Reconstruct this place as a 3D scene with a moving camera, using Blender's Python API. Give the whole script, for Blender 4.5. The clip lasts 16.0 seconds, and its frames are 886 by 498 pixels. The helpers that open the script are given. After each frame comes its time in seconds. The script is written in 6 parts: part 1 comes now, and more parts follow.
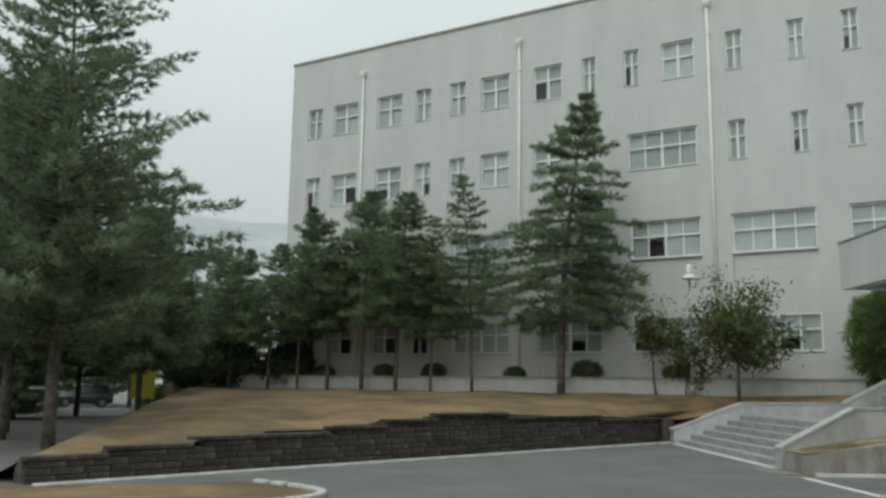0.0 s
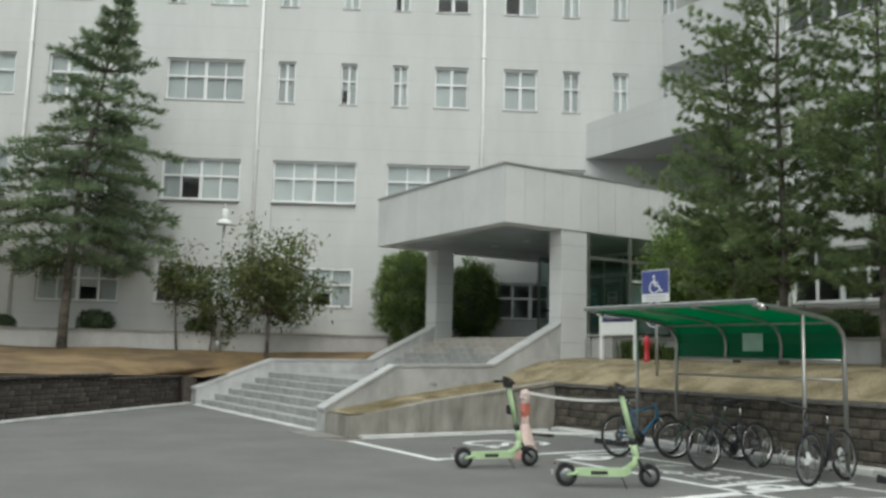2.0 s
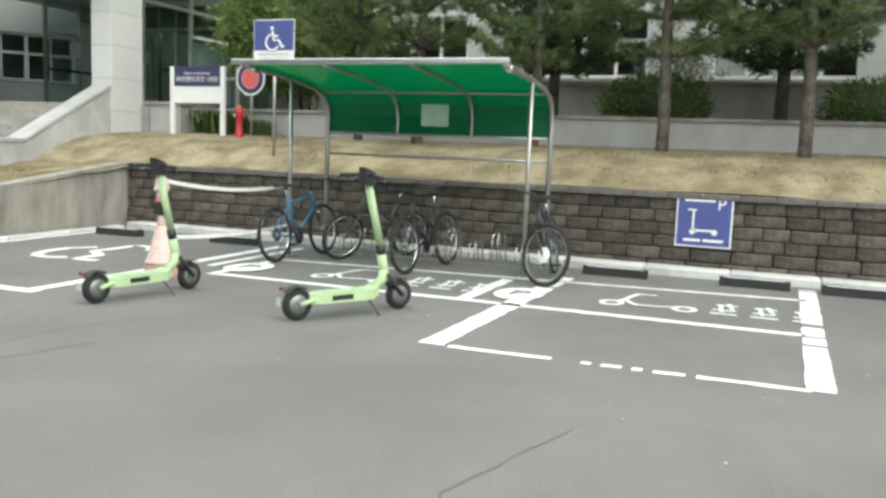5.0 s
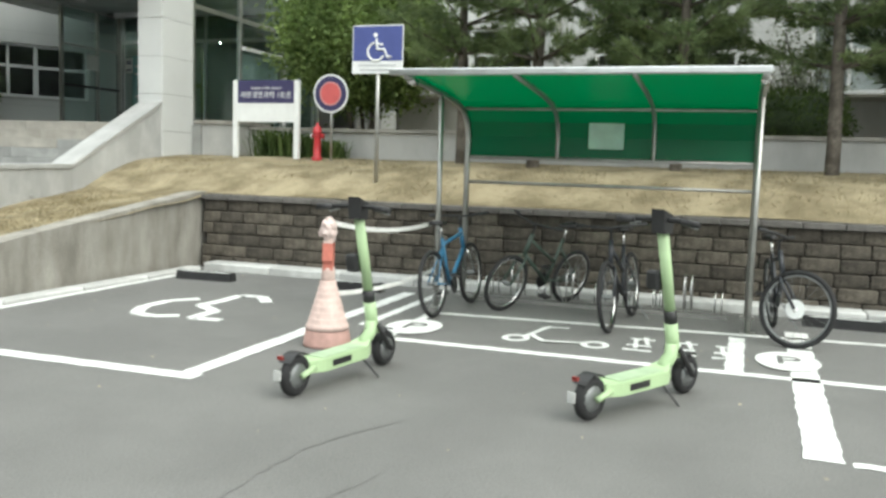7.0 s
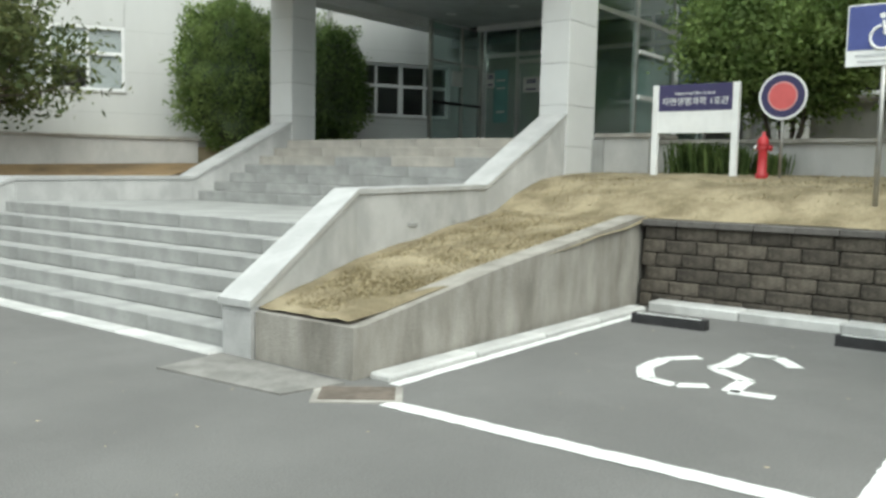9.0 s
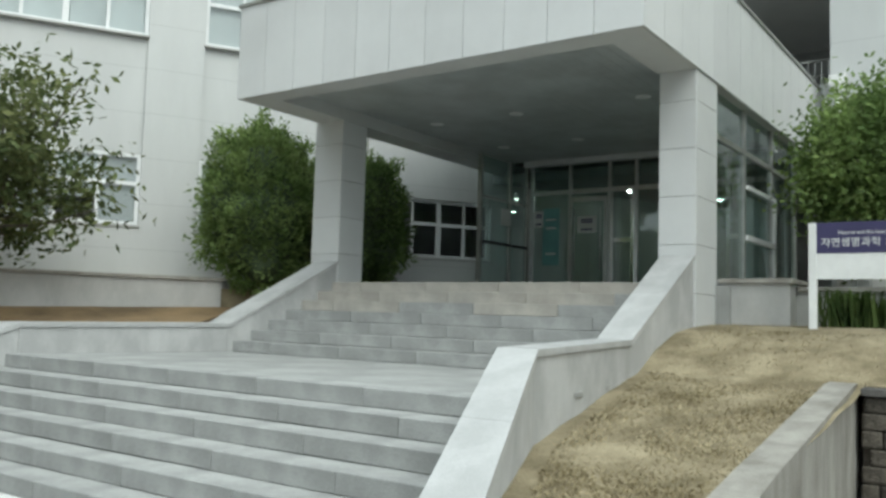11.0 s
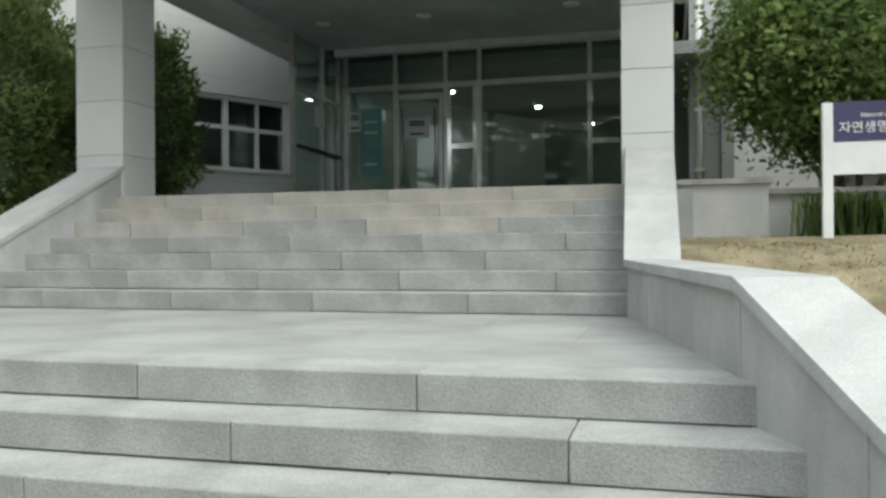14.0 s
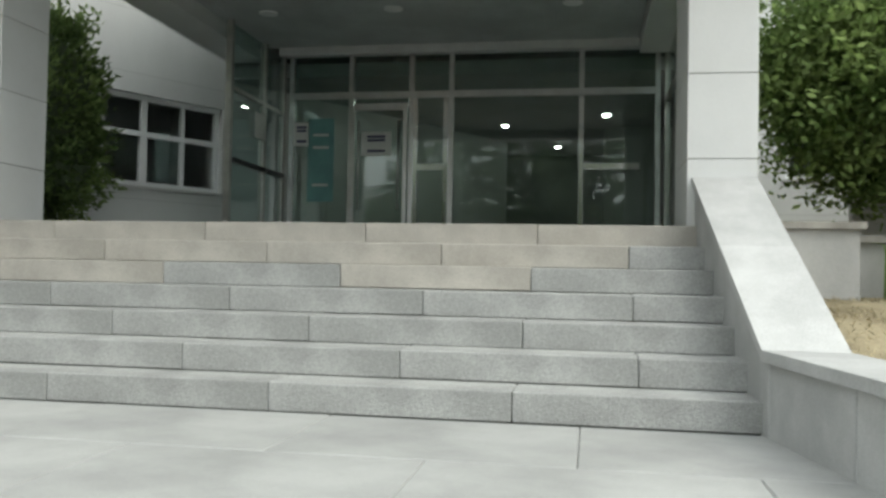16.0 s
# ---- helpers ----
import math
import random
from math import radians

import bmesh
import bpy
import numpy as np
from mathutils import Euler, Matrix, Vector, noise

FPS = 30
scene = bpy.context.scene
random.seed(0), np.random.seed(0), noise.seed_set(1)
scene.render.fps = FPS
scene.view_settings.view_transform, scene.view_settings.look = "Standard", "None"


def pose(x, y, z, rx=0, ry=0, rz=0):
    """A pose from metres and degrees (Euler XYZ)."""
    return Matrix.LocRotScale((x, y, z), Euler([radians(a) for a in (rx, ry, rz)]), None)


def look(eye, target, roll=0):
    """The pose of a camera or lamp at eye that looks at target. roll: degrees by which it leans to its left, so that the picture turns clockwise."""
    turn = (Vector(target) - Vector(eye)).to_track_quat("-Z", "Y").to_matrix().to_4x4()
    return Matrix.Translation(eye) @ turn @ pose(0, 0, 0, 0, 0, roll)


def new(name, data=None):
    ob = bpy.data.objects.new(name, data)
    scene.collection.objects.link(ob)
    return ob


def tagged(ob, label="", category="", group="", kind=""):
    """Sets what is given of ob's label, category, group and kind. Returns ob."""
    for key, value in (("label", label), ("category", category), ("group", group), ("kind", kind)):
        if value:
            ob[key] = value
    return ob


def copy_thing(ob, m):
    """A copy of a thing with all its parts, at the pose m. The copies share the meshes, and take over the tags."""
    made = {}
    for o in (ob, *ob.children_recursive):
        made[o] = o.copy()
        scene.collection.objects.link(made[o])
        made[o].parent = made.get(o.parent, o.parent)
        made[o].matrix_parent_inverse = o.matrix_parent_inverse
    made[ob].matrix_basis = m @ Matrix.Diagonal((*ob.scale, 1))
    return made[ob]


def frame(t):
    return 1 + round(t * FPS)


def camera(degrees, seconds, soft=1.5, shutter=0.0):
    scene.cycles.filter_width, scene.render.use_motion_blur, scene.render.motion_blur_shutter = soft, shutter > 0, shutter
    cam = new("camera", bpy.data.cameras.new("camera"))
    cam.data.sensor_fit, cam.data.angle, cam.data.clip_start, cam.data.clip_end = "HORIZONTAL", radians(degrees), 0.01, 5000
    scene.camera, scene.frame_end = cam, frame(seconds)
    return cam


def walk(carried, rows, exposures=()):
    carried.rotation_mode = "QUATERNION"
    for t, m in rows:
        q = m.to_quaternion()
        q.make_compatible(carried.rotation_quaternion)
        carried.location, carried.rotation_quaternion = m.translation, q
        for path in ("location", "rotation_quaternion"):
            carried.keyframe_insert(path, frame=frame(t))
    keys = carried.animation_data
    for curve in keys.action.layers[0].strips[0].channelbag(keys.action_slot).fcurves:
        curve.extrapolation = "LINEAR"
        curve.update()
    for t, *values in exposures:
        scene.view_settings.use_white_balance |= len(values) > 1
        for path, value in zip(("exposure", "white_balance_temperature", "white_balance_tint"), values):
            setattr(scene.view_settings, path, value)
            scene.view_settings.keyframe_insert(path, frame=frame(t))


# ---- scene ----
cam = camera(55.1, 16.0, soft=2.9)
METRES, EYE, TILT, LEAN, TURN = 23.3, 1.6, 0.0, 0.0, 0.3
ROWS = [
    (0.0, 0.0, 0.0, 0.0, -0.14, 9.32, -0.85),
    (0.5, 0.002, 0.0316, 0.0013, -9.33, 10.31, -1.35),
    (1.0, 0.0056, 0.0669, 0.0003, -17.78, 10.64, -1.16),
    (1.5, 0.008, 0.101, -0.0012, -25.68, 9.41, -1.17),
    (2.0, 0.0075, 0.1337, -0.0019, -32.51, 7.06, -1.38),
    (2.5, 0.0147, 0.1682, -0.003, -41.65, 3.43, -0.93),
    (3.0, 0.021, 0.2012, -0.004, -51.99, -0.3, -1.38),
    (3.5, 0.0296, 0.232, -0.0068, -57.96, -4.3, -2.4),
    (4.0, 0.0366, 0.2641, -0.0081, -61.58, -6.13, -2.57),
    (6.5, 0.0831, 0.4214, -0.0035, -74.39, -5.8, -1.25),
    (7.0, 0.0933, 0.4504, -0.0044, -71.01, -5.65, -1.76),
    (7.5, 0.1027, 0.4807, -0.0048, -63.91, -5.65, -1.2),
    (8.0, 0.1109, 0.5113, -0.005, -57.6, -5.7, -1.34),
    (8.5, 0.1201, 0.5407, -0.0052, -53.57, -6.38, -0.81),
    (11.0, 0.1571, 0.6919, -0.0034, -55.17, 4.63, -1.71),
    (11.5, 0.1703, 0.7233, -0.0034, -60.26, 8.35, -3.01),
    (12.0, 0.1813, 0.7511, -0.0037, -61.89, 8.01, -2.32),
    (12.5, 0.193, 0.7782, -0.0062, -63.63, 5.72, -2.41),
    (13.0, 0.2091, 0.8041, -0.0069, -67.4, 4.15, -2.5),
    (13.5, 0.2285, 0.8263, -0.0085, -71.72, 1.02, -2.16),
    (14.0, 0.2508, 0.8453, -0.0082, -75.28, 0.22, 0.32),
    (14.5, 0.2783, 0.8615, -0.0106, -79.87, -6.8, -0.09),
    (15.0, 0.3056, 0.8747, -0.0074, -82.62, -7.95, -1.17),
    (15.5, 0.3261, 0.8857, -0.0005, -84.09, -2.98, -2.91),
    (16.0, 0.3393, 0.8937, 0.0034, -80.55, 1.69, -1.07),
]
EXPOSURES = [(0.0, -0.17, 6350, 0), (0.5, -0.48, 6350, 0), (1.0, -0.68, 6350, 1), (1.3, 0.08, 6380, 2), (1.5, -0.12, 6400, 2), (2.0, 0.3, 6400, 3), (2.5, 0.55, 6450, 4), (3.5, 1.05, 6550, 4), (7.0, 1.15, 6500, 2), (8.5, 1.05, 6450, 1), (11.0, 0.65, 6150, 0), (12.5, 0.7, 6200, 1), (14.0, 0.85, 6400, 3), (15.0, 0.65, 6450, 3), (16.0, 1.05, 6500, 4)]
walk(cam, [(t, pose(0, 0, EYE, TILT, LEAN, TURN) @ pose(METRES * x, METRES * y, METRES * z, 90 + pitch, roll, yaw)) for t, x, y, z, yaw, pitch, roll in ROWS], EXPOSURES)

# exposure follows the clip's own camera
# ---- world and sun ----
world = bpy.data.worlds.new("overcast")
scene.world = world
world.use_nodes = True
wn, wl = world.node_tree.nodes, world.node_tree.links
bg = wn["Background"]
sky = wn.new("ShaderNodeTexSky")
sky.sky_type, sky.sun_disc = "NISHITA", False
sky.sun_elevation, sky.sun_rotation = radians(48), radians(200)
sky.air_density, sky.dust_density = 1.0, 6.0
dim = wn.new("ShaderNodeVectorMath")
dim.operation = "SCALE"
dim.inputs["Scale"].default_value = 0.08
wl.new(sky.outputs["Color"], dim.inputs[0])
cloud = wn.new("ShaderNodeTexNoise")
cloud.inputs["Scale"].default_value = 2.2
cloud.inputs["Detail"].default_value = 4
wcoord = wn.new("ShaderNodeTexCoord")
wl.new(wcoord.outputs["Generated"], cloud.inputs["Vector"])
cramp = wn.new("ShaderNodeValToRGB")
cramp.color_ramp.elements[0].color = (0.70, 0.72, 0.74, 1)
cramp.color_ramp.elements[1].color = (0.90, 0.91, 0.92, 1)
wl.new(cloud.outputs["Fac"], cramp.inputs["Fac"])
wmix = wn.new("ShaderNodeMixRGB")
wmix.inputs["Fac"].default_value = 0.85
wl.new(dim.outputs["Vector"], wmix.inputs["Color1"])
wl.new(cramp.outputs["Color"], wmix.inputs["Color2"])
# an overcast sky is brighter overhead than at the horizon
wsep = wn.new("ShaderNodeSeparateXYZ")
wl.new(wcoord.outputs["Generated"], wsep.inputs[0])
wrange = wn.new("ShaderNodeMapRange")
for key, value in (("From Min", 0.1), ("From Max", 1.0), ("To Min", 0.88), ("To Max", 1.75)):
    wrange.inputs[key].default_value = value
wl.new(wsep.outputs["Z"], wrange.inputs["Value"])
wscale = wn.new("ShaderNodeVectorMath")
wscale.operation = "SCALE"
wl.new(wmix.outputs["Color"], wscale.inputs[0])
wl.new(wrange.outputs["Result"], wscale.inputs["Scale"])
wl.new(wscale.outputs["Vector"], bg.inputs["Color"])
bg.inputs["Strength"].default_value = 1.0
sun = new("sun", bpy.data.lights.new("sun", "SUN"))
sun.data.energy, sun.data.angle, sun.data.color = 0.7, radians(40), (1.0, 0.97, 0.92)
sun.matrix_world = look((-20, -30, 60), (10, 20, 0))


# ---- materials ----
def mat(name, col, rough=0.75, var=0.12, scale=3.0, grain=0.08, gscale=90.0, bump=0.15, metal=0.0, rnd=0.0, island=0.0, col2=None, lo=0.4, hi=0.62, spec=0.5, streak=1.0, joints=0.0):
    m = bpy.data.materials.new(name)
    m.use_nodes = True
    n, l = m.node_tree.nodes, m.node_tree.links
    b = n["Principled BSDF"]
    b.inputs["Roughness"].default_value, b.inputs["Metallic"].default_value = rough, metal
    b.inputs["Specular IOR Level"].default_value = spec
    tc = n.new("ShaderNodeTexCoord")
    big = n.new("ShaderNodeTexNoise")
    big.inputs["Scale"].default_value, big.inputs["Detail"].default_value, big.inputs["Roughness"].default_value = scale, 7, 0.62
    fine = n.new("ShaderNodeTexNoise")
    fine.inputs["Scale"].default_value, fine.inputs["Detail"].default_value = gscale, 3
    l.new(tc.outputs["Object"], fine.inputs["Vector"])
    mp = n.new("ShaderNodeMapping")
    mp.inputs["Scale"].default_value = (1, 1, streak)
    l.new(tc.outputs["Object"], mp.inputs["Vector"]), l.new(mp.outputs["Vector"], big.inputs["Vector"])
    ramp = n.new("ShaderNodeValToRGB")
    ramp.color_ramp.elements[0].position, ramp.color_ramp.elements[1].position = lo, hi
    c2 = col2 or [min(1, c * (1 + var)) for c in col]
    ramp.color_ramp.elements[0].color = (*[c * (1 - var) for c in col], 1)
    ramp.color_ramp.elements[1].color = (*c2, 1)
    l.new(big.outputs["Fac"], ramp.inputs["Fac"])
    value = n.new("ShaderNodeMath")
    value.operation, value.inputs[1].default_value, value.inputs[2].default_value = "MULTIPLY_ADD", 2 * grain, 1 - grain
    l.new(fine.outputs["Fac"], value.inputs[0])
    out = value.outputs[0]
    for amount, node in ((rnd, "ShaderNodeObjectInfo"), (island, "ShaderNodeNewGeometry")):
        if amount:
            src = n.new(node)
            k = n.new("ShaderNodeMath")
            k.operation, k.inputs[1].default_value, k.inputs[2].default_value = "MULTIPLY_ADD", 2 * amount, 1 - amount
            l.new(src.outputs["Random" if node.endswith("Info") else "Random Per Island"], k.inputs[0])
            mm = n.new("ShaderNodeMath")
            mm.operation = "MULTIPLY"
            l.new(out, mm.inputs[0]), l.new(k.outputs[0], mm.inputs[1])
            out = mm.outputs[0]
    if joints:
        # faint level joints between cladding courses
        sep, div, fr, lt, dk, mj = (n.new(k) for k in ("ShaderNodeSeparateXYZ", "ShaderNodeMath", "ShaderNodeMath", "ShaderNodeMath", "ShaderNodeMath", "ShaderNodeMath"))
        div.operation, div.inputs[1].default_value = "DIVIDE", joints
        fr.operation = "FRACT"
        lt.operation, lt.inputs[1].default_value = "LESS_THAN", 0.016
        dk.operation, dk.inputs[1].default_value, dk.inputs[2].default_value = "MULTIPLY_ADD", -0.16, 1.0
        mj.operation = "MULTIPLY"
        l.new(tc.outputs["Object"], sep.inputs[0]), l.new(sep.outputs["Z"], div.inputs[0]), l.new(div.outputs[0], fr.inputs[0]), l.new(fr.outputs[0], lt.inputs[0])
        l.new(lt.outputs[0], dk.inputs[0]), l.new(dk.outputs[0], mj.inputs[0]), l.new(out, mj.inputs[1])
        out = mj.outputs[0]
    mul = n.new("ShaderNodeVectorMath")
    mul.operation = "SCALE"
    l.new(ramp.outputs["Color"], mul.inputs[0]), l.new(out, mul.inputs["Scale"])
    l.new(mul.outputs["Vector"], b.inputs["Base Color"])
    if bump:
        bp = n.new("ShaderNodeBump")
        bp.inputs["Strength"].default_value, bp.inputs["Distance"].default_value = bump, 0.02
        l.new(fine.outputs["Fac"], bp.inputs["Height"])
        l.new(bp.outputs["Normal"], b.inputs["Normal"])
    return m


def foliage(name, col, col2, scale=0.9, through_light=0.25):
    m = mat(name, col, rough=0.65, var=0.25, scale=scale, col2=col2, grain=0.1, gscale=14, bump=0, island=0.35, rnd=0.08, spec=0.25)
    n, l = m.node_tree.nodes, m.node_tree.links
    b = n["Principled BSDF"]
    src = b.inputs["Base Color"].links[0].from_socket
    tr = n.new("ShaderNodeBsdfTranslucent")
    l.new(src, tr.inputs["Color"])
    mx = n.new("ShaderNodeMixShader")
    mx.inputs[0].default_value = through_light
    l.new(b.outputs[0], mx.inputs[1]), l.new(tr.outputs[0], mx.inputs[2])
    l.new(mx.outputs[0], n["Material Output"].inputs["Surface"])
    return m


def clear(name, tint, ior=1.5, gloss_rough=0.02):
    """Thin glass: tinted see-through with a reflection that grows towards grazing angles."""
    m = bpy.data.materials.new(name)
    m.use_nodes = True
    n, l = m.node_tree.nodes, m.node_tree.links
    n.remove(n["Principled BSDF"])
    lw, pw, fr, tp, gl, mx = (n.new("ShaderNode" + k) for k in ("LayerWeight", "Math", "Math", "BsdfTransparent", "BsdfGlossy", "MixShader"))
    f0 = ((ior - 1) / (ior + 1)) ** 2
    lw.inputs["Blend"].default_value = 0.5
    pw.operation, pw.inputs[1].default_value = "POWER", 5.0
    fr.operation, fr.inputs[1].default_value, fr.inputs[2].default_value = "MULTIPLY_ADD", 1 - f0, f0
    l.new(lw.outputs["Facing"], pw.inputs[0]), l.new(pw.outputs[0], fr.inputs[0])
    gl.inputs["Roughness"].default_value = gloss_rough
    tp.inputs["Color"].default_value = (*tint, 1)
    l.new(fr.outputs[0], mx.inputs[0]), l.new(tp.outputs[0], mx.inputs[1]), l.new(gl.outputs[0], mx.inputs[2])
    l.new(mx.outputs[0], n["Material Output"].inputs["Surface"])
    return m


def glow(name, col, power):
    m = bpy.data.materials.new(name)
    m.use_nodes = True
    b = m.node_tree.nodes["Principled BSDF"]
    b.inputs["Emission Color"].default_value, b.inputs["Emission Strength"].default_value = (*col, 1), power
    return m


ASPHALT = mat("asphalt", (0.152, 0.151, 0.144), 0.92, 0.10, 0.55, 0.42, 75, 0.6)
FACADE = mat("painted_cladding", (0.585, 0.595, 0.585), 0.7, 0.05, 0.6, 0.03, 30, 0.03, streak=0.25, joints=0.88)
PANEL = mat("panel_cladding", (0.60, 0.61, 0.605), 0.55, 0.05, 0.5, 0.03, 40, 0.03, rnd=0.035)
GRANITE = mat("step_granite", (0.325, 0.33, 0.32), 0.8, 0.16, 2.2, 0.42, 95, 0.3, rnd=0.055)
GRANITE_TOP = mat("cap_granite", (0.43, 0.435, 0.43), 0.6, 0.1, 2.5, 0.26, 110, 0.1, rnd=0.05)
GRANITE_SIDE = mat("cheek_granite", (0.43, 0.435, 0.43), 0.75, 0.14, 2.0, 0.18, 110, 0.15, streak=0.6)
GRANITE_WARM = mat("stained_granite", (0.40, 0.38, 0.34), 0.8, 0.14, 2.2, 0.25, 100, 0.2, rnd=0.05)
WALLCONC = mat("stained_cast_concrete", (0.235, 0.22, 0.19), 0.9, 0.22, 2.6, 0.2, 60, 0.4, col2=(0.36, 0.345, 0.31), lo=0.33, hi=0.66, streak=0.32)
APRON = mat("dusty_concrete", (0.215, 0.21, 0.195), 0.9, 0.2, 3.0, 0.25, 60, 0.4)
MORTAR = mat("mortar", (0.13, 0.13, 0.125), 0.95, 0.15, 4, 0.1, 80, 0.2)
SLAB = mat("landing_stone", (0.32, 0.325, 0.315), 0.75, 0.14, 1.2, 0.14, 110, 0.15, rnd=0.05)
DRYGRASS = mat("dry_lawn", (0.205, 0.168, 0.096), 0.95, 0.2, 1.6, 0.32, 40, 0.6, col2=(0.33, 0.28, 0.18))
BANKGRASS = mat("brown_bank_grass", (0.15, 0.104, 0.055), 0.95, 0.25, 0.5, 0.3, 25, 0.6, col2=(0.25, 0.172, 0.088))
BLADE = mat("dry_grass_blades", (0.285, 0.235, 0.13), 0.9, 0.2, 1.3, 0.2, 30, 0, island=0.4, col2=(0.39, 0.335, 0.215))
CONCRETE = mat("weathered_concrete", (0.31, 0.295, 0.265), 0.9, 0.2, 2.6, 0.16, 60, 0.35, col2=(0.40, 0.385, 0.35), streak=0.4)
WHITEWALL = mat("whitewashed_wall", (0.45, 0.45, 0.435), 0.8, 0.10, 1.6, 0.08, 50, 0.12, streak=0.5)
BLOCK = mat("retaining_block", (0.050, 0.043, 0.034), 0.95, 0.3, 5.0, 0.5, 40, 1.0, rnd=0.34, col2=(0.12, 0.105, 0.084), lo=0.36, hi=0.68)
BLOCKDARK = mat("weathered_dark_block", (0.062, 0.053, 0.045), 0.95, 0.3, 2.0, 0.35, 30, 0.7, rnd=0.35, col2=(0.105, 0.09, 0.075))
BLOCKCAP = mat("retaining_cap", (0.115, 0.108, 0.1), 0.95, 0.25, 3, 0.25, 45, 0.6, rnd=0.15)
KERB = mat("kerb_concrete", (0.52, 0.525, 0.51), 0.85, 0.16, 2.5, 0.1, 60, 0.25)
PAINT = mat("road_paint", (0.72, 0.73, 0.71), 0.8, 0.12, 5, 0.15, 40, 0.2)
WHITEFRAME = mat("white_window_frame", (0.82, 0.83, 0.83), 0.45, 0.04, 2, 0.02, 50, 0)
BLIND = mat("window_blind", (0.50, 0.53, 0.54), 0.9, 0.06, 1.5, 0.05, 12, 0, rnd=0.2)
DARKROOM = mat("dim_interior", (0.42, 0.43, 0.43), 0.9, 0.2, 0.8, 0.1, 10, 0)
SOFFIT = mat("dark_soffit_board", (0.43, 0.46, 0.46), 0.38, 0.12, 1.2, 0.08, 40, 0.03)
STEEL = mat("brushed_steel", (0.55, 0.56, 0.56), 0.3, 0.08, 5, 0.05, 90, 0.03, metal=1)
GREYTUBE = mat("galvanised_tube", (0.42, 0.42, 0.40), 0.4, 0.12, 6, 0.08, 60, 0.05, metal=0.85)
BLACKPL = mat("black_plastic", (0.022, 0.022, 0.023), 0.55, 0.2, 8, 0.1, 80, 0.05)
RUBBER = mat("black_rubber", (0.02, 0.02, 0.021), 0.85, 0.2, 8, 0.15, 80, 0.15)
PIPE = mat("white_downpipe", (0.78, 0.78, 0.76), 0.4, 0.05, 2, 0.03, 40, 0)
BARK = mat("pine_bark", (0.10, 0.086, 0.07), 0.95, 0.3, 4, 0.4, 26, 0.9, col2=(0.165, 0.145, 0.122))
NEEDLE = foliage("cedar_needles", (0.145, 0.20, 0.115), (0.225, 0.29, 0.165), 0.9, 0.5)
PINE = foliage("pine_needles", (0.165, 0.23, 0.105), (0.28, 0.355, 0.17), 1.3, 0.5)
LEAF = foliage("broad_leaves", (0.10, 0.14, 0.055), (0.18, 0.20, 0.08), 1.5, 0.35)
SHRUB = foliage("evergreen_leaves", (0.10, 0.16, 0.055), (0.21, 0.29, 0.10), 1.2, 0.45)
# paler copy of the needles: haze over these pines is put into the colour
NEEDLE_PALE = foliage("haze_paled_needles", (0.175, 0.235, 0.145), (0.28, 0.345, 0.215), 0.9, 0.55)
SHRUB_LIGHT = foliage("light_evergreen_leaves", (0.165, 0.25, 0.08), (0.31, 0.405, 0.145), 1.4, 0.5)
HEDGE = foliage("dark_hedge_leaves", (0.05, 0.072, 0.04), (0.08, 0.115, 0.06), 2)
# dark green put in for the shade deep inside the shrubs
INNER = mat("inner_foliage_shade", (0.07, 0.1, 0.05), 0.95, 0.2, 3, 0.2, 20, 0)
GLASS = clear("window_glass", (0.95, 0.965, 0.96), 1.5)
SIDEGLASS = clear("side_glass", (0.80, 0.88, 0.86), 1.6)
DOORGLASS = clear("door_glass", (0.76, 0.85, 0.82), 1.8)
LAMPGLOW = glow("lamp_glow", (1.0, 0.97, 0.9), 50)


# ---- mesh helpers ----
def bm_object(name, bm, material, parent=None, label="", smooth=False):
    me = bpy.data.meshes.new(name)
    bm.normal_update()
    bm.to_mesh(me)
    bm.free()
    if smooth:
        me.polygons.foreach_set("use_smooth", [True] * len(me.polygons))
    me.materials.append(material)
    ob = new(name, me)
    if parent is not None:
        ob.parent = parent
    return tagged(ob, label)


def part(name, bm, material, parent, label="", smooth=False):
    return bm_object(name, bm, material, parent, label, smooth)


def thing(name, m, label, category, group="", kind=""):
    ob = new(name)
    ob.empty_display_size = 0.2
    ob.matrix_world = m
    return tagged(ob, label, category, group, kind)


def box(bm, x0, x1, y0, y1, z0, z1, m=None, bevel=0.0):
    r = bmesh.ops.create_cube(bm, size=1.0)
    vs = r["verts"]
    s = Matrix.Translation(((x0 + x1) / 2, (y0 + y1) / 2, (z0 + z1) / 2)) @ Matrix.Diagonal((abs(x1 - x0), abs(y1 - y0), abs(z1 - z0), 1))
    bmesh.ops.transform(bm, matrix=(m @ s) if m else s, verts=vs)
    if bevel:
        es = list({e for v in vs for e in v.link_edges})
        bmesh.ops.bevel(bm, geom=es, offset=bevel, segments=1, affect="EDGES", profile=0.5)
    return bm


def cube(*a, **k):
    return box(bmesh.new(), *a, **k)


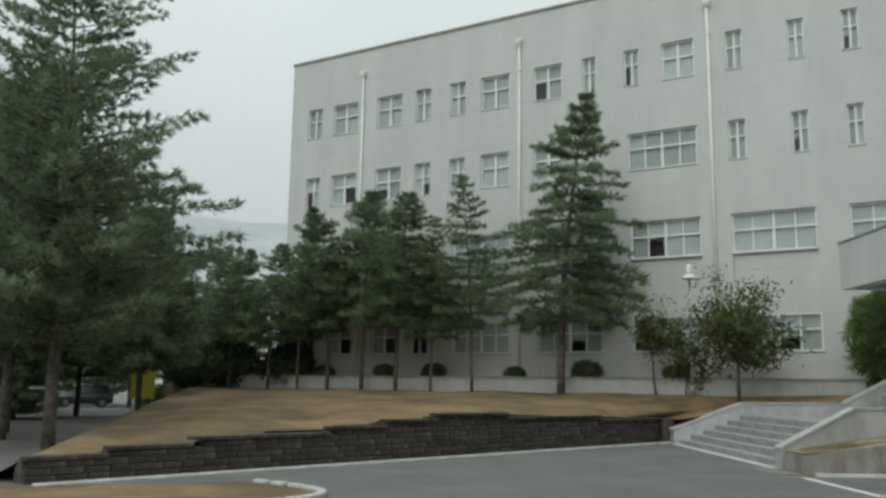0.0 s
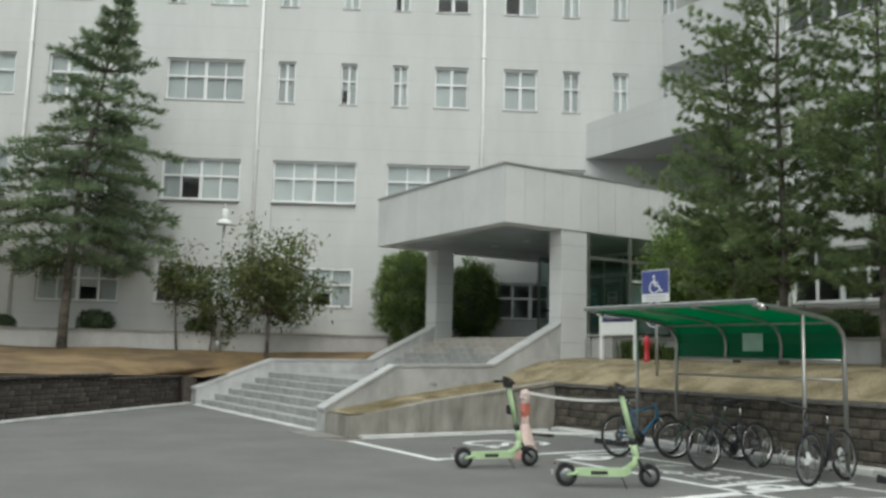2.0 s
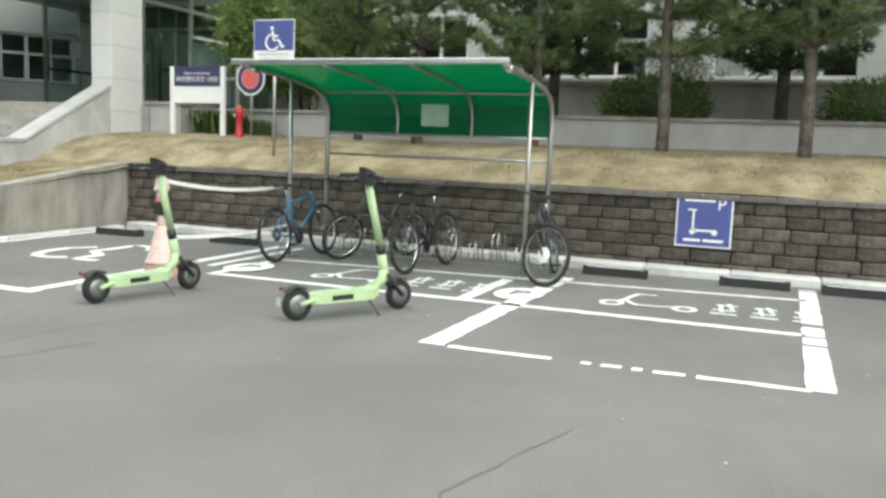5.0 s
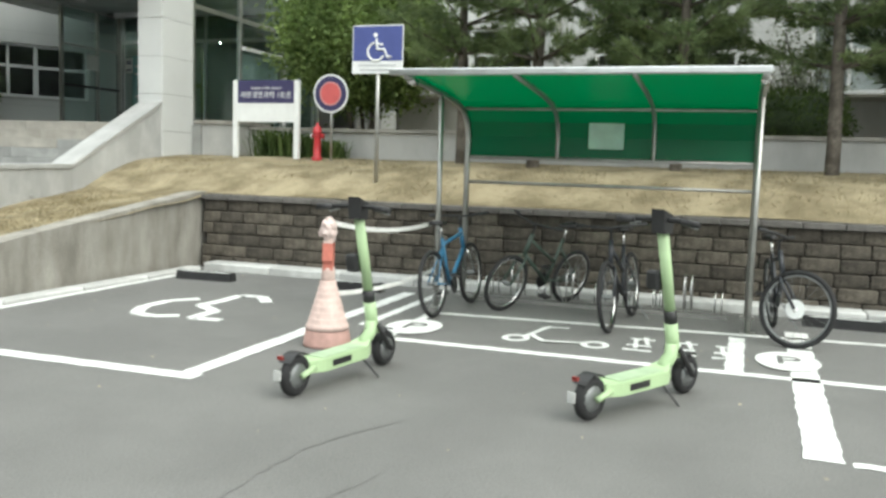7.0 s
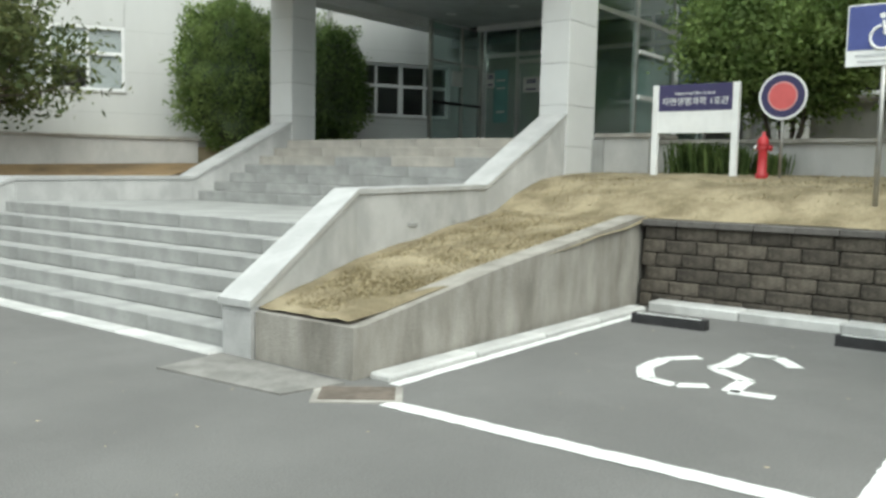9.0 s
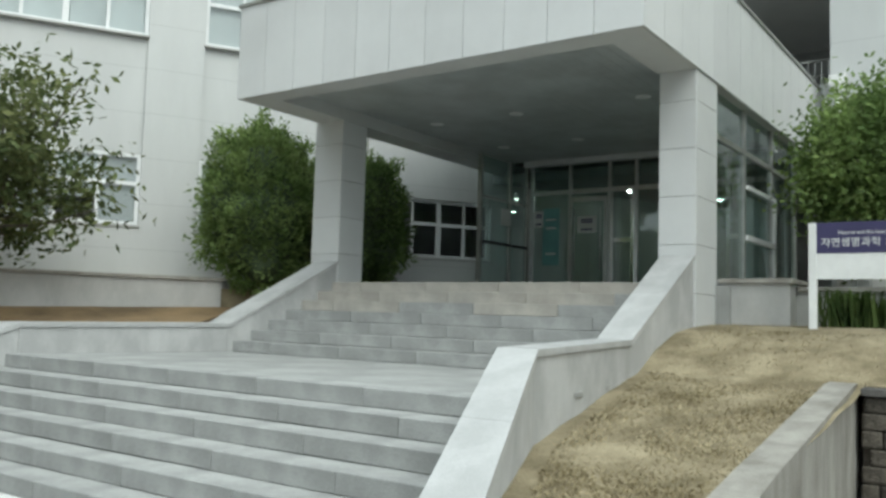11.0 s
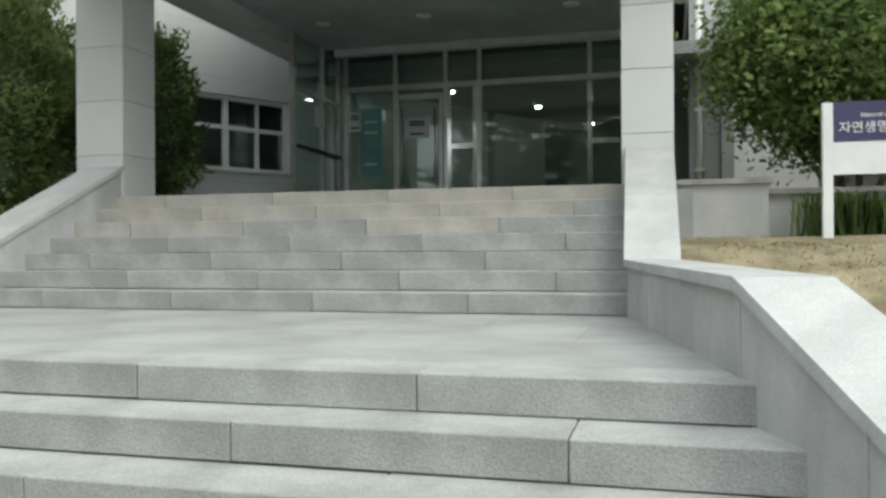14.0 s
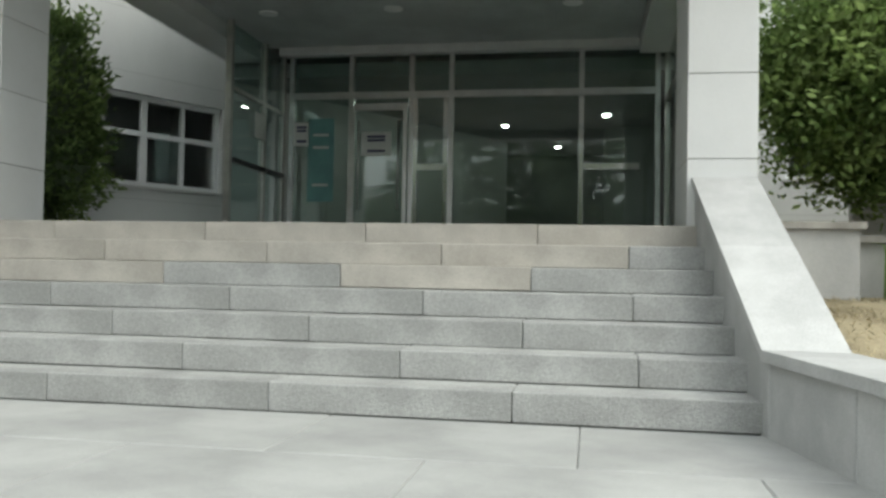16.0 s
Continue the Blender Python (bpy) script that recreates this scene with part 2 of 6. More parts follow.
def tube(bm, pts, r, sides=8, r1=None, closed=False):
    pts = [Vector(p) for p in pts]
    rings, up = [], Vector((0.13, 0.21, 0.97))
    n = len(pts)
    for i, p in enumerate(pts):
        a = pts[i - 1] if (i or closed) else p
        b = pts[(i + 1) % n] if (i < n - 1 or closed) else p
        d = (b - a).normalized()
        s = d.cross(up)
        if s.length < 0.1:
            s = d.cross(Vector((1, 0, 0)))
        s.normalize()
        q = d.cross(s)
        rr = r if r1 is None else r + (r1 - r) * i / max(1, n - 1)
        rings.append([bm.verts.new(p + (s * math.cos(2 * math.pi * k / sides) + q * math.sin(2 * math.pi * k / sides)) * rr) for k in range(sides)])
    for i in range(n if closed else n - 1):
        ra, rb = rings[i], rings[(i + 1) % n]
        for k in range(sides):
            bm.faces.new((ra[k], ra[(k + 1) % sides], rb[(k + 1) % sides], rb[k]))
    if not closed:
        bm.faces.new(rings[0][::-1]), bm.faces.new(rings[-1])
    return bm


def lathe(bm, prof, sides=24, m=None):
    rings = []
    for r, z in prof:
        vs = [Vector((r * math.cos(2 * math.pi * k / sides), r * math.sin(2 * math.pi * k / sides), z)) for k in range(sides)]
        rings.append([bm.verts.new(m @ v if m else v) for v in vs])
    for a, b in zip(rings, rings[1:]):
        for k in range(sides):
            bm.faces.new((a[k], a[(k + 1) % sides], b[(k + 1) % sides], b[k]))
    bm.faces.new(rings[0][::-1]), bm.faces.new(rings[-1])
    return bm


def torus(bm, m, R, r, n=28, sides=8):
    return tube(bm, [m @ Vector((R * math.cos(2 * math.pi * k / n), R * math.sin(2 * math.pi * k / n), 0)) for k in range(n)], r, sides, closed=True)


def prism(bm, poly, z0, z1, m=None):
    lo = [bm.verts.new((m @ Vector((x, y, z0))) if m else (x, y, z0)) for x, y in poly]
    hi = [bm.verts.new((m @ Vector((x, y, z1))) if m else (x, y, z1)) for x, y in poly]
    bm.faces.new(lo[::-1]), bm.faces.new(hi)
    for i in range(len(poly)):
        j = (i + 1) % len(poly)
        bm.faces.new((lo[i], lo[j], hi[j], hi[i]))
    bmesh.ops.recalc_face_normals(bm, faces=bm.faces)
    return bm


def loft(sections):
    """A closed solid through rings of points of equal length."""
    bm = bmesh.new()
    rings = [[bm.verts.new(p) for p in s] for s in sections]
    k = len(rings[0])
    for a, b in zip(rings, rings[1:]):
        for i in range(k):
            bm.faces.new((a[i], a[(i + 1) % k], b[(i + 1) % k], b[i]))
    bm.faces.new(rings[0][::-1]), bm.faces.new(rings[-1])
    bmesh.ops.recalc_face_normals(bm, faces=bm.faces)
    return bm


def arrays(name, verts, faces, material, parent=None, label=""):
    me = bpy.data.meshes.new(name)
    me.from_pydata(verts, [], faces)
    me.materials.append(material)
    ob = new(name, me)
    if parent is not None:
        ob.parent = parent
    return tagged(ob, label)


def lettering(name, body, size, m, material, parent, label="", depth=0.002):
    cu = bpy.data.curves.new(name, "FONT")
    cu.body, cu.size, cu.align_x, cu.align_y, cu.extrude = body, size, "CENTER", "CENTER", depth
    tmp = new(name, cu)
    bpy.context.view_layer.update()
    me = bpy.data.meshes.new_from_object(tmp.evaluated_get(bpy.context.evaluated_depsgraph_get()))
    bpy.data.objects.remove(tmp)
    me.materials.clear()
    me.materials.append(material)
    ob = new(name, me)
    ob.parent = parent
    ob.matrix_local = m
    return tagged(ob, label)


def sheet(name, rows, material, label, kind="structure", category=""):
    """A smooth ground sheet from rows of points."""
    bm = bmesh.new()
    vs = [[bm.verts.new(p) for p in r] for r in rows]
    for a, b in zip(vs, vs[1:]):
        for i in range(len(a) - 1):
            bm.faces.new((a[i], a[i + 1], b[i + 1], b[i]))
    bmesh.ops.recalc_face_normals(bm, faces=bm.faces)
    ob = bm_object(name, bm, material, smooth=True)
    return tagged(ob, label, category or name, kind=kind)


# ---- ground and lawns ----
bm = bmesh.new()
bmesh.ops.create_grid(bm, x_segments=40, y_segments=40, size=2500)
ground = tagged(bm_object("ground", bm, ASPHALT), "worn grey asphalt yard reaching far out", "ground", kind="structure")


def lawn_z(x, y):
    """Height of the lawn beside the stairs and behind the block wall."""
    a = 0.40 + (x - 7.2) * 0.116
    if x > 12.2:
        a = float(np.interp(x, (12.2, 12.4, 12.8, 13.4, 14.3, 15.4), (0.97, 1.05, 1.25, 1.42, 1.52, 1.56)))
    return a


rows = []
for i in range(24):
    x = 7.25 + (12.3 - 7.25) * i / 23
    ya, yb = 17.5 + 0.02 * math.sin(x), float(np.interp(x, (7.1, 9.08, 12.1), (18.5, 19.26, 19.77)))
    rows.append([(x, ya + (yb - ya) * j / 10, lawn_z(x, 0) + 0.03 * noise.noise((x * 1.5, j * 0.4, 3))) for j in range(11)])
sheet("lawn_slope", rows, DRYGRASS, "dry yellowish lawn sloping up beside the stairs", category="lawn")
rows = []
for i in range(14):
    x = 12.28 + (15.35 - 12.28) * i / 13
    rows.append([(x, 19.75 - 42 * j / 80, lawn_z(x, 0) + 0.03 * noise.noise((x * 1.5, j * 0.35, 7))) for j in range(81)])
sheet("lawn_terrace", rows, DRYGRASS, "dry brown lawn behind the block retaining wall", category="lawn")

FM = Matrix.Translation((19.0, 26.95, 0.08)) @ Matrix.Rotation(radians(-30), 4, "Z") @ Matrix.Scale(0.95, 4)


def fac(u, d, z):
    """A place by the long facade: along it, metres behind its face, height."""
    return FM @ Vector((u, d, z))


WALL_A, WALL_B = Vector((7.05, 28.2)), Vector((-6.74, 13.9))


def wall_top(s):
    """Height of the long block wall, from the stairs (0) to its low end (1)."""
    if s < 0.46:
        return 0.78 + 0.24 * s / 0.46
    return 1.0 - 0.09 * int((s - 0.46) / 0.077)


low = [(14.0, 26.3, 1.95), (11.5, 26.4, 1.25), (9.2, 26.75, 1.05), (7.3, 27.1, 0.75)]
low += [(*(WALL_A.lerp(WALL_B, s / 72) + Vector((-0.09, 0.09))), wall_top(s / 72) - 0.03) for s in range(73)]
up = [fac(1.5, -1.6, 1.95), fac(-1.5, -1.6, 1.7), fac(-4.5, -1.6, 1.6), fac(-7, -1.6, 1.52)]
up += [fac(-8 - 30 * s / 72, -1.6, 1.5) for s in range(73)]
rows = []
for j in range(15):
    f = j / 14
    rows.append([tuple(Vector(a).lerp(Vector(b), f) + Vector((0, 0, 0.06 * noise.noise((i * 0.17, j * 0.5, 1)) * (j > 0)))) for i, (a, b) in enumerate(zip(low, up))])
sheet("lawn_bank", rows, BANKGRASS, "brown dry grass bank below the long building", category="lawn")
# far slope past the low end of the wall
end_low, end_up = Vector(low[-1]), Vector(up[-1])
rows = [[tuple(end_low.lerp(end_up, f / 8)) for f in range(9)], [tuple(end_low.lerp(end_up, f / 8) * 1.0 + Vector((-0.9, 0.4, -0.42 - 1.1 * f / 8))) for f in range(9)]]
sheet("lawn_shoulder", rows, BANKGRASS, "brown grass shoulder falling to the side road", category="lawn")
# terrace bed behind the whitewashed wall, beds by the facade
tagged(bm_object("terrace_bed", cube(15.45, 21.3, -30, 19.4, 0.2, 1.9), DRYGRASS), "earth bed of the raised terrace", "bed", kind="structure")
bm = bmesh.new()
box(bm, -40, 0.2, -1.45, 0.02, 0.2, 1.95, FM)
tagged(bm_object("planting_bed", bm, DRYGRASS), "raised planting bed along the facade foot", "bed", kind="structure")


# ---- the long facade ----
def pierced(name, m, u0, u1, z0, z1, holes, thick, material, label):
    us = sorted({u0, u1, *[h[0] for h in holes], *[h[1] for h in holes]})
    zs = sorted({z0, z1, *[h[2] for h in holes], *[h[3] for h in holes]})
    hole = lambda a, b: any(h[0] < a < h[1] and h[2] < b < h[3] for h in holes)
    solid = {}
    for i in range(len(us) - 1):
        for k in range(len(zs) - 1):
            solid[i, k] = not hole((us[i] + us[i + 1]) / 2, (zs[k] + zs[k + 1]) / 2)
    verts, faces, index = [], [], {}

    def v(i, k, d):
        if (i, k, d) not in index:
            index[i, k, d] = len(verts)
            verts.append(tuple(m @ Vector((us[i], d, zs[k]))))
        return index[i, k, d]
    for (i, k), s in solid.items():
        if not s:
            continue
        faces.append((v(i, k, 0), v(i + 1, k, 0), v(i + 1, k + 1, 0), v(i, k + 1, 0)))
        faces.append((v(i, k, thick), v(i, k + 1, thick), v(i + 1, k + 1, thick), v(i + 1, k, thick)))
        for di, dk, a, b in ((-1, 0, (i, k + 1), (i, k)), (1, 0, (i + 1, k), (i + 1, k + 1)), (0, -1, (i, k), (i + 1, k)), (0, 1, (i + 1, k + 1), (i, k + 1))):
            if not solid.get((i + di, k + dk), False):
                faces.append((v(*a, 0), v(*a, thick), v(*b, thick), v(*b, 0)))
    ob = arrays(name, verts, faces, material)
    return tagged(ob, label, "wall", kind="structure")


W4, W3, W2, W1 = (14.74, 16.37), (10.92, 12.55), (7.08, 8.67), (3.18, 4.64)
TOP4 = [(-31.9, -30.95), (-30.2, -28.6), (-27.4, -25.85), (-25.05, -24.15), (-23.05, -22.2), (-21.35, -19.85), (-18.62, -17.2), (-16.22, -15.58), (-14.3, -13.62), (-12.63, -11.25),
        (-9.98, -9.3), (-7.58, -6.95), (-5.6, -5.0), (-3.98, -2.67), (-1.32, 0.0), (0.98, 1.65), (2.93, 3.56), (4.9, 5.46)]
TOP3 = TOP4[:8] + [(-14.2, -11.24)] + TOP4[10:]
LOW = [(-31.9, -30.95), (-30.2, -28.6), (-27.4, -25.85), (-25.05, -24.15), (-22.8, -19.8), (-18.45, -15.45), (-14.15, -11.2), (-10.0, -6.85), (-5.72, -2.55), (-1.15, 1.9)]
PORCHWIN = (-1.5, 1.15, 2.9, 4.26)
holes = [(*w, *W4) for w in TOP4] + [(*w, *W3) for w in TOP3]
for w in LOW[:-1]:
    holes.append((w[0], w[1], W1[0], W2[1]) if w[1] - w[0] > 2.5 else (w[0], w[1], *W2))
    if w[1] - w[0] <= 2.5:
        holes.append((w[0], w[1], *W1))
holes += [PORCHWIN, (*LOW[-1], *W2)]
pierced("wall_facade", FM, -33.05, 9.0, 0.0, 19.1, holes, 0.34, FACADE, "off-white painted four-storey facade with faint panel joints")
for w in LOW[:-1]:
    if w[1] - w[0] > 2.5:
        tagged(bm_object("spandrel", box(bmesh.new(), w[0] - 0.01, w[1] + 0.01, 0.09, 0.33, W1[1], W2[0], FM), FACADE), "recessed off-white spandrel between two windows", "wall", kind="structure")
bm = bmesh.new()
box(bm, -33.1, 9.0, -0.06, 0.42, 19.1, 19.22, FM)
tagged(bm_object("trim", bm, CONCRETE), "thin grey coping on the roof edge", "coping", kind="structure")
bm = bmesh.new()
box(bm, -33.05, -32.75, 0.34, 14, 0, 19.1, FM)
box(bm, -32.7, 9.0, 13.7, 14, 0, 19.1, FM)
tagged(bm_object("wall_gable", bm, FACADE), "off-white end and back wall of the building", "wall", kind="structure")
bm = bmesh.new()
box(bm, -32.7, 9.0, 0.36, 13.6, 18.4, 18.7, FM)
tagged(bm_object("ceiling_roof", bm, CONCRETE), "flat concrete roof slab", "roof", kind="structure")
bm = bmesh.new()
box(bm, -32.6, 9.0, 3.2, 3.4, 1.9, 18.3, FM)
for z in (1.9, 5.8, 9.7, 13.5):
    box(bm, -32.7, 9.0, 0.36, 3.18, z, z + 0.25, FM)
for u in (-28.2, -19.3, -10.6, -6.3, -2.1, 2.3):
    box(bm, u - 0.1, u + 0.1, 0.4, 3.18, 1.9, 18.3, FM)
tagged(bm_object("interior_wall", bm, DARKROOM), "dim rooms behind the windows", "wall", kind="structure")

PANES = {}
WINDOWS = [0]


def unit_box(key, sx, sy, sz, material, bevel=0.0):
    key = (key, round(sx, 3), round(sy, 3), round(sz, 3), material.name)
    if key not in PANES:
        bm = cube(-sx / 2, sx / 2, -sy / 2, sy / 2, -sz / 2, sz / 2, bevel=bevel)
        me = bpy.data.meshes.new(key[0])
        bm.normal_update()
        bm.to_mesh(me)
        bm.free()
        me.materials.append(material)
        PANES[key] = me
    return PANES[key]


def piece(name, sx, sy, sz, material, parent, m, bevel=0.0):
    ob = new(name, unit_box(name, sx, sy, sz, material, bevel))
    ob.parent = parent
    ob.matrix_local = m
    return ob


def window(m, u0, u1, z0, z1, bays, blind):
    """A sliding window with a transom, set in its reveal."""
    WINDOWS[0] += 1
    w, h = u1 - u0, z1 - z0
    ob = thing("window_%d" % WINDOWS[0], m @ Matrix.Translation(((u0 + u1) / 2, 0.13, z0)), "white-framed sliding window with a transom" + (", pale blind drawn" if blind else ", dark inside"), "window", kind="structure")
    bm = bmesh.new()
    t = 0.075 if w > 1.0 else 0.06
    zt = h * 0.58
    for a, b, c, d in ((-w / 2, -w / 2 + t, 0, h), (w / 2 - t, w / 2, 0, h), (-w / 2 + t, w / 2 - t, 0, t), (-w / 2 + t, w / 2 - t, h - t, h), (-w / 2 + t, w / 2 - t, zt - t / 2, zt + t / 2)):
        box(bm, a, b, -0.03, 0.05, c, d)
    step = w / bays
    for k in range(1, bays):
        x = -w / 2 + k * step
        s = t * (0.8 if k % 2 == 0 or bays <= 2 else 0.45)
        box(bm, x - s, x + s, -0.025, 0.045, t, zt - t / 2)
        box(bm, x - s * 0.8, x + s * 0.8, -0.025, 0.045, zt + t / 2, h - t)
    part("window_frame", bm, WHITEFRAME, ob)
    part("window_sill", cube(-w / 2 - 0.03, w / 2 + 0.03, -0.16, -0.03, -0.05, 0.0, bevel=0.008), WHITEWALL, ob)
    for k in range(bays):
        x = -w / 2 + (k + 0.5) * step
        piece("pane", step - 0.03, 0.006, zt - t, GLASS, ob, pose(x, 0.012, zt / 2 + 0.01))
        piece("pane", step - 0.03, 0.006, h - zt - t, GLASS, ob, pose(x, 0.012, (zt + h) / 2))
    r = random.Random(WINDOWS[0] * 7 + 1)
    if blind:
        for k in range(bays):
            x = -w / 2 + (k + 0.5) * step
            hh = h * r.choice((0.96, 0.96, 0.96, 0.96, 0.96, 0.96, 0.62, 0.45))
            piece("blind", step - 0.05, 0.02, hh, BLIND, ob, pose(x, 0.09, h - hh / 2 - 0.02))
    return ob


rw = random.Random(4)
for w in TOP4:
    window(FM, *w, *W4, 2, 1)
for w in TOP3:
    window(FM, *w, *W3, 4 if w[1] - w[0] > 2.5 else 2, rw.random() < 0.95)
for w in LOW:
    n = 4 if w[1] - w[0] > 2.5 else 2
    window(FM, *w, *W2, n, rw.random() < 0.97)
    if w is LOW[-1]:
        window(FM, *PORCHWIN, 4, 0)
    else:
        window(FM, *w, *W1, n, rw.random() < 0.8 or w in LOW[-3:-1])


def downpipe(m, u, z0, z1, label="white rainwater pipe with a square hopper"):
    ob = thing("downpipe", m @ Matrix.Translation((u, -0.09, z0)), label, "pipe")
    h = z1 - z0
    part("pipe", tube(bmesh.new(), [(0, 0, 0), (0, 0, h)], 0.06, 10), PIPE, ob, smooth=True)
    part("hopper", loft([[(-0.09, -0.09, h), (0.09, -0.09, h), (0.09, 0.08, h), (-0.09, 0.08, h)], [(-0.15, -0.14, h + 0.14), (0.15, -0.14, h + 0.14), (0.15, 0.08, h + 0.14), (-0.15, 0.08, h + 0.14)],
                         [(-0.15, -0.14, h + 0.32), (0.15, -0.14, h + 0.32), (0.15, 0.08, h + 0.32), (-0.15, 0.08, h + 0.32)]]), PIPE, ob)
    for z in (h * 0.2, h * 0.45, h * 0.7, h * 0.92):
        part("bracket", cube(-0.085, 0.085, -0.07, 0.09, z, z + 0.05), PIPE, ob)
    return ob


for u in (-28.25, -19.29, -10.64, -2.11):
    downpipe(FM, u, 1.95, 17.6)

# low whitewashed wall before the facade
bm = bmesh.new()
box(bm, -38, -5.6, -1.62, -1.45, 0.3, 2.08, FM)
box(bm, -5.6, -5.43, -1.62, -0.9, 0.3, 2.08, FM)
box(bm, -5.43, -3.2, -1.07, -0.9, 0.3, 2.08, FM)
box(bm, -3.2, -3.03, -1.07, -0.3, 0.3, 2.08, FM)
tagged(bm_object("wall_low_facade", bm, WHITEWALL), "low whitewashed planter wall along the facade", "wall", kind="structure")
bm = bmesh.new()
box(bm, -38.05, -5.38, -1.68, -1.40, 2.083, 2.14, FM)
box(bm, -5.38, -3.0, -1.12, -0.86, 2.083, 2.14, FM)
tagged(bm_object("trim", bm, CONCRETE), "grey coping on the low planter wall", "coping", kind="structure")


# ---- stairs ----


def cheek_y(x):
    """Inner face of the right cheek wall: the lower flight and the landing splay outwards."""
    return float(np.interp(x, (7.1, 9.08, 12.02, 14.12), (18.79, 19.48, 20.03, 20.12)))


def cheek_out(x):
    """Its outer face."""
    return float(np.interp(x, (7.1, 9.08, 12.02, 14.12), (18.44, 19.18, 19.68, 19.72)))


def left_y(x):
    """Inner face of the far cheek wall, which splays like the near one."""
    return float(np.interp(x, (7.1, 9.08, 12.1, 14.1), (27.05, 26.27, 25.91, 25.74)))


RISE1, RISE2 = 0.1557, 0.16
LAND = 6 * RISE1
LOWER = [7.275 + 0.335 * i for i in range(6)]
UPPER = [12.1 + 0.32 * i for i in range(7)]
FLOOR = LAND + 7 * RISE2
stairs = thing("stairs", pose(0, 0, 0), "broad grey granite stairs in two flights with a landing", "stairs", kind="structure")
# mortar bed under the stones
poly = [(7.30, -0.3)]
for i, x in enumerate(LOWER):
    poly += [(x + 0.03, RISE1 * i - (0.02 if i else 0.3)), (x + 0.03, RISE1 * (i + 1) - 0.02)]
for i, x in enumerate(UPPER):
    poly += [(x + 0.03, LAND + RISE2 * i - 0.02), (x + 0.03, LAND + RISE2 * (i + 1) - 0.02)]
poly += [(15.0, FLOOR - 0.02), (15.0, -0.3)]
clean = [p for i, p in enumerate(poly) if i == 0 or p != poly[i - 1]]
bm = bmesh.new()
near = [bm.verts.new((x, cheek_y(x) - 0.1, z)) for x, z in clean]
far_side = [bm.verts.new((x, left_y(x) + 0.1, z)) for x, z in clean]
for i in range(len(clean)):
    j = (i + 1) % len(clean)
    bm.faces.new((near[i], near[j], far_side[j], far_side[i]))
bmesh.ops.recalc_face_normals(bm, faces=bm.faces)
part("mortar_bed", bm, MORTAR, stairs, "dark mortar under the stones")


def cheek(side):
    ob = thing("wall_cheek_%d" % (1 if side > 0 else 2), pose(0, 0, 0), "pale granite cheek wall beside the stairs with white capstones", "wall", kind="structure")
    line = [(7.14, 0.43), (9.08, 1.255), (12.02, 1.29), (14.12, 2.36)]
    T = 0.46

    def ring(x, z0, z1, grow=0.0):
        yi, yo = (cheek_y(x) + grow, cheek_out(x) - grow) if side > 0 else (left_y(x) - grow, left_y(x) + T + grow)
        return [(x, yi, z0), (x, yo, z0), (x, yo, z1), (x, yi, z1)]
    part("cheek_body", loft([ring(x, -0.3, z) for x, z in line]), GRANITE_SIDE, ob)
    for x in (8.3, 9.08, 10.15, 11.2, 12.0) if side > 0 else (9.08, 12.0):
        z = float(np.interp(x, [p[0] for p in line], [p[1] for p in line]))
        y, g = (cheek_y(x), 1) if side > 0 else (left_y(x), -1)
        part("joint_strip", cube(x - 0.014, x + 0.014, min(y - 0.01 * g, y + 0.003 * g), max(y - 0.01 * g, y + 0.003 * g), 0.1, z - 0.002), GRANITE_TOP, ob)
    stones = []
    for (xa, za), (xb, zb) in zip(line, line[1:]):
        n = 2 if zb - za > 0.2 else 3
        for k in range(n):
            stones.append((xa + (xb - xa) * k / n, za + (zb - za) * k / n, xa + (xb - xa) * (k + 1) / n, za + (zb - za) * (k + 1) / n))
    for i, (xa, za, xb, zb) in enumerate(stones):
        e = 0.035 if i == 0 else -0.002
        part("capstone", loft([ring(xa - e, za + 0.003 - e * 0.45, za + 0.058 - e * 0.45, 0.025), ring(xb - 0.002, zb + 0.003, zb + 0.058, 0.025)]), GRANITE_TOP, ob)
    return ob


cheek(1), cheek(-1)

# ---- porch: floor, columns, canopy ----
porch = thing("floor_porch", pose(0, 0, 0), "grey stone porch floor under the canopy", "floor", kind="structure")
part("slab", cube(14.9, 20.6, 19.5, 27.4, 1.2, FLOOR - 0.004), SLAB, porch)
bm = prism(bmesh.new(), [(14.2, 25.9), (20.6, 25.9), (21.6, 27.3), (16.0, 30.4), (14.2, 26.4)], 1.0, FLOOR - 0.03)
part("side_apron", bm, SLAB, porch)


def column(x0, x1, y0, y1, z0, z1):
    ob = thing("column", pose((x0 + x1) / 2, (y0 + y1) / 2, z0), "square stone-clad canopy column with horizontal joints", "column", "canopy columns", "structure")
    w, d = (x1 - x0) / 2, (y1 - y0) / 2
    part("core", cube(-w + 0.012, w - 0.012, -d + 0.012, d - 0.012, 0, z1 - z0), MORTAR, ob)
    z, h = 0.0, 0.62
    while z < z1 - z0 - 0.01:
        t = min(z + h, z1 - z0)
        part("panel", cube(-w, w, -d, d, z + 0.003, t - 0.003, bevel=0.004), PANEL, ob)
        z = t
    return ob


CAN_Z0, CAN_Z1 = 4.80, 6.24
column(14.1, 14.95, 19.69, 20.18, 1.3, CAN_Z0)
column(14.1, 14.72, 25.72, 26.34, 1.3, CAN_Z0)

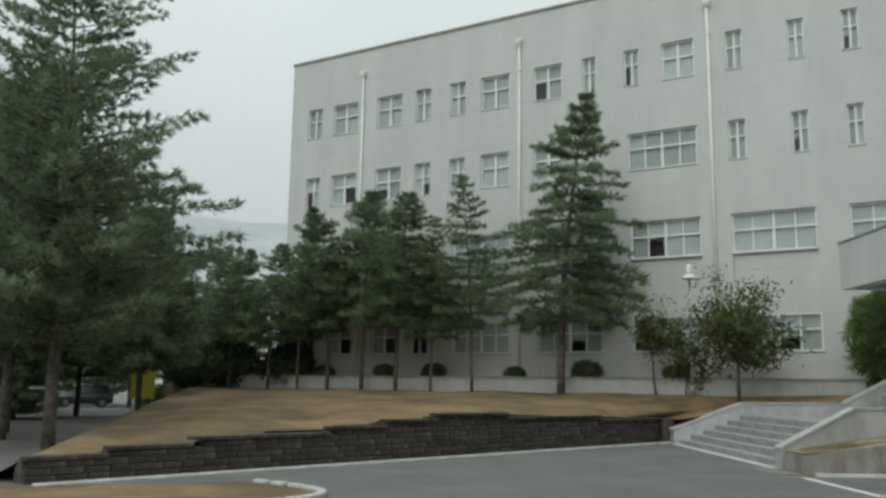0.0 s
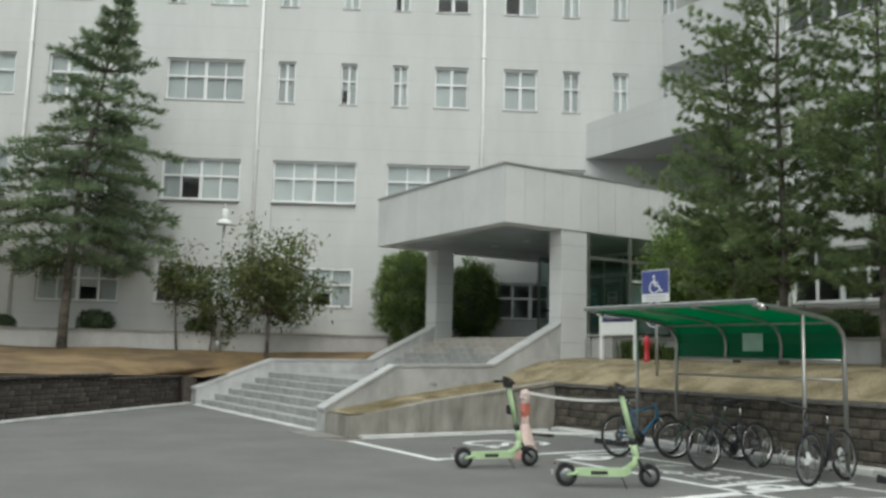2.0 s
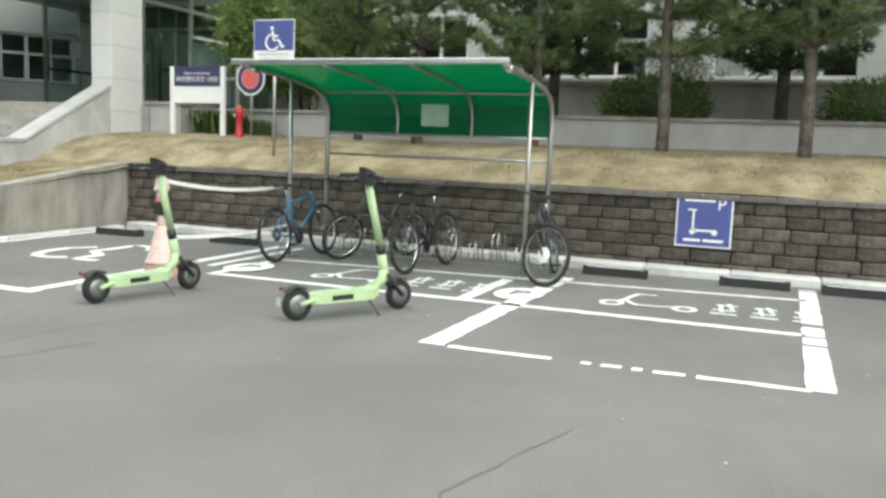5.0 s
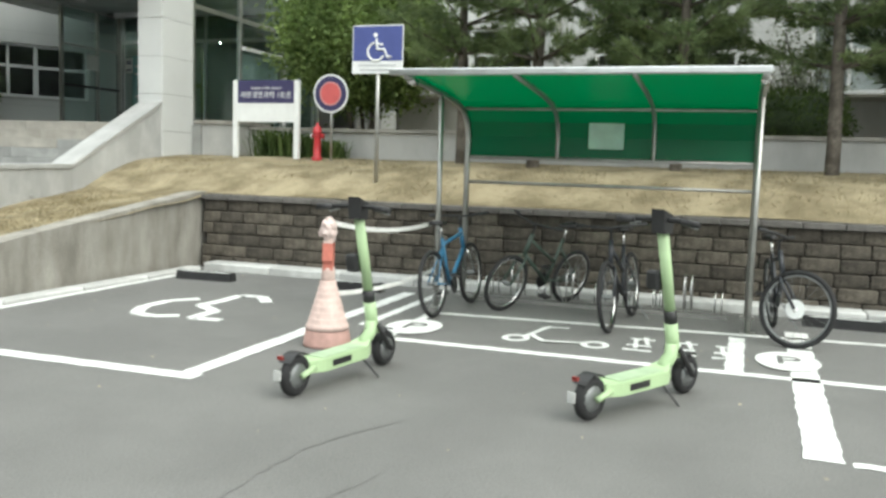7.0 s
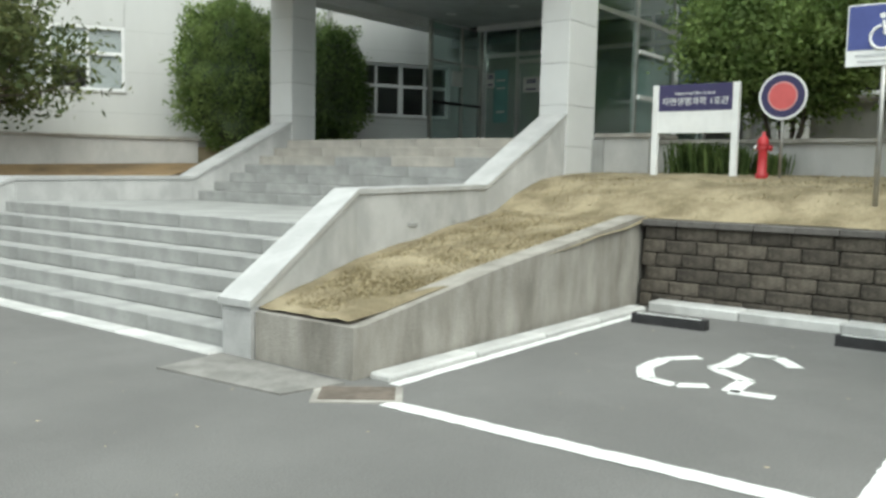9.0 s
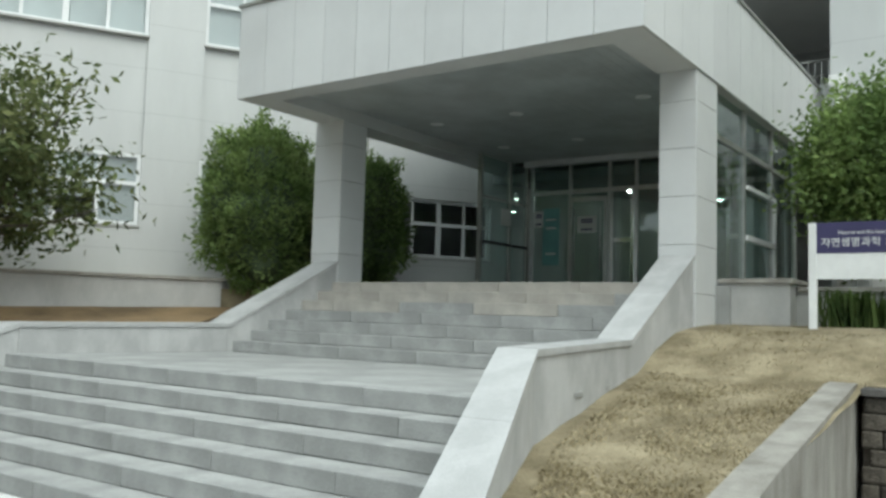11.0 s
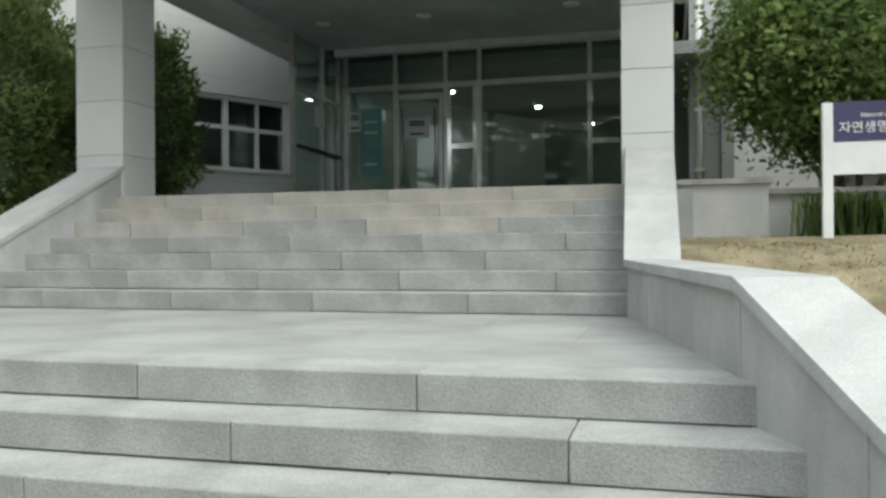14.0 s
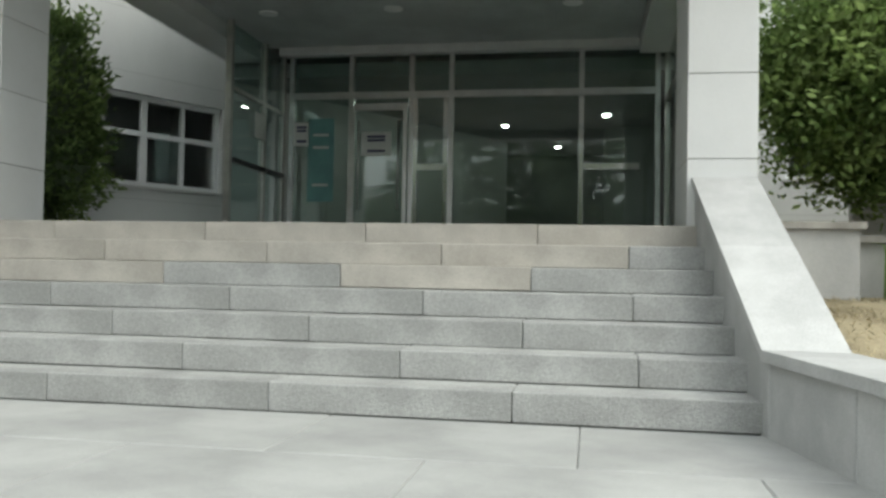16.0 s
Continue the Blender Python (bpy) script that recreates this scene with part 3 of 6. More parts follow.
canopy = thing("canopy", pose(0, 0, 0), "deep flat porch canopy clad in off-white vertical panels", "canopy", kind="structure")
CX0, CX1, CY0, CY1 = 12.25, 21.4, 19.66, 26.27
SOF = CAN_Z0 + 0.20
bm = bmesh.new()
box(bm, CX0 + 0.02, CX1, CY0 + 0.02, CY1 - 0.02, SOF + 0.09, CAN_Z1 - 0.01)
part("core", bm, MORTAR, canopy)
# underside beam round a recessed dark soffit
bm = bmesh.new()
box(bm, CX0 + 0.03, CX0 + 0.42, CY0 + 0.03, CY1 - 0.03, CAN_Z0, SOF + 0.087)
box(bm, CX0 + 0.42, 19.8, CY0 + 0.03, CY0 + 0.55, CAN_Z0, SOF + 0.087)
box(bm, CX0 + 0.42, 19.8, CY1 - 0.55, CY1 - 0.03, CAN_Z0, SOF + 0.087)
part("edge_beam", bm, FACADE, canopy)
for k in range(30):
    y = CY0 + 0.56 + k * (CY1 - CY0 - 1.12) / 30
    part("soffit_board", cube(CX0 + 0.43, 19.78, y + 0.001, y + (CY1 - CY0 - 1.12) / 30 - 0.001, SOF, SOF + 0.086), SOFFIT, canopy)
n = 11
for k in range(n):
    y0, y1 = CY0 + k * (CY1 - CY0) / n, CY0 + (k + 1) * (CY1 - CY0) / n
    part("fascia_panel", cube(CX0, CX0 + 0.018, y0 + 0.004, y1 - 0.004, CAN_Z0, CAN_Z1), PANEL, canopy)
n = 15
for k in range(n):
    x0, x1 = CX0 + 0.02 + k * (CX1 - CX0 - 0.02) / n, CX0 + 0.02 + (k + 1) * (CX1 - CX0 - 0.02) / n
    for ya, yb in ((CY0, CY0 + 0.018), (CY1 - 0.018, CY1)):
        part("fascia_panel", cube(x0 + 0.004, x1 - 0.004, ya, yb, CAN_Z0, CAN_Z1), PANEL, canopy)
bm = bmesh.new()
box(bm, CX0 - 0.03, CX0 + 0.15, CY0 - 0.03, CY1 + 0.03, CAN_Z1 + 0.002, CAN_Z1 + 0.05)
box(bm, CX0 + 0.15, CX1, CY0 - 0.03, CY0 + 0.15, CAN_Z1 + 0.002, CAN_Z1 + 0.05)
box(bm, CX0 + 0.15, CX1, CY1 - 0.15, CY1 + 0.03, CAN_Z1 + 0.002, CAN_Z1 + 0.05)
part("flashing", bm, GREYTUBE, canopy, "thin grey metal flashing")

first = None
for x, y in ((15.8, 25.0), (15.8, 23.35), (15.78, 21.09), (18.1, 24.98), (18.1, 23.33), (18.1, 21.1)):
    if first is None:
        first = thing("downlight", pose(x, y, SOF), "round white recessed downlight in the soffit", "light", "porch downlights")
        part("ring", lathe(bmesh.new(), [(0.12, -0.012), (0.12, 0.0), (0.085, 0.0), (0.085, -0.012)], 20), WHITEFRAME, first)
        part("lens", lathe(bmesh.new(), [(0.084, -0.006), (0.084, 0.0)], 20), glow("downlight_lens", (1, 0.98, 0.94), 1.6), first)
    else:
        copy_thing(first, pose(x, y, SOF))

# ---- glazed entrance ----
EX = 19.85
ent = thing("entrance_front", pose(0, 0, 0), "steel-framed glass entrance with doors and transom lights", "entrance", kind="structure")


def bar(x0, x1, y0, y1, z0, z1, material=STEEL, name="mullion"):
    return part(name, cube(x0, x1, y0, y1, z0, z1), material, ent)


ZT, ZC = 4.25, 4.88
POLISHED = mat("polished_steel", (0.66, 0.67, 0.67), 0.09, 0.04, 5, 0.02, 90, 0.01, metal=1)
WHITESTEEL = mat("pale_steel", (0.62, 0.63, 0.63), 0.35, 0.05, 5, 0.03, 60, 0)
ys = [19.95, 21.0, 22.86, 23.45, 24.36, 25.28]
for y in ys:
    bar(EX, EX + 0.09, y - 0.035, y + 0.035, FLOOR, ZC)
for a, b in zip(ys, ys[1:]):
    bar(EX + 0.002, EX + 0.088, a + 0.036, b - 0.036, ZT, ZT + 0.09, name="transom")
    part("pane", cube(EX + 0.04, EX + 0.05, a + 0.036, b - 0.036, ZT + 0.092, ZC), DOORGLASS, ent)
    part("pane", cube(EX + 0.04, EX + 0.05, a + 0.036, b - 0.036, FLOOR + 0.08, ZT - 0.002), DOORGLASS, ent)
    if (a, b) != (21.0, 22.86):
        bar(EX + 0.01, EX + 0.08, a + 0.036, b - 0.036, FLOOR, FLOOR + 0.08, name="bottom_rail")
# the shut door leaf with its bright stiles, and the push rail of the next bay
for y in (22.93, 23.38):
    bar(EX - 0.03, EX - 0.002, y - 0.035, y + 0.035, FLOOR + 0.02, ZT - 0.02, POLISHED, "door_stile")
bar(EX - 0.028, EX - 0.004, 22.966, 23.344, 3.18, 3.27, POLISHED, "mid_rail")
bar(EX - 0.028, EX - 0.004, 20.2, 20.96, 3.18, 3.27, POLISHED, "mid_rail")
bar(EX - 0.03, EX - 0.002, 20.966, 21.034, FLOOR + 0.02, ZT - 0.02, POLISHED, "door_stile")
# the leaf of the wide door with its lower head and closer
bar(EX - 0.028, EX - 0.003, 23.50, 24.31, 4.06, 4.16, STEEL, "door_head")
bar(EX - 0.028, EX - 0.003, 24.29, 24.36, FLOOR + 0.02, 4.055, STEEL, "door_stile")
bar(EX - 0.028, EX - 0.003, 23.50, 23.56, FLOOR + 0.02, 4.055, STEEL, "door_stile")
bar(EX - 0.12, EX + 0.09, 19.9, 25.45, ZC + 0.002, SOF - 0.002, WHITESTEEL, "head_beam")
for y in (23.62, 24.22):
    part("pull_handle", tube(bmesh.new(), [(EX - 0.06, y, 2.6), (EX - 0.06, y, 3.9)], 0.017, 8), STEEL, ent, "long steel pull handle", True)
# side glazing, to both sides of the porch
for y, xs in ((25.42, (17.95, 19.1, EX)), (19.82, (15.1, 16.6, 18.2, EX))):
    z0 = FLOOR if y > 22 else 2.16
    for x in xs:
        bar(x - 0.035, x + 0.035, y - 0.04, y + 0.04, z0, ZC, GREYTUBE)
    for a, b in zip(xs, xs[1:]):
        part("pane", cube(a + 0.036, b - 0.036, y - 0.005, y + 0.005, z0 + 0.05, ZC - 0.02), SIDEGLASS, ent)
        if y > 22:
            bar(a + 0.036, b - 0.036, y - 0.07, y - 0.03, 3.06, 3.12, BLACKPL, "push_rail")
            bar(a + 0.036, b - 0.036, y - 0.025, y + 0.025, 4.0, 4.05, GREYTUBE, "transom")
        else:
            bar(a + 0.036, b - 0.036, y - 0.03, y + 0.03, 4.12, 4.2, GREYTUBE, "transom")
for a, b, c, d in ((16.62, 18.26, 2.82, 2.9), (18.18, 18.28, 2.2, 3.66), (16.64, 18.18, 3.6, 3.66)):
    part("window_frame", cube(a, b, 19.74, 19.79, c, d), WHITEFRAME, ent, "white side window frame")
# no blind hangs here: a pale panel imitates the pane's sky reflection
part("blind", cube(16.7, 18.12, 19.86, 19.88, 2.25, 3.55), BLIND, ent, "pale panel added to imitate sky reflected in the side glass")
bm = bmesh.new()
box(bm, 15.0, 20.6, 19.6, 19.9, 1.2, 2.15)
tagged(bm_object("wall_plinth", bm, WHITEWALL), "low stone plinth under the side glazing", "wall", kind="structure")
# hall behind the doors
bm = bmesh.new()
box(bm, 20.6, 29.0, 18.9, 28.6, FLOOR - 0.2, FLOOR - 0.01)
tagged(bm_object("floor_hall", bm, mat("hall_terrazzo", (0.2, 0.2, 0.19), 0.25, 0.1, 2, 0.1, 60, 0.02)), "polished dark hall floor", "floor", kind="structure")
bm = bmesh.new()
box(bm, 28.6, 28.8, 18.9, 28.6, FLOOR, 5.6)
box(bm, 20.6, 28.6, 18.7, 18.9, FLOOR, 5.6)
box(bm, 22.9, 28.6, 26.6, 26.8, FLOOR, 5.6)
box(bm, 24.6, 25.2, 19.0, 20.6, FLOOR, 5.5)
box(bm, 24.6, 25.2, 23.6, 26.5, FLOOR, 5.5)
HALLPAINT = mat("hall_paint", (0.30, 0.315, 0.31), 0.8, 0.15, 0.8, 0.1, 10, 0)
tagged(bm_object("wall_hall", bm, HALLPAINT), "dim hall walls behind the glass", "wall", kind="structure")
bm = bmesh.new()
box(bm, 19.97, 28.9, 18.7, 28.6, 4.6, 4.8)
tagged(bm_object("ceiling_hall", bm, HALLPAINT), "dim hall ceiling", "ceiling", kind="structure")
lamp0 = None
for x, y in ((23.2, 20.6), (24.2, 22.5), (24.4, 24.4), (26.0, 23.1), (27.0, 21.6), (22.0, 23.9)):
    if lamp0 is None:
        lamp0 = thing("ceiling_light", pose(x, y, 4.58), "small bright ceiling light inside the hall", "light", "hall ceiling lights")
        part("housing", lathe(bmesh.new(), [(0.10, 0.0), (0.10, 0.018), (0.09, 0.018)], 16), WHITEFRAME, lamp0)
        part("lens", lathe(bmesh.new(), [(0.055, -0.012), (0.055, 0.0)], 14), LAMPGLOW, lamp0)
    else:
        copy_thing(lamp0, pose(x, y, 4.58))

# ---- the wing behind the pines, with open galleries over the porch ----
WM = Matrix.Translation((21.0, 19.4, 0)) @ Matrix.Rotation(radians(-90), 4, "Z")
WWIN = [(1.37 + 4.35 * k, 4.35 + 4.35 * k) for k in range(11)]
holes = [(a, b, *z) for a, b in WWIN for z in (W1, (6.85, 8.5), W3, W4)]
pierced("wall_wing", WM, 0.0, 52, 0.0, 19.1, holes, 0.34, FACADE, "off-white painted wing facade behind the pine trees")
for a, b in WWIN:
    for z in (W1, (6.85, 8.5), W3, W4):
        if a < 32:
            window(WM, a, b, *z, 4, rw.random() < 0.45)
bm = bmesh.new()
box(bm, 0.02, 51, 3.2, 3.4, 1.9, 18.3, WM)
for z in (1.9, 5.8, 9.7, 13.5):
    box(bm, 0.02, 51, 0.36, 3.18, z, z + 0.25, WM)
for k in range(12):
    box(bm, 0.55 + 4.35 * k, 0.75 + 4.35 * k, 0.4, 3.18, 1.9, 18.3, WM)
tagged(bm_object("interior_wall", bm, DARKROOM), "dim rooms behind the wing's windows", "wall", kind="structure")
bm = bmesh.new()
box(bm, -0.0, 0.3, 0.36, 10, 5.9, 19.1, WM)
box(bm, 0.3, 52, 9.8, 10, 0, 19.1, WM)
tagged(bm_object("wall_wing_side", bm, FACADE), "off-white side wall of the wing", "wall", kind="structure")
bm = bmesh.new()
box(bm, 0.3, 52, 0.36, 9.7, 18.4, 18.7, WM)
tagged(bm_object("ceiling_wing_roof", bm, CONCRETE), "flat roof slab of the wing", "roof", kind="structure")
for u in (4.9, 26.6):
    downpipe(WM, u, 1.95, 17.6)
for z0, z1, x in ((8.73, 10.07, 20.55), (12.29, 14.29, 23.05), (16.08, 17.9, 23.0)):
    bm = bmesh.new()
    yl = 26.95 - (x - 19) * 0.5774 + 0.2
    box(bm, x, x + 0.25, 19.42, yl, z0, z1)
    box(bm, x + 0.25, 27.5, 19.42, 28.0, z0 + 0.02, z0 + 0.3)
    tagged(bm_object("gallery_parapet", bm, FACADE), "off-white solid parapet of an open gallery", "parapet", kind="structure")
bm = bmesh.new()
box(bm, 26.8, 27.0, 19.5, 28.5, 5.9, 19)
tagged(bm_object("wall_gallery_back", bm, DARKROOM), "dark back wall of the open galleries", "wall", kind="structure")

# ---- retaining walls and kerbs ----
tagged(bm_object("wall_concrete", loft([[(x, y0, -0.3), (x, y1, -0.3), (x, y1, z), (x, y0, z)] for x, y0, y1, z in ((7.2, 17.42, 17.7, 0.36), (9.0, 17.47, 17.72, 0.64), (12.1, 17.55, 17.8, 1.02), (12.4, 17.56, 17.8, 1.03))]), WALLCONC), "stained cast concrete wall beside the parking bay", "wall", kind="structure")
tagged(bm_object("wall_concrete_end", loft([[(7.197, y, -0.3), (7.5, y, -0.3), (7.5, y, 0.38), (7.197, y, 0.38)] for y in (17.416, 18.47)]), WALLCONC), "stained low concrete end wall beside the stairs", "wall", kind="structure")
tagged(bm_object("wall_terrace", cube(15.3, 15.46, -25, 18.76, 0.6, 2.0), WHITEWALL), "whitewashed low terrace wall", "wall", kind="structure")
tagged(bm_object("wall_terrace_block", cube(14.95, 15.9, 18.76, 19.62, 0.9, 2.09), WHITEWALL), "whitewashed planter corner beside the column", "wall", kind="structure")
tagged(bm_object("wall_terrace_back", cube(19.2, 19.36, -25, 17.6, 1.5, 2.86), WHITEWALL), "whitewashed low wall at the back of the terrace", "wall", kind="structure")
bm = bmesh.new()
box(bm, 19.14, 19.42, -25, 17.64, 2.863, 2.94)
box(bm, 15.24, 15.52, -25, 18.74, 2.003, 2.06)
box(bm, 14.9, 15.95, 18.72, 19.64, 2.093, 2.15)
tagged(bm_object("trim", bm, CONCRETE), "grey coping on the terrace wall", "coping", kind="structure")


def kerb_run(a, b, w, h, step=1.0):
    a, b = Vector(a), Vector(b)
    d = b - a
    n = max(1, round(d.length / step))
    ang = math.degrees(math.atan2(d.y, d.x))
    host = thing("kerb", pose(0, 0, 0), "pale concrete kerb stones along the yard's edge", "kerb", kind="structure")
    for k in range(n):
        c = a.lerp(b, (k + 0.5) / n)
        piece("kerb_stone", d.length / n - 0.008, w, h + 0.2, KERB, host, pose(c.x, c.y, h / 2 - 0.1, 0, 0, ang), 0.015)
    return host


kerb_run((11.93, 17.25), (11.93, -14), 0.34, 0.10)
kerb_run((7.35, 17.30), (11.75, 17.36), 0.2, 0.045)
tagged(bm_object("wall_stub", cube(6.92, 7.3, 27.56, 28.45, -0.3, 0.74, bevel=0.02), BLOCKDARK), "short dark stone pier between wall and stairs", "wall", kind="structure")
d = (WALL_B - WALL_A).normalized()
off = Vector((-d.y, d.x)) * 0.55
if off.x < 0:
    off = -off
kerb_run(WALL_A + off, WALL_B + off, 0.16, 0.05)
kerb_run((7.15, 18.85), (7.15, 27.0), 0.22, 0.02, 1.3)


# ---- trees ----
def _tuft(V, Fc, rng, p, d, n, ln, w, spread):
    """A spray of needles at p about the direction d."""
    d = d / (np.linalg.norm(d) + 1e-9)
    for _ in range(n):
        v = d + rng.normal(0, spread, 3)
        v /= np.linalg.norm(v) + 1e-9
        s = np.cross(v, rng.normal(0, 1, 3))
        s /= np.linalg.norm(s) + 1e-9
        q = p + rng.normal(0, ln * 0.18, 3)
        i = len(V)
        V.extend((tuple(q - s * w), tuple(q + s * w), tuple(q + v * ln * rng.uniform(0.7, 1.2))))
        Fc.append((i, i + 1, i + 2))


def conifer(name, seed, H, bare, R, label, group, material, layers, per, tuft_n, ln, w, shape=1.0, droop=0.25, lean=0.0, sub=5, trunk=0.12, gap=0.0):
    rng = np.random.default_rng(seed)
    ob = thing(name, pose(0, 0, 0), label, "tree", group)
    bend = rng.normal(0, 0.012, 2)
    axis = lambda z: np.array([bend[0] * z * z * 0.3 + lean * z, bend[1] * z * z * 0.3 + 0.03 * math.sin(z * 1.3 + seed), z])
    bm = tube(bmesh.new(), [axis(-0.25 + (H + 0.25) * k / 11) for k in range(12)], trunk, 9, trunk * 0.1)
    V, Fc = [], []
    for k in range(layers):
        f = k / (layers - 1)
        z = bare + (H - bare) * f ** 0.92
        reach = R * ((1 - f) ** shape * 0.93 + 0.07) * rng.uniform(0.78, 1.12)
        if f < 0.12:
            reach *= 0.7 + 2.2 * f
        a0 = rng.uniform(0, 6.28)
        for j in range(per):
            if rng.random() < gap:
                continue
            az = a0 + 6.283 * j / per + rng.normal(0, 0.22)
            L = reach * rng.uniform(0.6, 1.12)
            out = np.array([math.cos(az), math.sin(az), 0.0])
            side = np.array([-out[1], out[0], 0.0])
            base = axis(z)
            rise = (0.30 - droop) if f < 0.7 else 0.45
            pts = [base + out * L * s + np.array([0, 0, L * (rise * s - droop * s * s * 0.6 + 0.10 * s ** 3)]) for s in (0, 0.33, 0.66, 1.0)]
            tube(bm, pts, max(0.012, trunk * 0.28 * (1 - f * 0.7)), 5, 0.005)
            n = max(2, int(sub * (0.4 + L / R)))
            for s in np.linspace(0.25, 1.0, n):
                i = min(2, int(s * 3))
                p = pts[i] + (pts[i + 1] - pts[i]) * (s * 3 - i)
                width = L * 0.22 * (1.15 - s) + 0.08
                for side_k in (-1, 0, 1):
                    q = p + side * side_k * width * rng.uniform(0.5, 1.1) + np.array([0, 0, rng.normal(0, 0.05)])
                    dd = out * 0.8 + side * side_k * 0.7 + np.array([0, 0, 0.25])
                    _tuft(V, Fc, rng, q, dd, tuft_n, ln * (1 - 0.45 * f), w * (1 - 0.3 * f), 0.5)
    for k in range(5):
        _tuft(V, Fc, rng, axis(H - 0.16 * k), np.array([0, 0, 1.0]), tuft_n // 2, ln * 0.6, w * 0.7, 0.45)
    part("trunk", bm, BARK, ob, "grey-brown bark trunk with limbs", True)
    arrays("crown", V, Fc, material, ob)
    return ob


def broadleaf(name, seed, H, bare, R, label, group, material, clumps, leaves, size, trunk=0.07, squash=0.8, stems=1, limbs=0):
    rng = np.random.default_rng(seed)
    ob = thing(name, pose(0, 0, 0), label, "tree", group)
    bm = bmesh.new()
    c = np.array([0, 0, bare + (H - bare) * 0.52])
    V, Fc = [], []
    roots = [np.array([0.12 * math.cos(k * 2.1), 0.12 * math.sin(k * 2.1), -0.2]) * (1 if stems > 1 else 0) + np.array([0, 0, -0.2 if stems == 1 else 0]) for k in range(stems)]
    tops = [r * 2.5 * np.array([1, 1, 0]) + np.array([rng.normal(0, 0.1), rng.normal(0, 0.1), bare + 0.25]) for r in roots]
    for r, t in zip(roots, tops):
        tube(bm, [r, r * 0.5 + t * 0.5 + rng.normal(0, 0.05, 3), t], trunk, 8, trunk * 0.6)
    tips = []
    for k in range(limbs):
        # ascending limbs of uneven length carry the leaf clumps
        az, el = 2.4 * k + rng.normal(0, 0.35), rng.uniform(0.0, 1.25)
        out = np.array([math.cos(az) * math.cos(el) * R, math.sin(az) * math.cos(el) * R, (0.12 + 0.95 * math.sin(el)) * (H - bare) * 0.92])
        t = tops[k % stems]
        tip = np.array([0, 0, bare + 0.1]) + out * rng.uniform(0.72, 1.2)
        tube(bm, [t, t * 0.5 + tip * 0.5 + np.array([0, 0, -0.12]), tip], trunk * 0.4, 5, 0.006)
        tips.append((t, tip))
    for k in range(clumps):
        v = rng.normal(0, 1, 3)
        v /= np.linalg.norm(v)
        rad = rng.uniform(0.55, 1.0) ** 0.6 * rng.uniform(0.82, 1.08)
        p = c + v * np.array([R, R, (H - bare) * 0.5 * squash + 0.1]) * rad
        if limbs:
            t, tip = tips[k % limbs]
            f = rng.uniform(0.42, 1.04)
            p = t + (tip - t) * f + rng.normal(0, 0.11 + 0.10 * R * (1.1 - f), 3) - np.array([0, 0, 0.12 * (1 - f)])
        elif k % 3 == 0:
            t = tops[k % stems]
            tube(bm, [t, t * 0.5 + p * 0.5 + np.array([0, 0, -0.1]), p], trunk * 0.35, 5, 0.006)
        cs = rng.uniform(0.16, 0.30) * max(0.7, R / 1.4)
        for _ in range(leaves):
            q = p + rng.normal(0, cs, 3) * np.array([1, 1, 0.8])
            nrm = rng.normal(0, 1, 3) + np.array([0, 0, 0.9])
            nrm /= np.linalg.norm(nrm)
            a = np.cross(nrm, rng.normal(0, 1, 3))
            a /= np.linalg.norm(a) + 1e-9
            b = np.cross(nrm, a)
            sz = size * rng.uniform(0.7, 1.25)
            i = len(V)
            V.extend((tuple(q - a * sz), tuple(q - b * sz * 0.45), tuple(q + a * sz), tuple(q + b * sz * 0.45)))
            Fc.append((i, i + 1, i + 2, i + 3))
    part("trunk", bm, BARK, ob, "grey-brown bark trunk with limbs", True)
    arrays("crown", V, Fc, material, ob)
    return ob


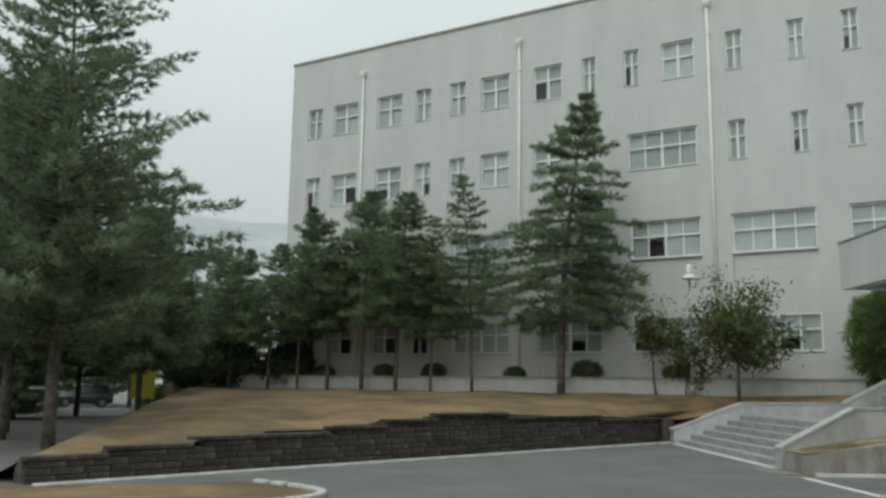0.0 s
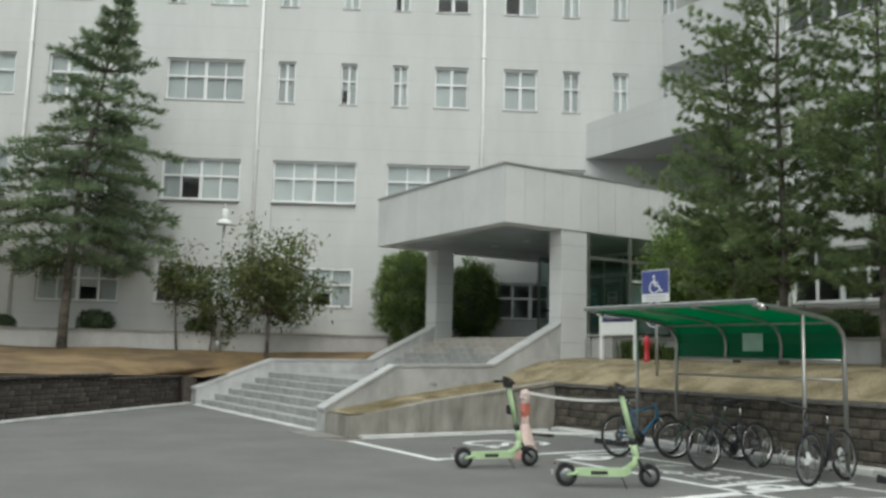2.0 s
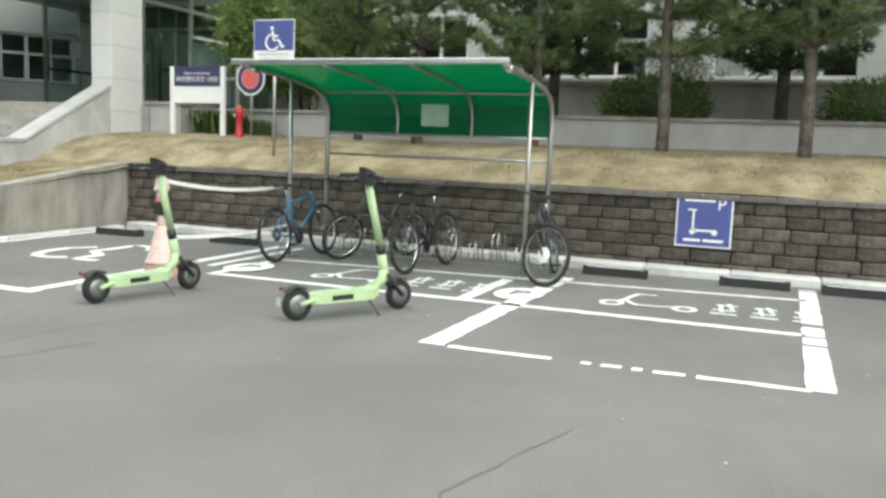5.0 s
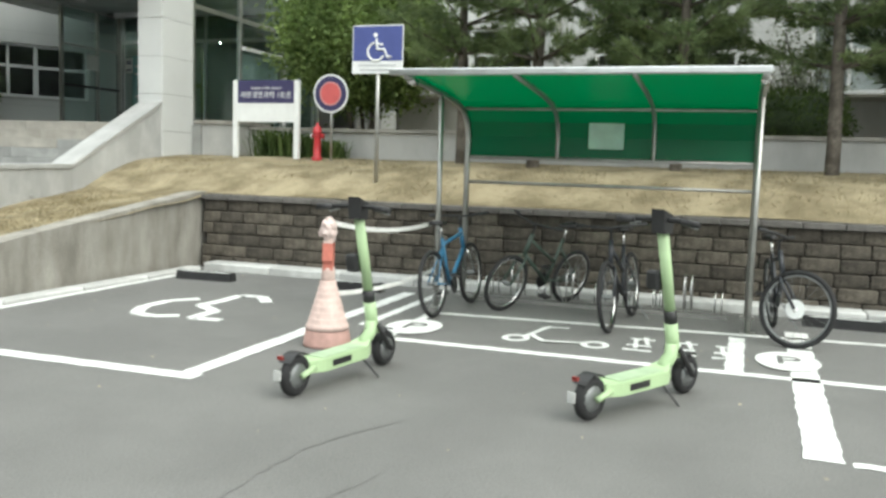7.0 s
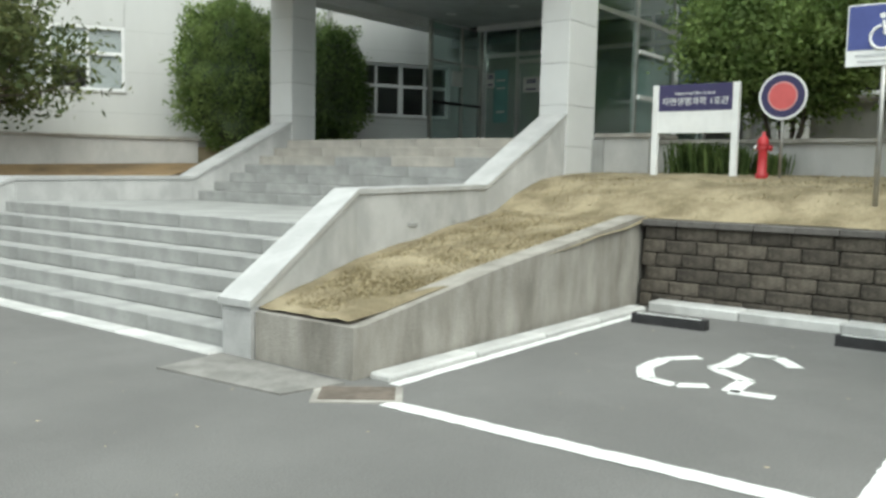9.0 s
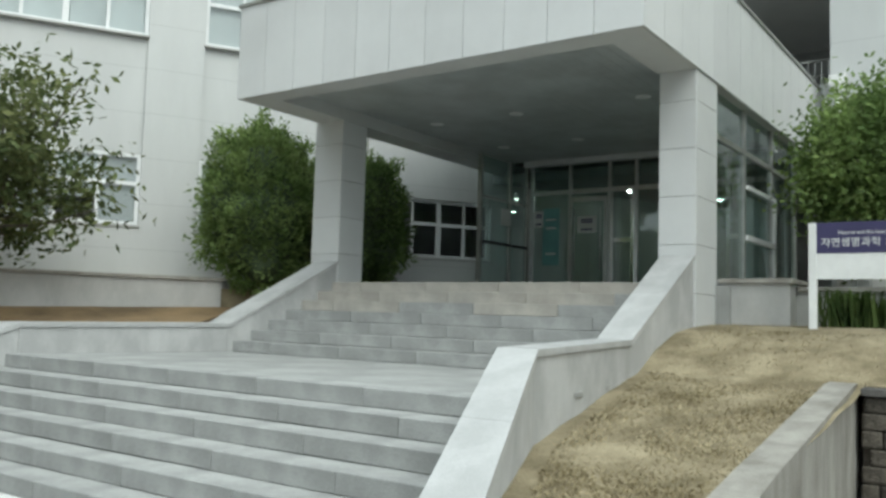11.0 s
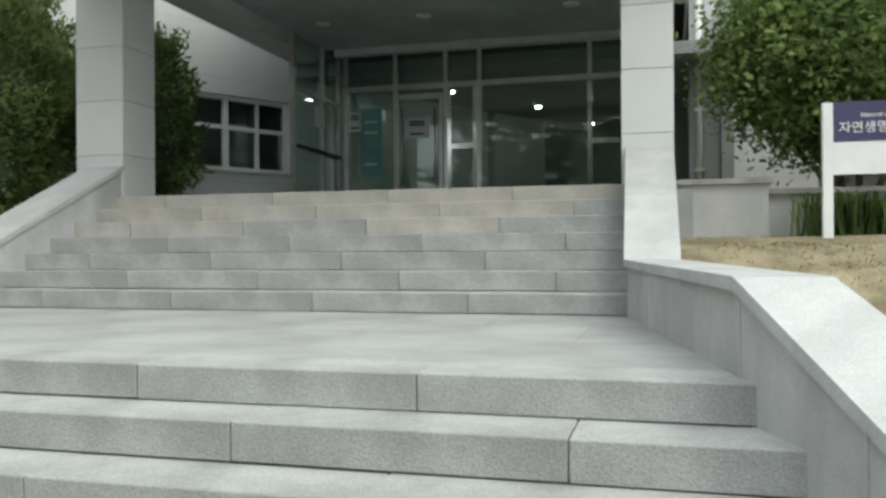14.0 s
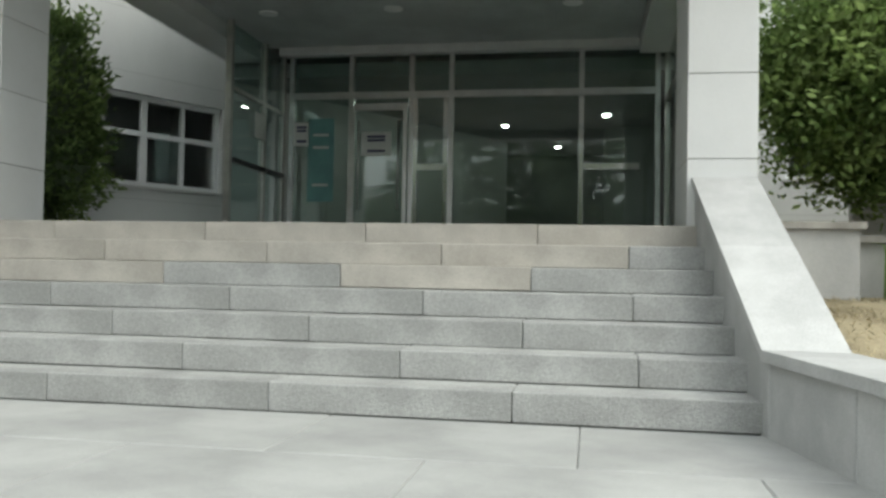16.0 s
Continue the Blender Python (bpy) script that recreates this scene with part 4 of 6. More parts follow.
def bush(name, seed, rx, ry, rz, label, group, material, leaves, size, lump=0.16, upright=0.3, category="bush", shoots=0):
    """A dense shrub: a lumpy shade-coloured dark heart under a coat of leaves."""
    rng = np.random.default_rng(seed)
    ob = thing(name, pose(0, 0, 0), label, category, group)
    rad = lambda v: 1 + lump * noise.noise(Vector(v) * 1.8 + Vector((seed, 0, 0))) + lump * 0.6 * noise.noise(Vector(v) * 4.3 + Vector((0, seed, 0)))
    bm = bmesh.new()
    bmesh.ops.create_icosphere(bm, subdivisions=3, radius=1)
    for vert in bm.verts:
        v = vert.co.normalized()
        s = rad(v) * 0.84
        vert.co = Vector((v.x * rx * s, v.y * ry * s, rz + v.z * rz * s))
    part("heart", bm, INNER, ob, "solid heart coloured as the shade between the leaves", True)
    V, Fc = [], []
    for _ in range(leaves):
        v = rng.normal(0, 1, 3)
        v /= np.linalg.norm(v)
        s = rad(v) * rng.uniform(0.80, 1.06)
        q = np.array([v[0] * rx, v[1] * ry, v[2] * rz]) * s + np.array([0, 0, rz])
        if q[2] < 0.02:
            continue
        a = v + rng.normal(0, 0.55, 3) + np.array([0, 0, upright])
        a /= np.linalg.norm(a)
        b = np.cross(a, rng.normal(0, 1, 3))
        b /= np.linalg.norm(b) + 1e-9
        sz = size * rng.uniform(0.7, 1.3)
        i = len(V)
        V.extend((tuple(q - b * sz * 0.3), tuple(q + a * sz * 0.6 - b * sz * 0.2), tuple(q + a * sz * 1.3), tuple(q + a * sz * 0.5 + b * sz * 0.32)))
        Fc.append((i, i + 1, i + 2, i + 3))
    for _ in range(shoots):
        # young twigs that break the outline
        v = rng.normal(0, 1, 3) + np.array([0, 0, 0.45])
        v /= np.linalg.norm(v)
        q0 = np.array([v[0] * rx, v[1] * ry, v[2] * rz]) * rad(v) * 0.9 + np.array([0, 0, rz])
        d = v * np.array([1, 1, 0.7]) + np.array([0, 0, 0.55]) + rng.normal(0, 0.25, 3)
        d /= np.linalg.norm(d)
        ln = rng.uniform(0.12, 0.42)
        for k in range(int(ln * 75)):
            q = q0 + d * ln * rng.uniform(0, 1) + rng.normal(0, 0.045, 3)
            a = d + rng.normal(0, 0.7, 3)
            a /= np.linalg.norm(a)
            b = np.cross(a, rng.normal(0, 1, 3))
            b /= np.linalg.norm(b) + 1e-9
            sz = size * rng.uniform(0.7, 1.2)
            i = len(V)
            V.extend((tuple(q - b * sz * 0.3), tuple(q + a * sz * 0.6 - b * sz * 0.2), tuple(q + a * sz * 1.3), tuple(q + a * sz * 0.5 + b * sz * 0.32)))
            Fc.append((i, i + 1, i + 2, i + 3))
    arrays("leaves", V, Fc, material, ob)
    return ob


def place(ob, x, y, z, turn=0.0, s=1.0):
    ob.matrix_world = pose(x, y, z, 0, 0, turn) @ Matrix.Scale(s, 4)
    return ob


def again(ob, x, y, z, turn=0.0, s=1.0, label="", sz=None):
    c = copy_thing(ob, pose(x, y, z, 0, 0, turn))
    c.scale = (s, s, sz or s)
    return tagged(c, label) if label else c


# cedars on the bank before the long facade
def bank(x, y):
    """A tree's place on the bank, drawn a twentieth nearer to the yard."""
    return 0.15 + 0.95 * (x - 0.15), 1.6 + 0.95 * (y - 1.6)


CEDARS = "cedars on the bank"
big = place(conifer("cedar_tree", 3, 11.3, 3.0, 4.1, "tall dark-green cedar with layered drooping boughs", CEDARS, NEEDLE, 18, 8, 9, 0.33, 0.026, 0.95, 0.36, trunk=0.17, sub=11, gap=0.2), *bank(4.6, 34.3), 1.45)
slim = place(conifer("cedar_tree", 8, 8.7, 2.7, 2.2, "slim open cedar with thin grey trunk", CEDARS, NEEDLE, 18, 5, 7, 0.30, 0.028, 0.8, 0.2, trunk=0.08, sub=6, gap=0.2), *bank(1.1, 36.4), 1.45)
mid = place(conifer("cedar_tree", 13, 8.3, 2.8, 3.3, "bushy mid-green cedar with a thin trunk", CEDARS, NEEDLE, 18, 6, 8, 0.33, 0.031, 0.9, 0.24, trunk=0.1, sub=8, gap=0.1), *bank(-2.25, 38.4), 1.45)
again(slim, *bank(-0.65, 37.5), 1.45, 70, 0.82, "slim cedar with short boughs and thin trunk")
again(mid, *bank(-3.9, 39.7), 1.5, 140, 1.08)
again(mid, *bank(-5.6, 40.4), 1.5, 250, 0.97)
again(slim, *bank(-7.2, 41.5), 1.5, 200, 0.85)
again(mid, *bank(-8.8, 42.4), 1.5, 20, 0.8)
again(mid, *bank(-11.0, 43.5), 1.5, 80, 0.8)
# pines far out beside the low end of the bank
far = place(conifer("pine_tree", 21, 8.6, 1.6, 3.9, "dense green pine beyond the grass bank", "far pines", NEEDLE_PALE, 18, 7, 10, 0.36, 0.036, 0.55, 0.15, trunk=0.14, sub=9, gap=0.05), -13.2, 37, 0.6)
again(far, -17.5, 41, 0.3, 60, 1.0)
again(far, -11.6, 45.5, 1.2, 120, 0.85)
again(far, -17.0, 52, 0.8, 180, 1.05)
again(far, -23, 47, 0, 240, 1.0)
again(far, -22, 60, 0, 300, 1.2)
for k, (x, y, s) in enumerate(((-19, 38, 0.8), (-24, 43, 0.9), (-29, 50, 1.0), (-27, 36, 0.9), (-33, 42, 1.0), (-15, 56, 0.9), (-26, 64, 1.2), (-21, 35, 0.7))):
    again(far, x, y, -1.0, 47 * k, s)
near_pine = place(conifer("pine_tree", 34, 11.5, 2.6, 4.6, "large dark pine with ragged boughs near the road", "near pines", NEEDLE_PALE, 27, 7, 17, 0.28, 0.021, 0.42, 0.16, trunk=0.17, sub=11, gap=0.22), -9.6, 21.0, 0.0)
again(near_pine, -12.4, 24.2, 0.0, 130, 0.95)
again(near_pine, -14.0, 27.5, 0.0, 220, 1.0)
again(near_pine, -17, 31.5, 0.0, 20, 0.9)
for k, (x, y, s) in enumerate(((-7.6, 41.6, 1.0), (-10.7, 42.7, 1.2), (-12.8, 43.6, 1.15))):
    if k == 0:
        darkbush = place(bush("hedge_bush", 5, 1.2, 1.2, 0.95, "dark rounded evergreen bush on the bank", "dark bushes", HEDGE, 2600, 0.14), x, y, 1.45, 0, 1.1)
    else:
        again(darkbush, x, y, 1.4, 90 * k, s)
# clipped balls at the facade's foot
ball = None
for k, (u, s) in enumerate(((-29.6, 0.75), (-26.0, 0.8), (-23.3, 0.85), (-19.2, 0.68), (-15.9, 0.95), (-12.2, 0.72))):
    p = fac(u, -0.75, 1.93)
    if ball is None:
        ball = place(bush("clipped_bush", 9, 0.66, 0.6, 0.44, "clipped dark-green round bush in the planting bed", "clipped bushes", HEDGE, 1500, 0.08, 0.10), *p, 0, s)
    else:
        again(ball, *p, 60 * k, s)
small_tree = place(broadleaf("maple_tree", 41, 3.3, 1.2, 1.1, "small broadleaf tree with sparse brownish green leaves", "small broadleaf trees", LEAF, 90, 26, 0.075, 0.05, limbs=13), *bank(8.1, 33.0), 1.42)
broad = place(broadleaf("maple_tree", 43, 3.9, 1.05, 1.75, "spreading broadleaf tree with olive-green leaves", "small broadleaf trees", LEAF, 210, 34, 0.08, 0.085, limbs=24), 9.95, 29.2, 1.38)
place(broadleaf("maple_tree", 47, 2.3, 0.3, 0.75, "low olive-green sapling beside the lamp post", "small broadleaf trees", LEAF, 60, 26, 0.075, 0.05, limbs=10), *bank(9.2, 32.5), 1.42)
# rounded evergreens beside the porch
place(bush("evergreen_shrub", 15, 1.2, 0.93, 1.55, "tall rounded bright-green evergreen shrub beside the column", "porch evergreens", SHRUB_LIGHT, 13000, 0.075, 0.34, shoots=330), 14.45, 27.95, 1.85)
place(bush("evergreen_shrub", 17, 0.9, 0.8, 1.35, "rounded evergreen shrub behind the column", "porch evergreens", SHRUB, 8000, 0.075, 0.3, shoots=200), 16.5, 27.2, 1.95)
place(broadleaf("evergreen_tree", 51, 3.1, 0.75, 1.5, "round-headed evergreen tree with several stems on the terrace", "porch evergreens", SHRUB_LIGHT, 950, 66, 0.055, 0.05, 0.95, 4), 17.35, 17.5, 1.88)
# pines on the lawn behind the cycle shelter
LAWNP = "pines on the lawn"
lawn_pine = place(conifer("pine_tree", 61, 8.2, 1.5, 2.4, "young pine with soft green tufts on the dry lawn", LAWNP, PINE, 16, 6, 30, 0.17, 0.010, 0.42, 0.04, trunk=0.1, sub=8, gap=0.18), 14.3, 9.42, 1.38)
lawn_pine2 = place(conifer("pine_tree", 67, 8.8, 1.65, 2.5, "young pine with long bare lower trunk on the dry lawn", LAWNP, PINE, 16, 6, 30, 0.17, 0.010, 0.4, 0.0, trunk=0.1, sub=8, gap=0.24), 14.2, 7.45, 1.36)
again(lawn_pine, 14.2, 11.35, 1.36, 130, 0.92)
again(lawn_pine2, 14.25, 13.35, 1.37, 220, 1.0)
again(lawn_pine, 14.3, 14.5, 1.38, 300, 0.85)
again(lawn_pine2, 14.2, 5.2, 1.36, 80, 1.0)
again(lawn_pine, 14.3, 2.9, 1.36, 10, 1.05)
again(lawn_pine2, 14.2, 0.4, 1.36, 160, 0.95)
TERR = "pines on the terrace"
dark_pine = place(conifer("pine_tree", 71, 5.6, 1.1, 2.0, "dense dark pine on the raised terrace", TERR, NEEDLE, 14, 6, 16, 0.2, 0.02, 0.45, 0.05, trunk=0.13, sub=7), 17.6, 11.95, 1.88)
again(dark_pine, 17.7, 7.8, 1.88, 90, 1.05)
again(dark_pine, 17.8, 3.5, 1.88, 300, 1.1)
terr_bush = place(bush("hedge_bush", 23, 0.8, 0.95, 0.46, "low spreading dark-green shrub on the terrace", "terrace shrubs", SHRUB, 4200, 0.06), 16.6, 9.87, 1.88)
again(terr_bush, 16.6, 13.6, 1.88, 40, 0.8)
again(terr_bush, 16.7, 6.3, 1.88, 200, 0.95)
again(terr_bush, 16.6, 3.4, 1.88, 100, 1.1)

place(broadleaf("flowering_shrub", 83, 2.0, 0.35, 0.75, "airy pale grey-green shrub on the terrace", "terrace shrubs", foliage("pale_shrub_leaves", (0.27, 0.30, 0.21), (0.42, 0.44, 0.34), 2.0, 0.4), 70, 34, 0.04, 0.03, 0.8, 3, limbs=16), 18.1, 9.66, 1.88)

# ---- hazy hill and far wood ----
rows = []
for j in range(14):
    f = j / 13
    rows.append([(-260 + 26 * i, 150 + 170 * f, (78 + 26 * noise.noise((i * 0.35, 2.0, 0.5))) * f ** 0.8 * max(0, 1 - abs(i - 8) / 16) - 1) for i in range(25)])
# no mist in the air: the hill's pale grey-blue colour imitates it
sheet("hill", rows, mat("mist_coloured_hill", (0.38, 0.405, 0.415), 1.0, 0.1, 0.03, 0.1, 0.3, 0), "wooded hill in a pale colour that stands in for mist", "structure", "backdrop")

for k, (x, y, s) in enumerate(((-15.5, 47, 0.9), (-30, 44, 1.6))):
    again(darkbush, x, y, -0.2, 33 * k, s, "dark rounded evergreen bush beside the far road")


# ---- things ----
LIME = mat("lime_green_paint", (0.40, 0.54, 0.31), 0.4, 0.06, 3, 0.04, 60, 0)
LIME2 = mat("lime_deck", (0.36, 0.47, 0.31), 0.6, 0.1, 5, 0.1, 60, 0.1)
RIMGREY = mat("wheel_hub_grey", (0.25, 0.26, 0.26), 0.4, 0.1, 5, 0.05, 60, 0, metal=0.6)
CHROME = mat("bright_steel", (0.7, 0.7, 0.69), 0.22, 0.05, 5, 0.03, 60, 0, metal=1)
REDGLASS = mat("red_plastic", (0.2, 0.025, 0.022), 0.3, 0.05, 5, 0.03, 60, 0)
BLUEPAINT = mat("blue_bike_paint", (0.035, 0.16, 0.29), 0.3, 0.1, 4, 0.05, 60, 0)
OLIVE = mat("dark_green_bike_paint", (0.05, 0.075, 0.06), 0.35, 0.1, 4, 0.05, 60, 0)
NAVYBIKE = mat("black_bike_paint", (0.025, 0.028, 0.034), 0.35, 0.1, 4, 0.05, 60, 0)
SIGNBLUE = mat("sign_blue", (0.065, 0.085, 0.27), 0.45, 0.06, 4, 0.04, 40, 0)
SIGNNAVY = mat("sign_navy", (0.045, 0.04, 0.11), 0.4, 0.05, 4, 0.03, 40, 0)
SIGNWHITE = mat("sign_white", (0.78, 0.79, 0.78), 0.45, 0.04, 4, 0.03, 40, 0)
SIGNRED = mat("sign_red", (0.62, 0.12, 0.12), 0.45, 0.06, 4, 0.04, 40, 0)
HYDRED = mat("hydrant_red", (0.50, 0.035, 0.045), 0.35, 0.12, 6, 0.06, 40, 0.05)
CONERED = mat("faded_cone_red", (0.50, 0.16, 0.12), 0.6, 0.15, 8, 0.1, 40, 0.05)
CONEPINK = mat("faded_cone_pink", (0.58, 0.44, 0.40), 0.65, 0.12, 9, 0.12, 40, 0.05)
TAPE = mat("white_ribbon", (0.75, 0.75, 0.73), 0.6, 0.06, 5, 0.05, 40, 0)
YELLOW = mat("yellow_panel", (0.62, 0.55, 0.05), 0.5, 0.1, 2, 0.05, 40, 0)
POSTER = mat("teal_poster", (0.16, 0.34, 0.33), 0.4, 0.1, 3, 0.05, 40, 0)
PAPER = mat("paper", (0.66, 0.67, 0.65), 0.8, 0.06, 4, 0.04, 40, 0)
GREENROOF = bpy.data.materials.new("green_polycarbonate")
GREENROOF.use_nodes = True
n_, l_ = GREENROOF.node_tree.nodes, GREENROOF.node_tree.links
gb = n_["Principled BSDF"]
gb.inputs["Base Color"].default_value, gb.inputs["Roughness"].default_value = (0.012, 0.21, 0.105, 1), 0.25
gt = n_.new("ShaderNodeBsdfTranslucent")
gt.inputs["Color"].default_value = (0.02, 0.40, 0.215, 1)
gm = n_.new("ShaderNodeMixShader")
gm.inputs[0].default_value = 0.6
l_.new(gb.outputs[0], gm.inputs[1]), l_.new(gt.outputs[0], gm.inputs[2]), l_.new(gm.outputs[0], n_["Material Output"].inputs["Surface"])

# axes for flat things that face the yard (their right is -y), and for paint read from the yard
FACE = Matrix(((0, 0, -1, 0), (-1, 0, 0, 0), (0, 1, 0, 0), (0, 0, 0, 1)))
DOWN = Matrix(((0, 1, 0, 0), (-1, 0, 0, 0), (0, 0, 1, 0), (0, 0, 0, 1)))


# road paint
def paint_quad(bm, x0, y0, x1, y1, w, worn=0.0, seed=0):
    """A painted stripe; a worn one breaks into flecks."""
    a, b = Vector((x0, y0, 0)), Vector((x1, y1, 0))
    d = (b - a)
    L = d.length
    d.normalize()
    s = Vector((-d.y, d.x, 0))
    r = random.Random(seed)
    n = max(2, int(L / 0.07))
    prev = None
    for k in range(n + 1):
        c = a + d * L * k / n
        ja, jb = r.uniform(-0.008, 0.008), r.uniform(-0.008, 0.008)
        ring = (bm.verts.new(c + s * (w / 2 + ja) + Vector((0, 0, 0.006))), bm.verts.new(c - s * (w / 2 + jb) + Vector((0, 0, 0.006))))
        if prev and r.random() >= worn:
            bm.faces.new((prev[1], ring[1], ring[0], prev[0]))
        prev = ring
    bmesh.ops.delete(bm, geom=[v for v in bm.verts if not v.link_faces], context="VERTS")


def stripe(x0, y0, x1, y1, w=0.13, worn=0.0, label="white painted parking line on the asphalt"):
    bm = bmesh.new()
    paint_quad(bm, x0, y0, x1, y1, w, worn, int(x0 * 13 + y0 * 7 + x1))
    return tagged(bm_object("parking_line", bm, PAINT), label, "road marking", kind="structure")


stripe(6.92, 16.85, 6.95, 13.93, 0.15)
stripe(7.02, 14.04, 11.25, 14.06, 0.15)
stripe(7.3, 17.12, 11.3, 17.18, 0.10)
stripe(9.2, 13.72, 11.25, 13.72, 0.10)
stripe(8.68, 13.32, 10.1, 13.36, 0.10)
stripe(8.75, 13.28, 8.80, 7.40, 0.12)
stripe(10.12, 13.36, 10.72, 7.35, 0.10)
stripe(8.82, 10.47, 10.25, 10.45, 0.14)
stripe(6.9, 10.0, 10.8, 9.92, 0.2, 0.02)
stripe(6.95, 7.34, 11.5, 7.32, 0.18, 0.12)
stripe(6.9, 9.86, 6.94, 7.4, 0.08, 0.22, "worn white parking line broken into flecks")
stripe(6.92, 6.6, 6.94, 4.0, 0.06, 0.5, "worn white parking line broken into flecks")
stripe(-4.9, 13.2, -3.6, 14.5, 0.14), stripe(-6.4, 14.2, 6.2, 27.2, 0.12, 0.02, "pale painted edge line along the block wall")


def oval(x, y):
    ob = thing("parking_symbol", pose(x, y, 0.014), "white painted oval with a letter P", "road marking", "painted ovals", "structure")
    bm = bmesh.new()
    vs = [bm.verts.new((0.36 * math.cos(a), 0.25 * math.sin(a), 0.0)) for a in [2 * math.pi * k / 28 for k in range(28)]]
    bm.faces.new(vs)
    part("disc", bm, PAINT, ob)
    lettering("letter", "P", 0.42, Matrix.Translation((0.0, 0.0, 0.004)) @ DOWN, ASPHALT, ob, "dark letter P")
    return ob


oval(9.32, 13.26), oval(9.38, 10.06)


def layered(bm, strokes):
    """Painted strokes, each a hair above the last."""
    for k, (x0, y0, x1, y1, w) in enumerate(strokes):
        old = set(bm.verts)
        paint_quad(bm, x0, y0, x1, y1, w)
        for v in bm.verts:
            if v not in old:
                v.co.z = 0.002 + 0.002 * k


def scooter_icon(x, y):
    ob = thing("parking_symbol", pose(x, y, 0.006), "white painted kick scooter symbol with block lettering", "road marking", "painted scooter symbols", "structure")
    bm = bmesh.new()
    for cx, cy in ((0.0, 0.29), (0.02, -0.40)):
        ring = [[bm.verts.new((cx + r * 1.25 * math.cos(t), cy + r * math.sin(t), 0)) for t in [2 * math.pi * k / 16 for k in range(16)]] for r in (0.068, 0.125)]
        for k in range(16):
            bm.faces.new((ring[0][k], ring[1][k], ring[1][(k + 1) % 16], ring[0][(k + 1) % 16]))
    layered(bm, ((0.10, 0.23, 0.62, 0.13, 0.055), (0.62, 0.14, 0.64, -0.06, 0.05), (0.17, 0.19, -0.06, 0.03, 0.055), (-0.06, 0.05, 0.01, -0.29, 0.055)))
    part("pictogram", bm, PAINT, ob)
    for k in range(3):
        yy = -0.76 - 0.36 * k
        bm = bmesh.new()
        layered(bm, ((-0.04, yy + 0.12, -0.04, yy - 0.12, 0.06), (0.15, yy + 0.11, 0.15, yy - 0.1, 0.06), (0.42, yy + 0.1, 0.42, yy - 0.11, 0.06), (0.38, yy + 0.05, 0.02, yy + 0.02, 0.04), (0.5, yy - 0.02, 0.18, yy - 0.07, 0.04)))
        part("character", bm, PAINT, ob)
    return ob


scooter_icon(9.3, 12.0), scooter_icon(9.46, 8.85)
# wheelchair symbol in the wide bay
ob = thing("parking_symbol", pose(0, 0, 0.006), "white painted wheelchair symbol in the wide bay", "road marking", kind="structure")
bm = bmesh.new()
wheel_arc = [(9.70, 15.85), (9.45, 16.04), (9.05, 16.04), (8.72, 15.88), (8.66, 15.63), (8.80, 15.44)]
body = [(9.84, 15.12), (10.15, 15.36), (10.1, 15.6), (9.6, 15.58), (9.40, 15.62), (9.14, 15.28), (8.74, 15.27), (8.78, 14.97)]
for line in (wheel_arc, body):
    for p, q in zip(line, line[1:]):
        paint_quad(bm, *p, *q, 0.13)
for v in bm.verts:
    v.co.z = 0
part("pictogram", bm, PAINT, ob)

# black rubber wheel stops
stop = None
for x, y, turn in ((10.98, 16.66, 2), (11.15, 14.75, 2), (11.32, 9.45, 0), (11.38, 7.88, 0), (11.35, 6.8, 0), (11.35, 5.2, 0), (11.35, 4.0, 0)):
    if stop is None:
        stop = thing("wheel_stop", pose(x, y, 0, 0, 0, turn), "black rubber wheel stop with a worn white top strip", "wheel stop", "rubber wheel stops")
        part("block", loft([[(-0.075, yy, 0), (0.075, yy, 0), (0.055, yy, 0.10), (-0.055, yy, 0.10)] for yy in (-0.38, -0.36, 0.36, 0.38)]), RUBBER, stop)
        part("stripe", cube(-0.052, -0.012, -0.33, 0.33, 0.1005, 0.104), PAINT, stop, "worn white strip along the top")
    else:
        copy_thing(stop, pose(x, y, 0, 0, 0, turn))


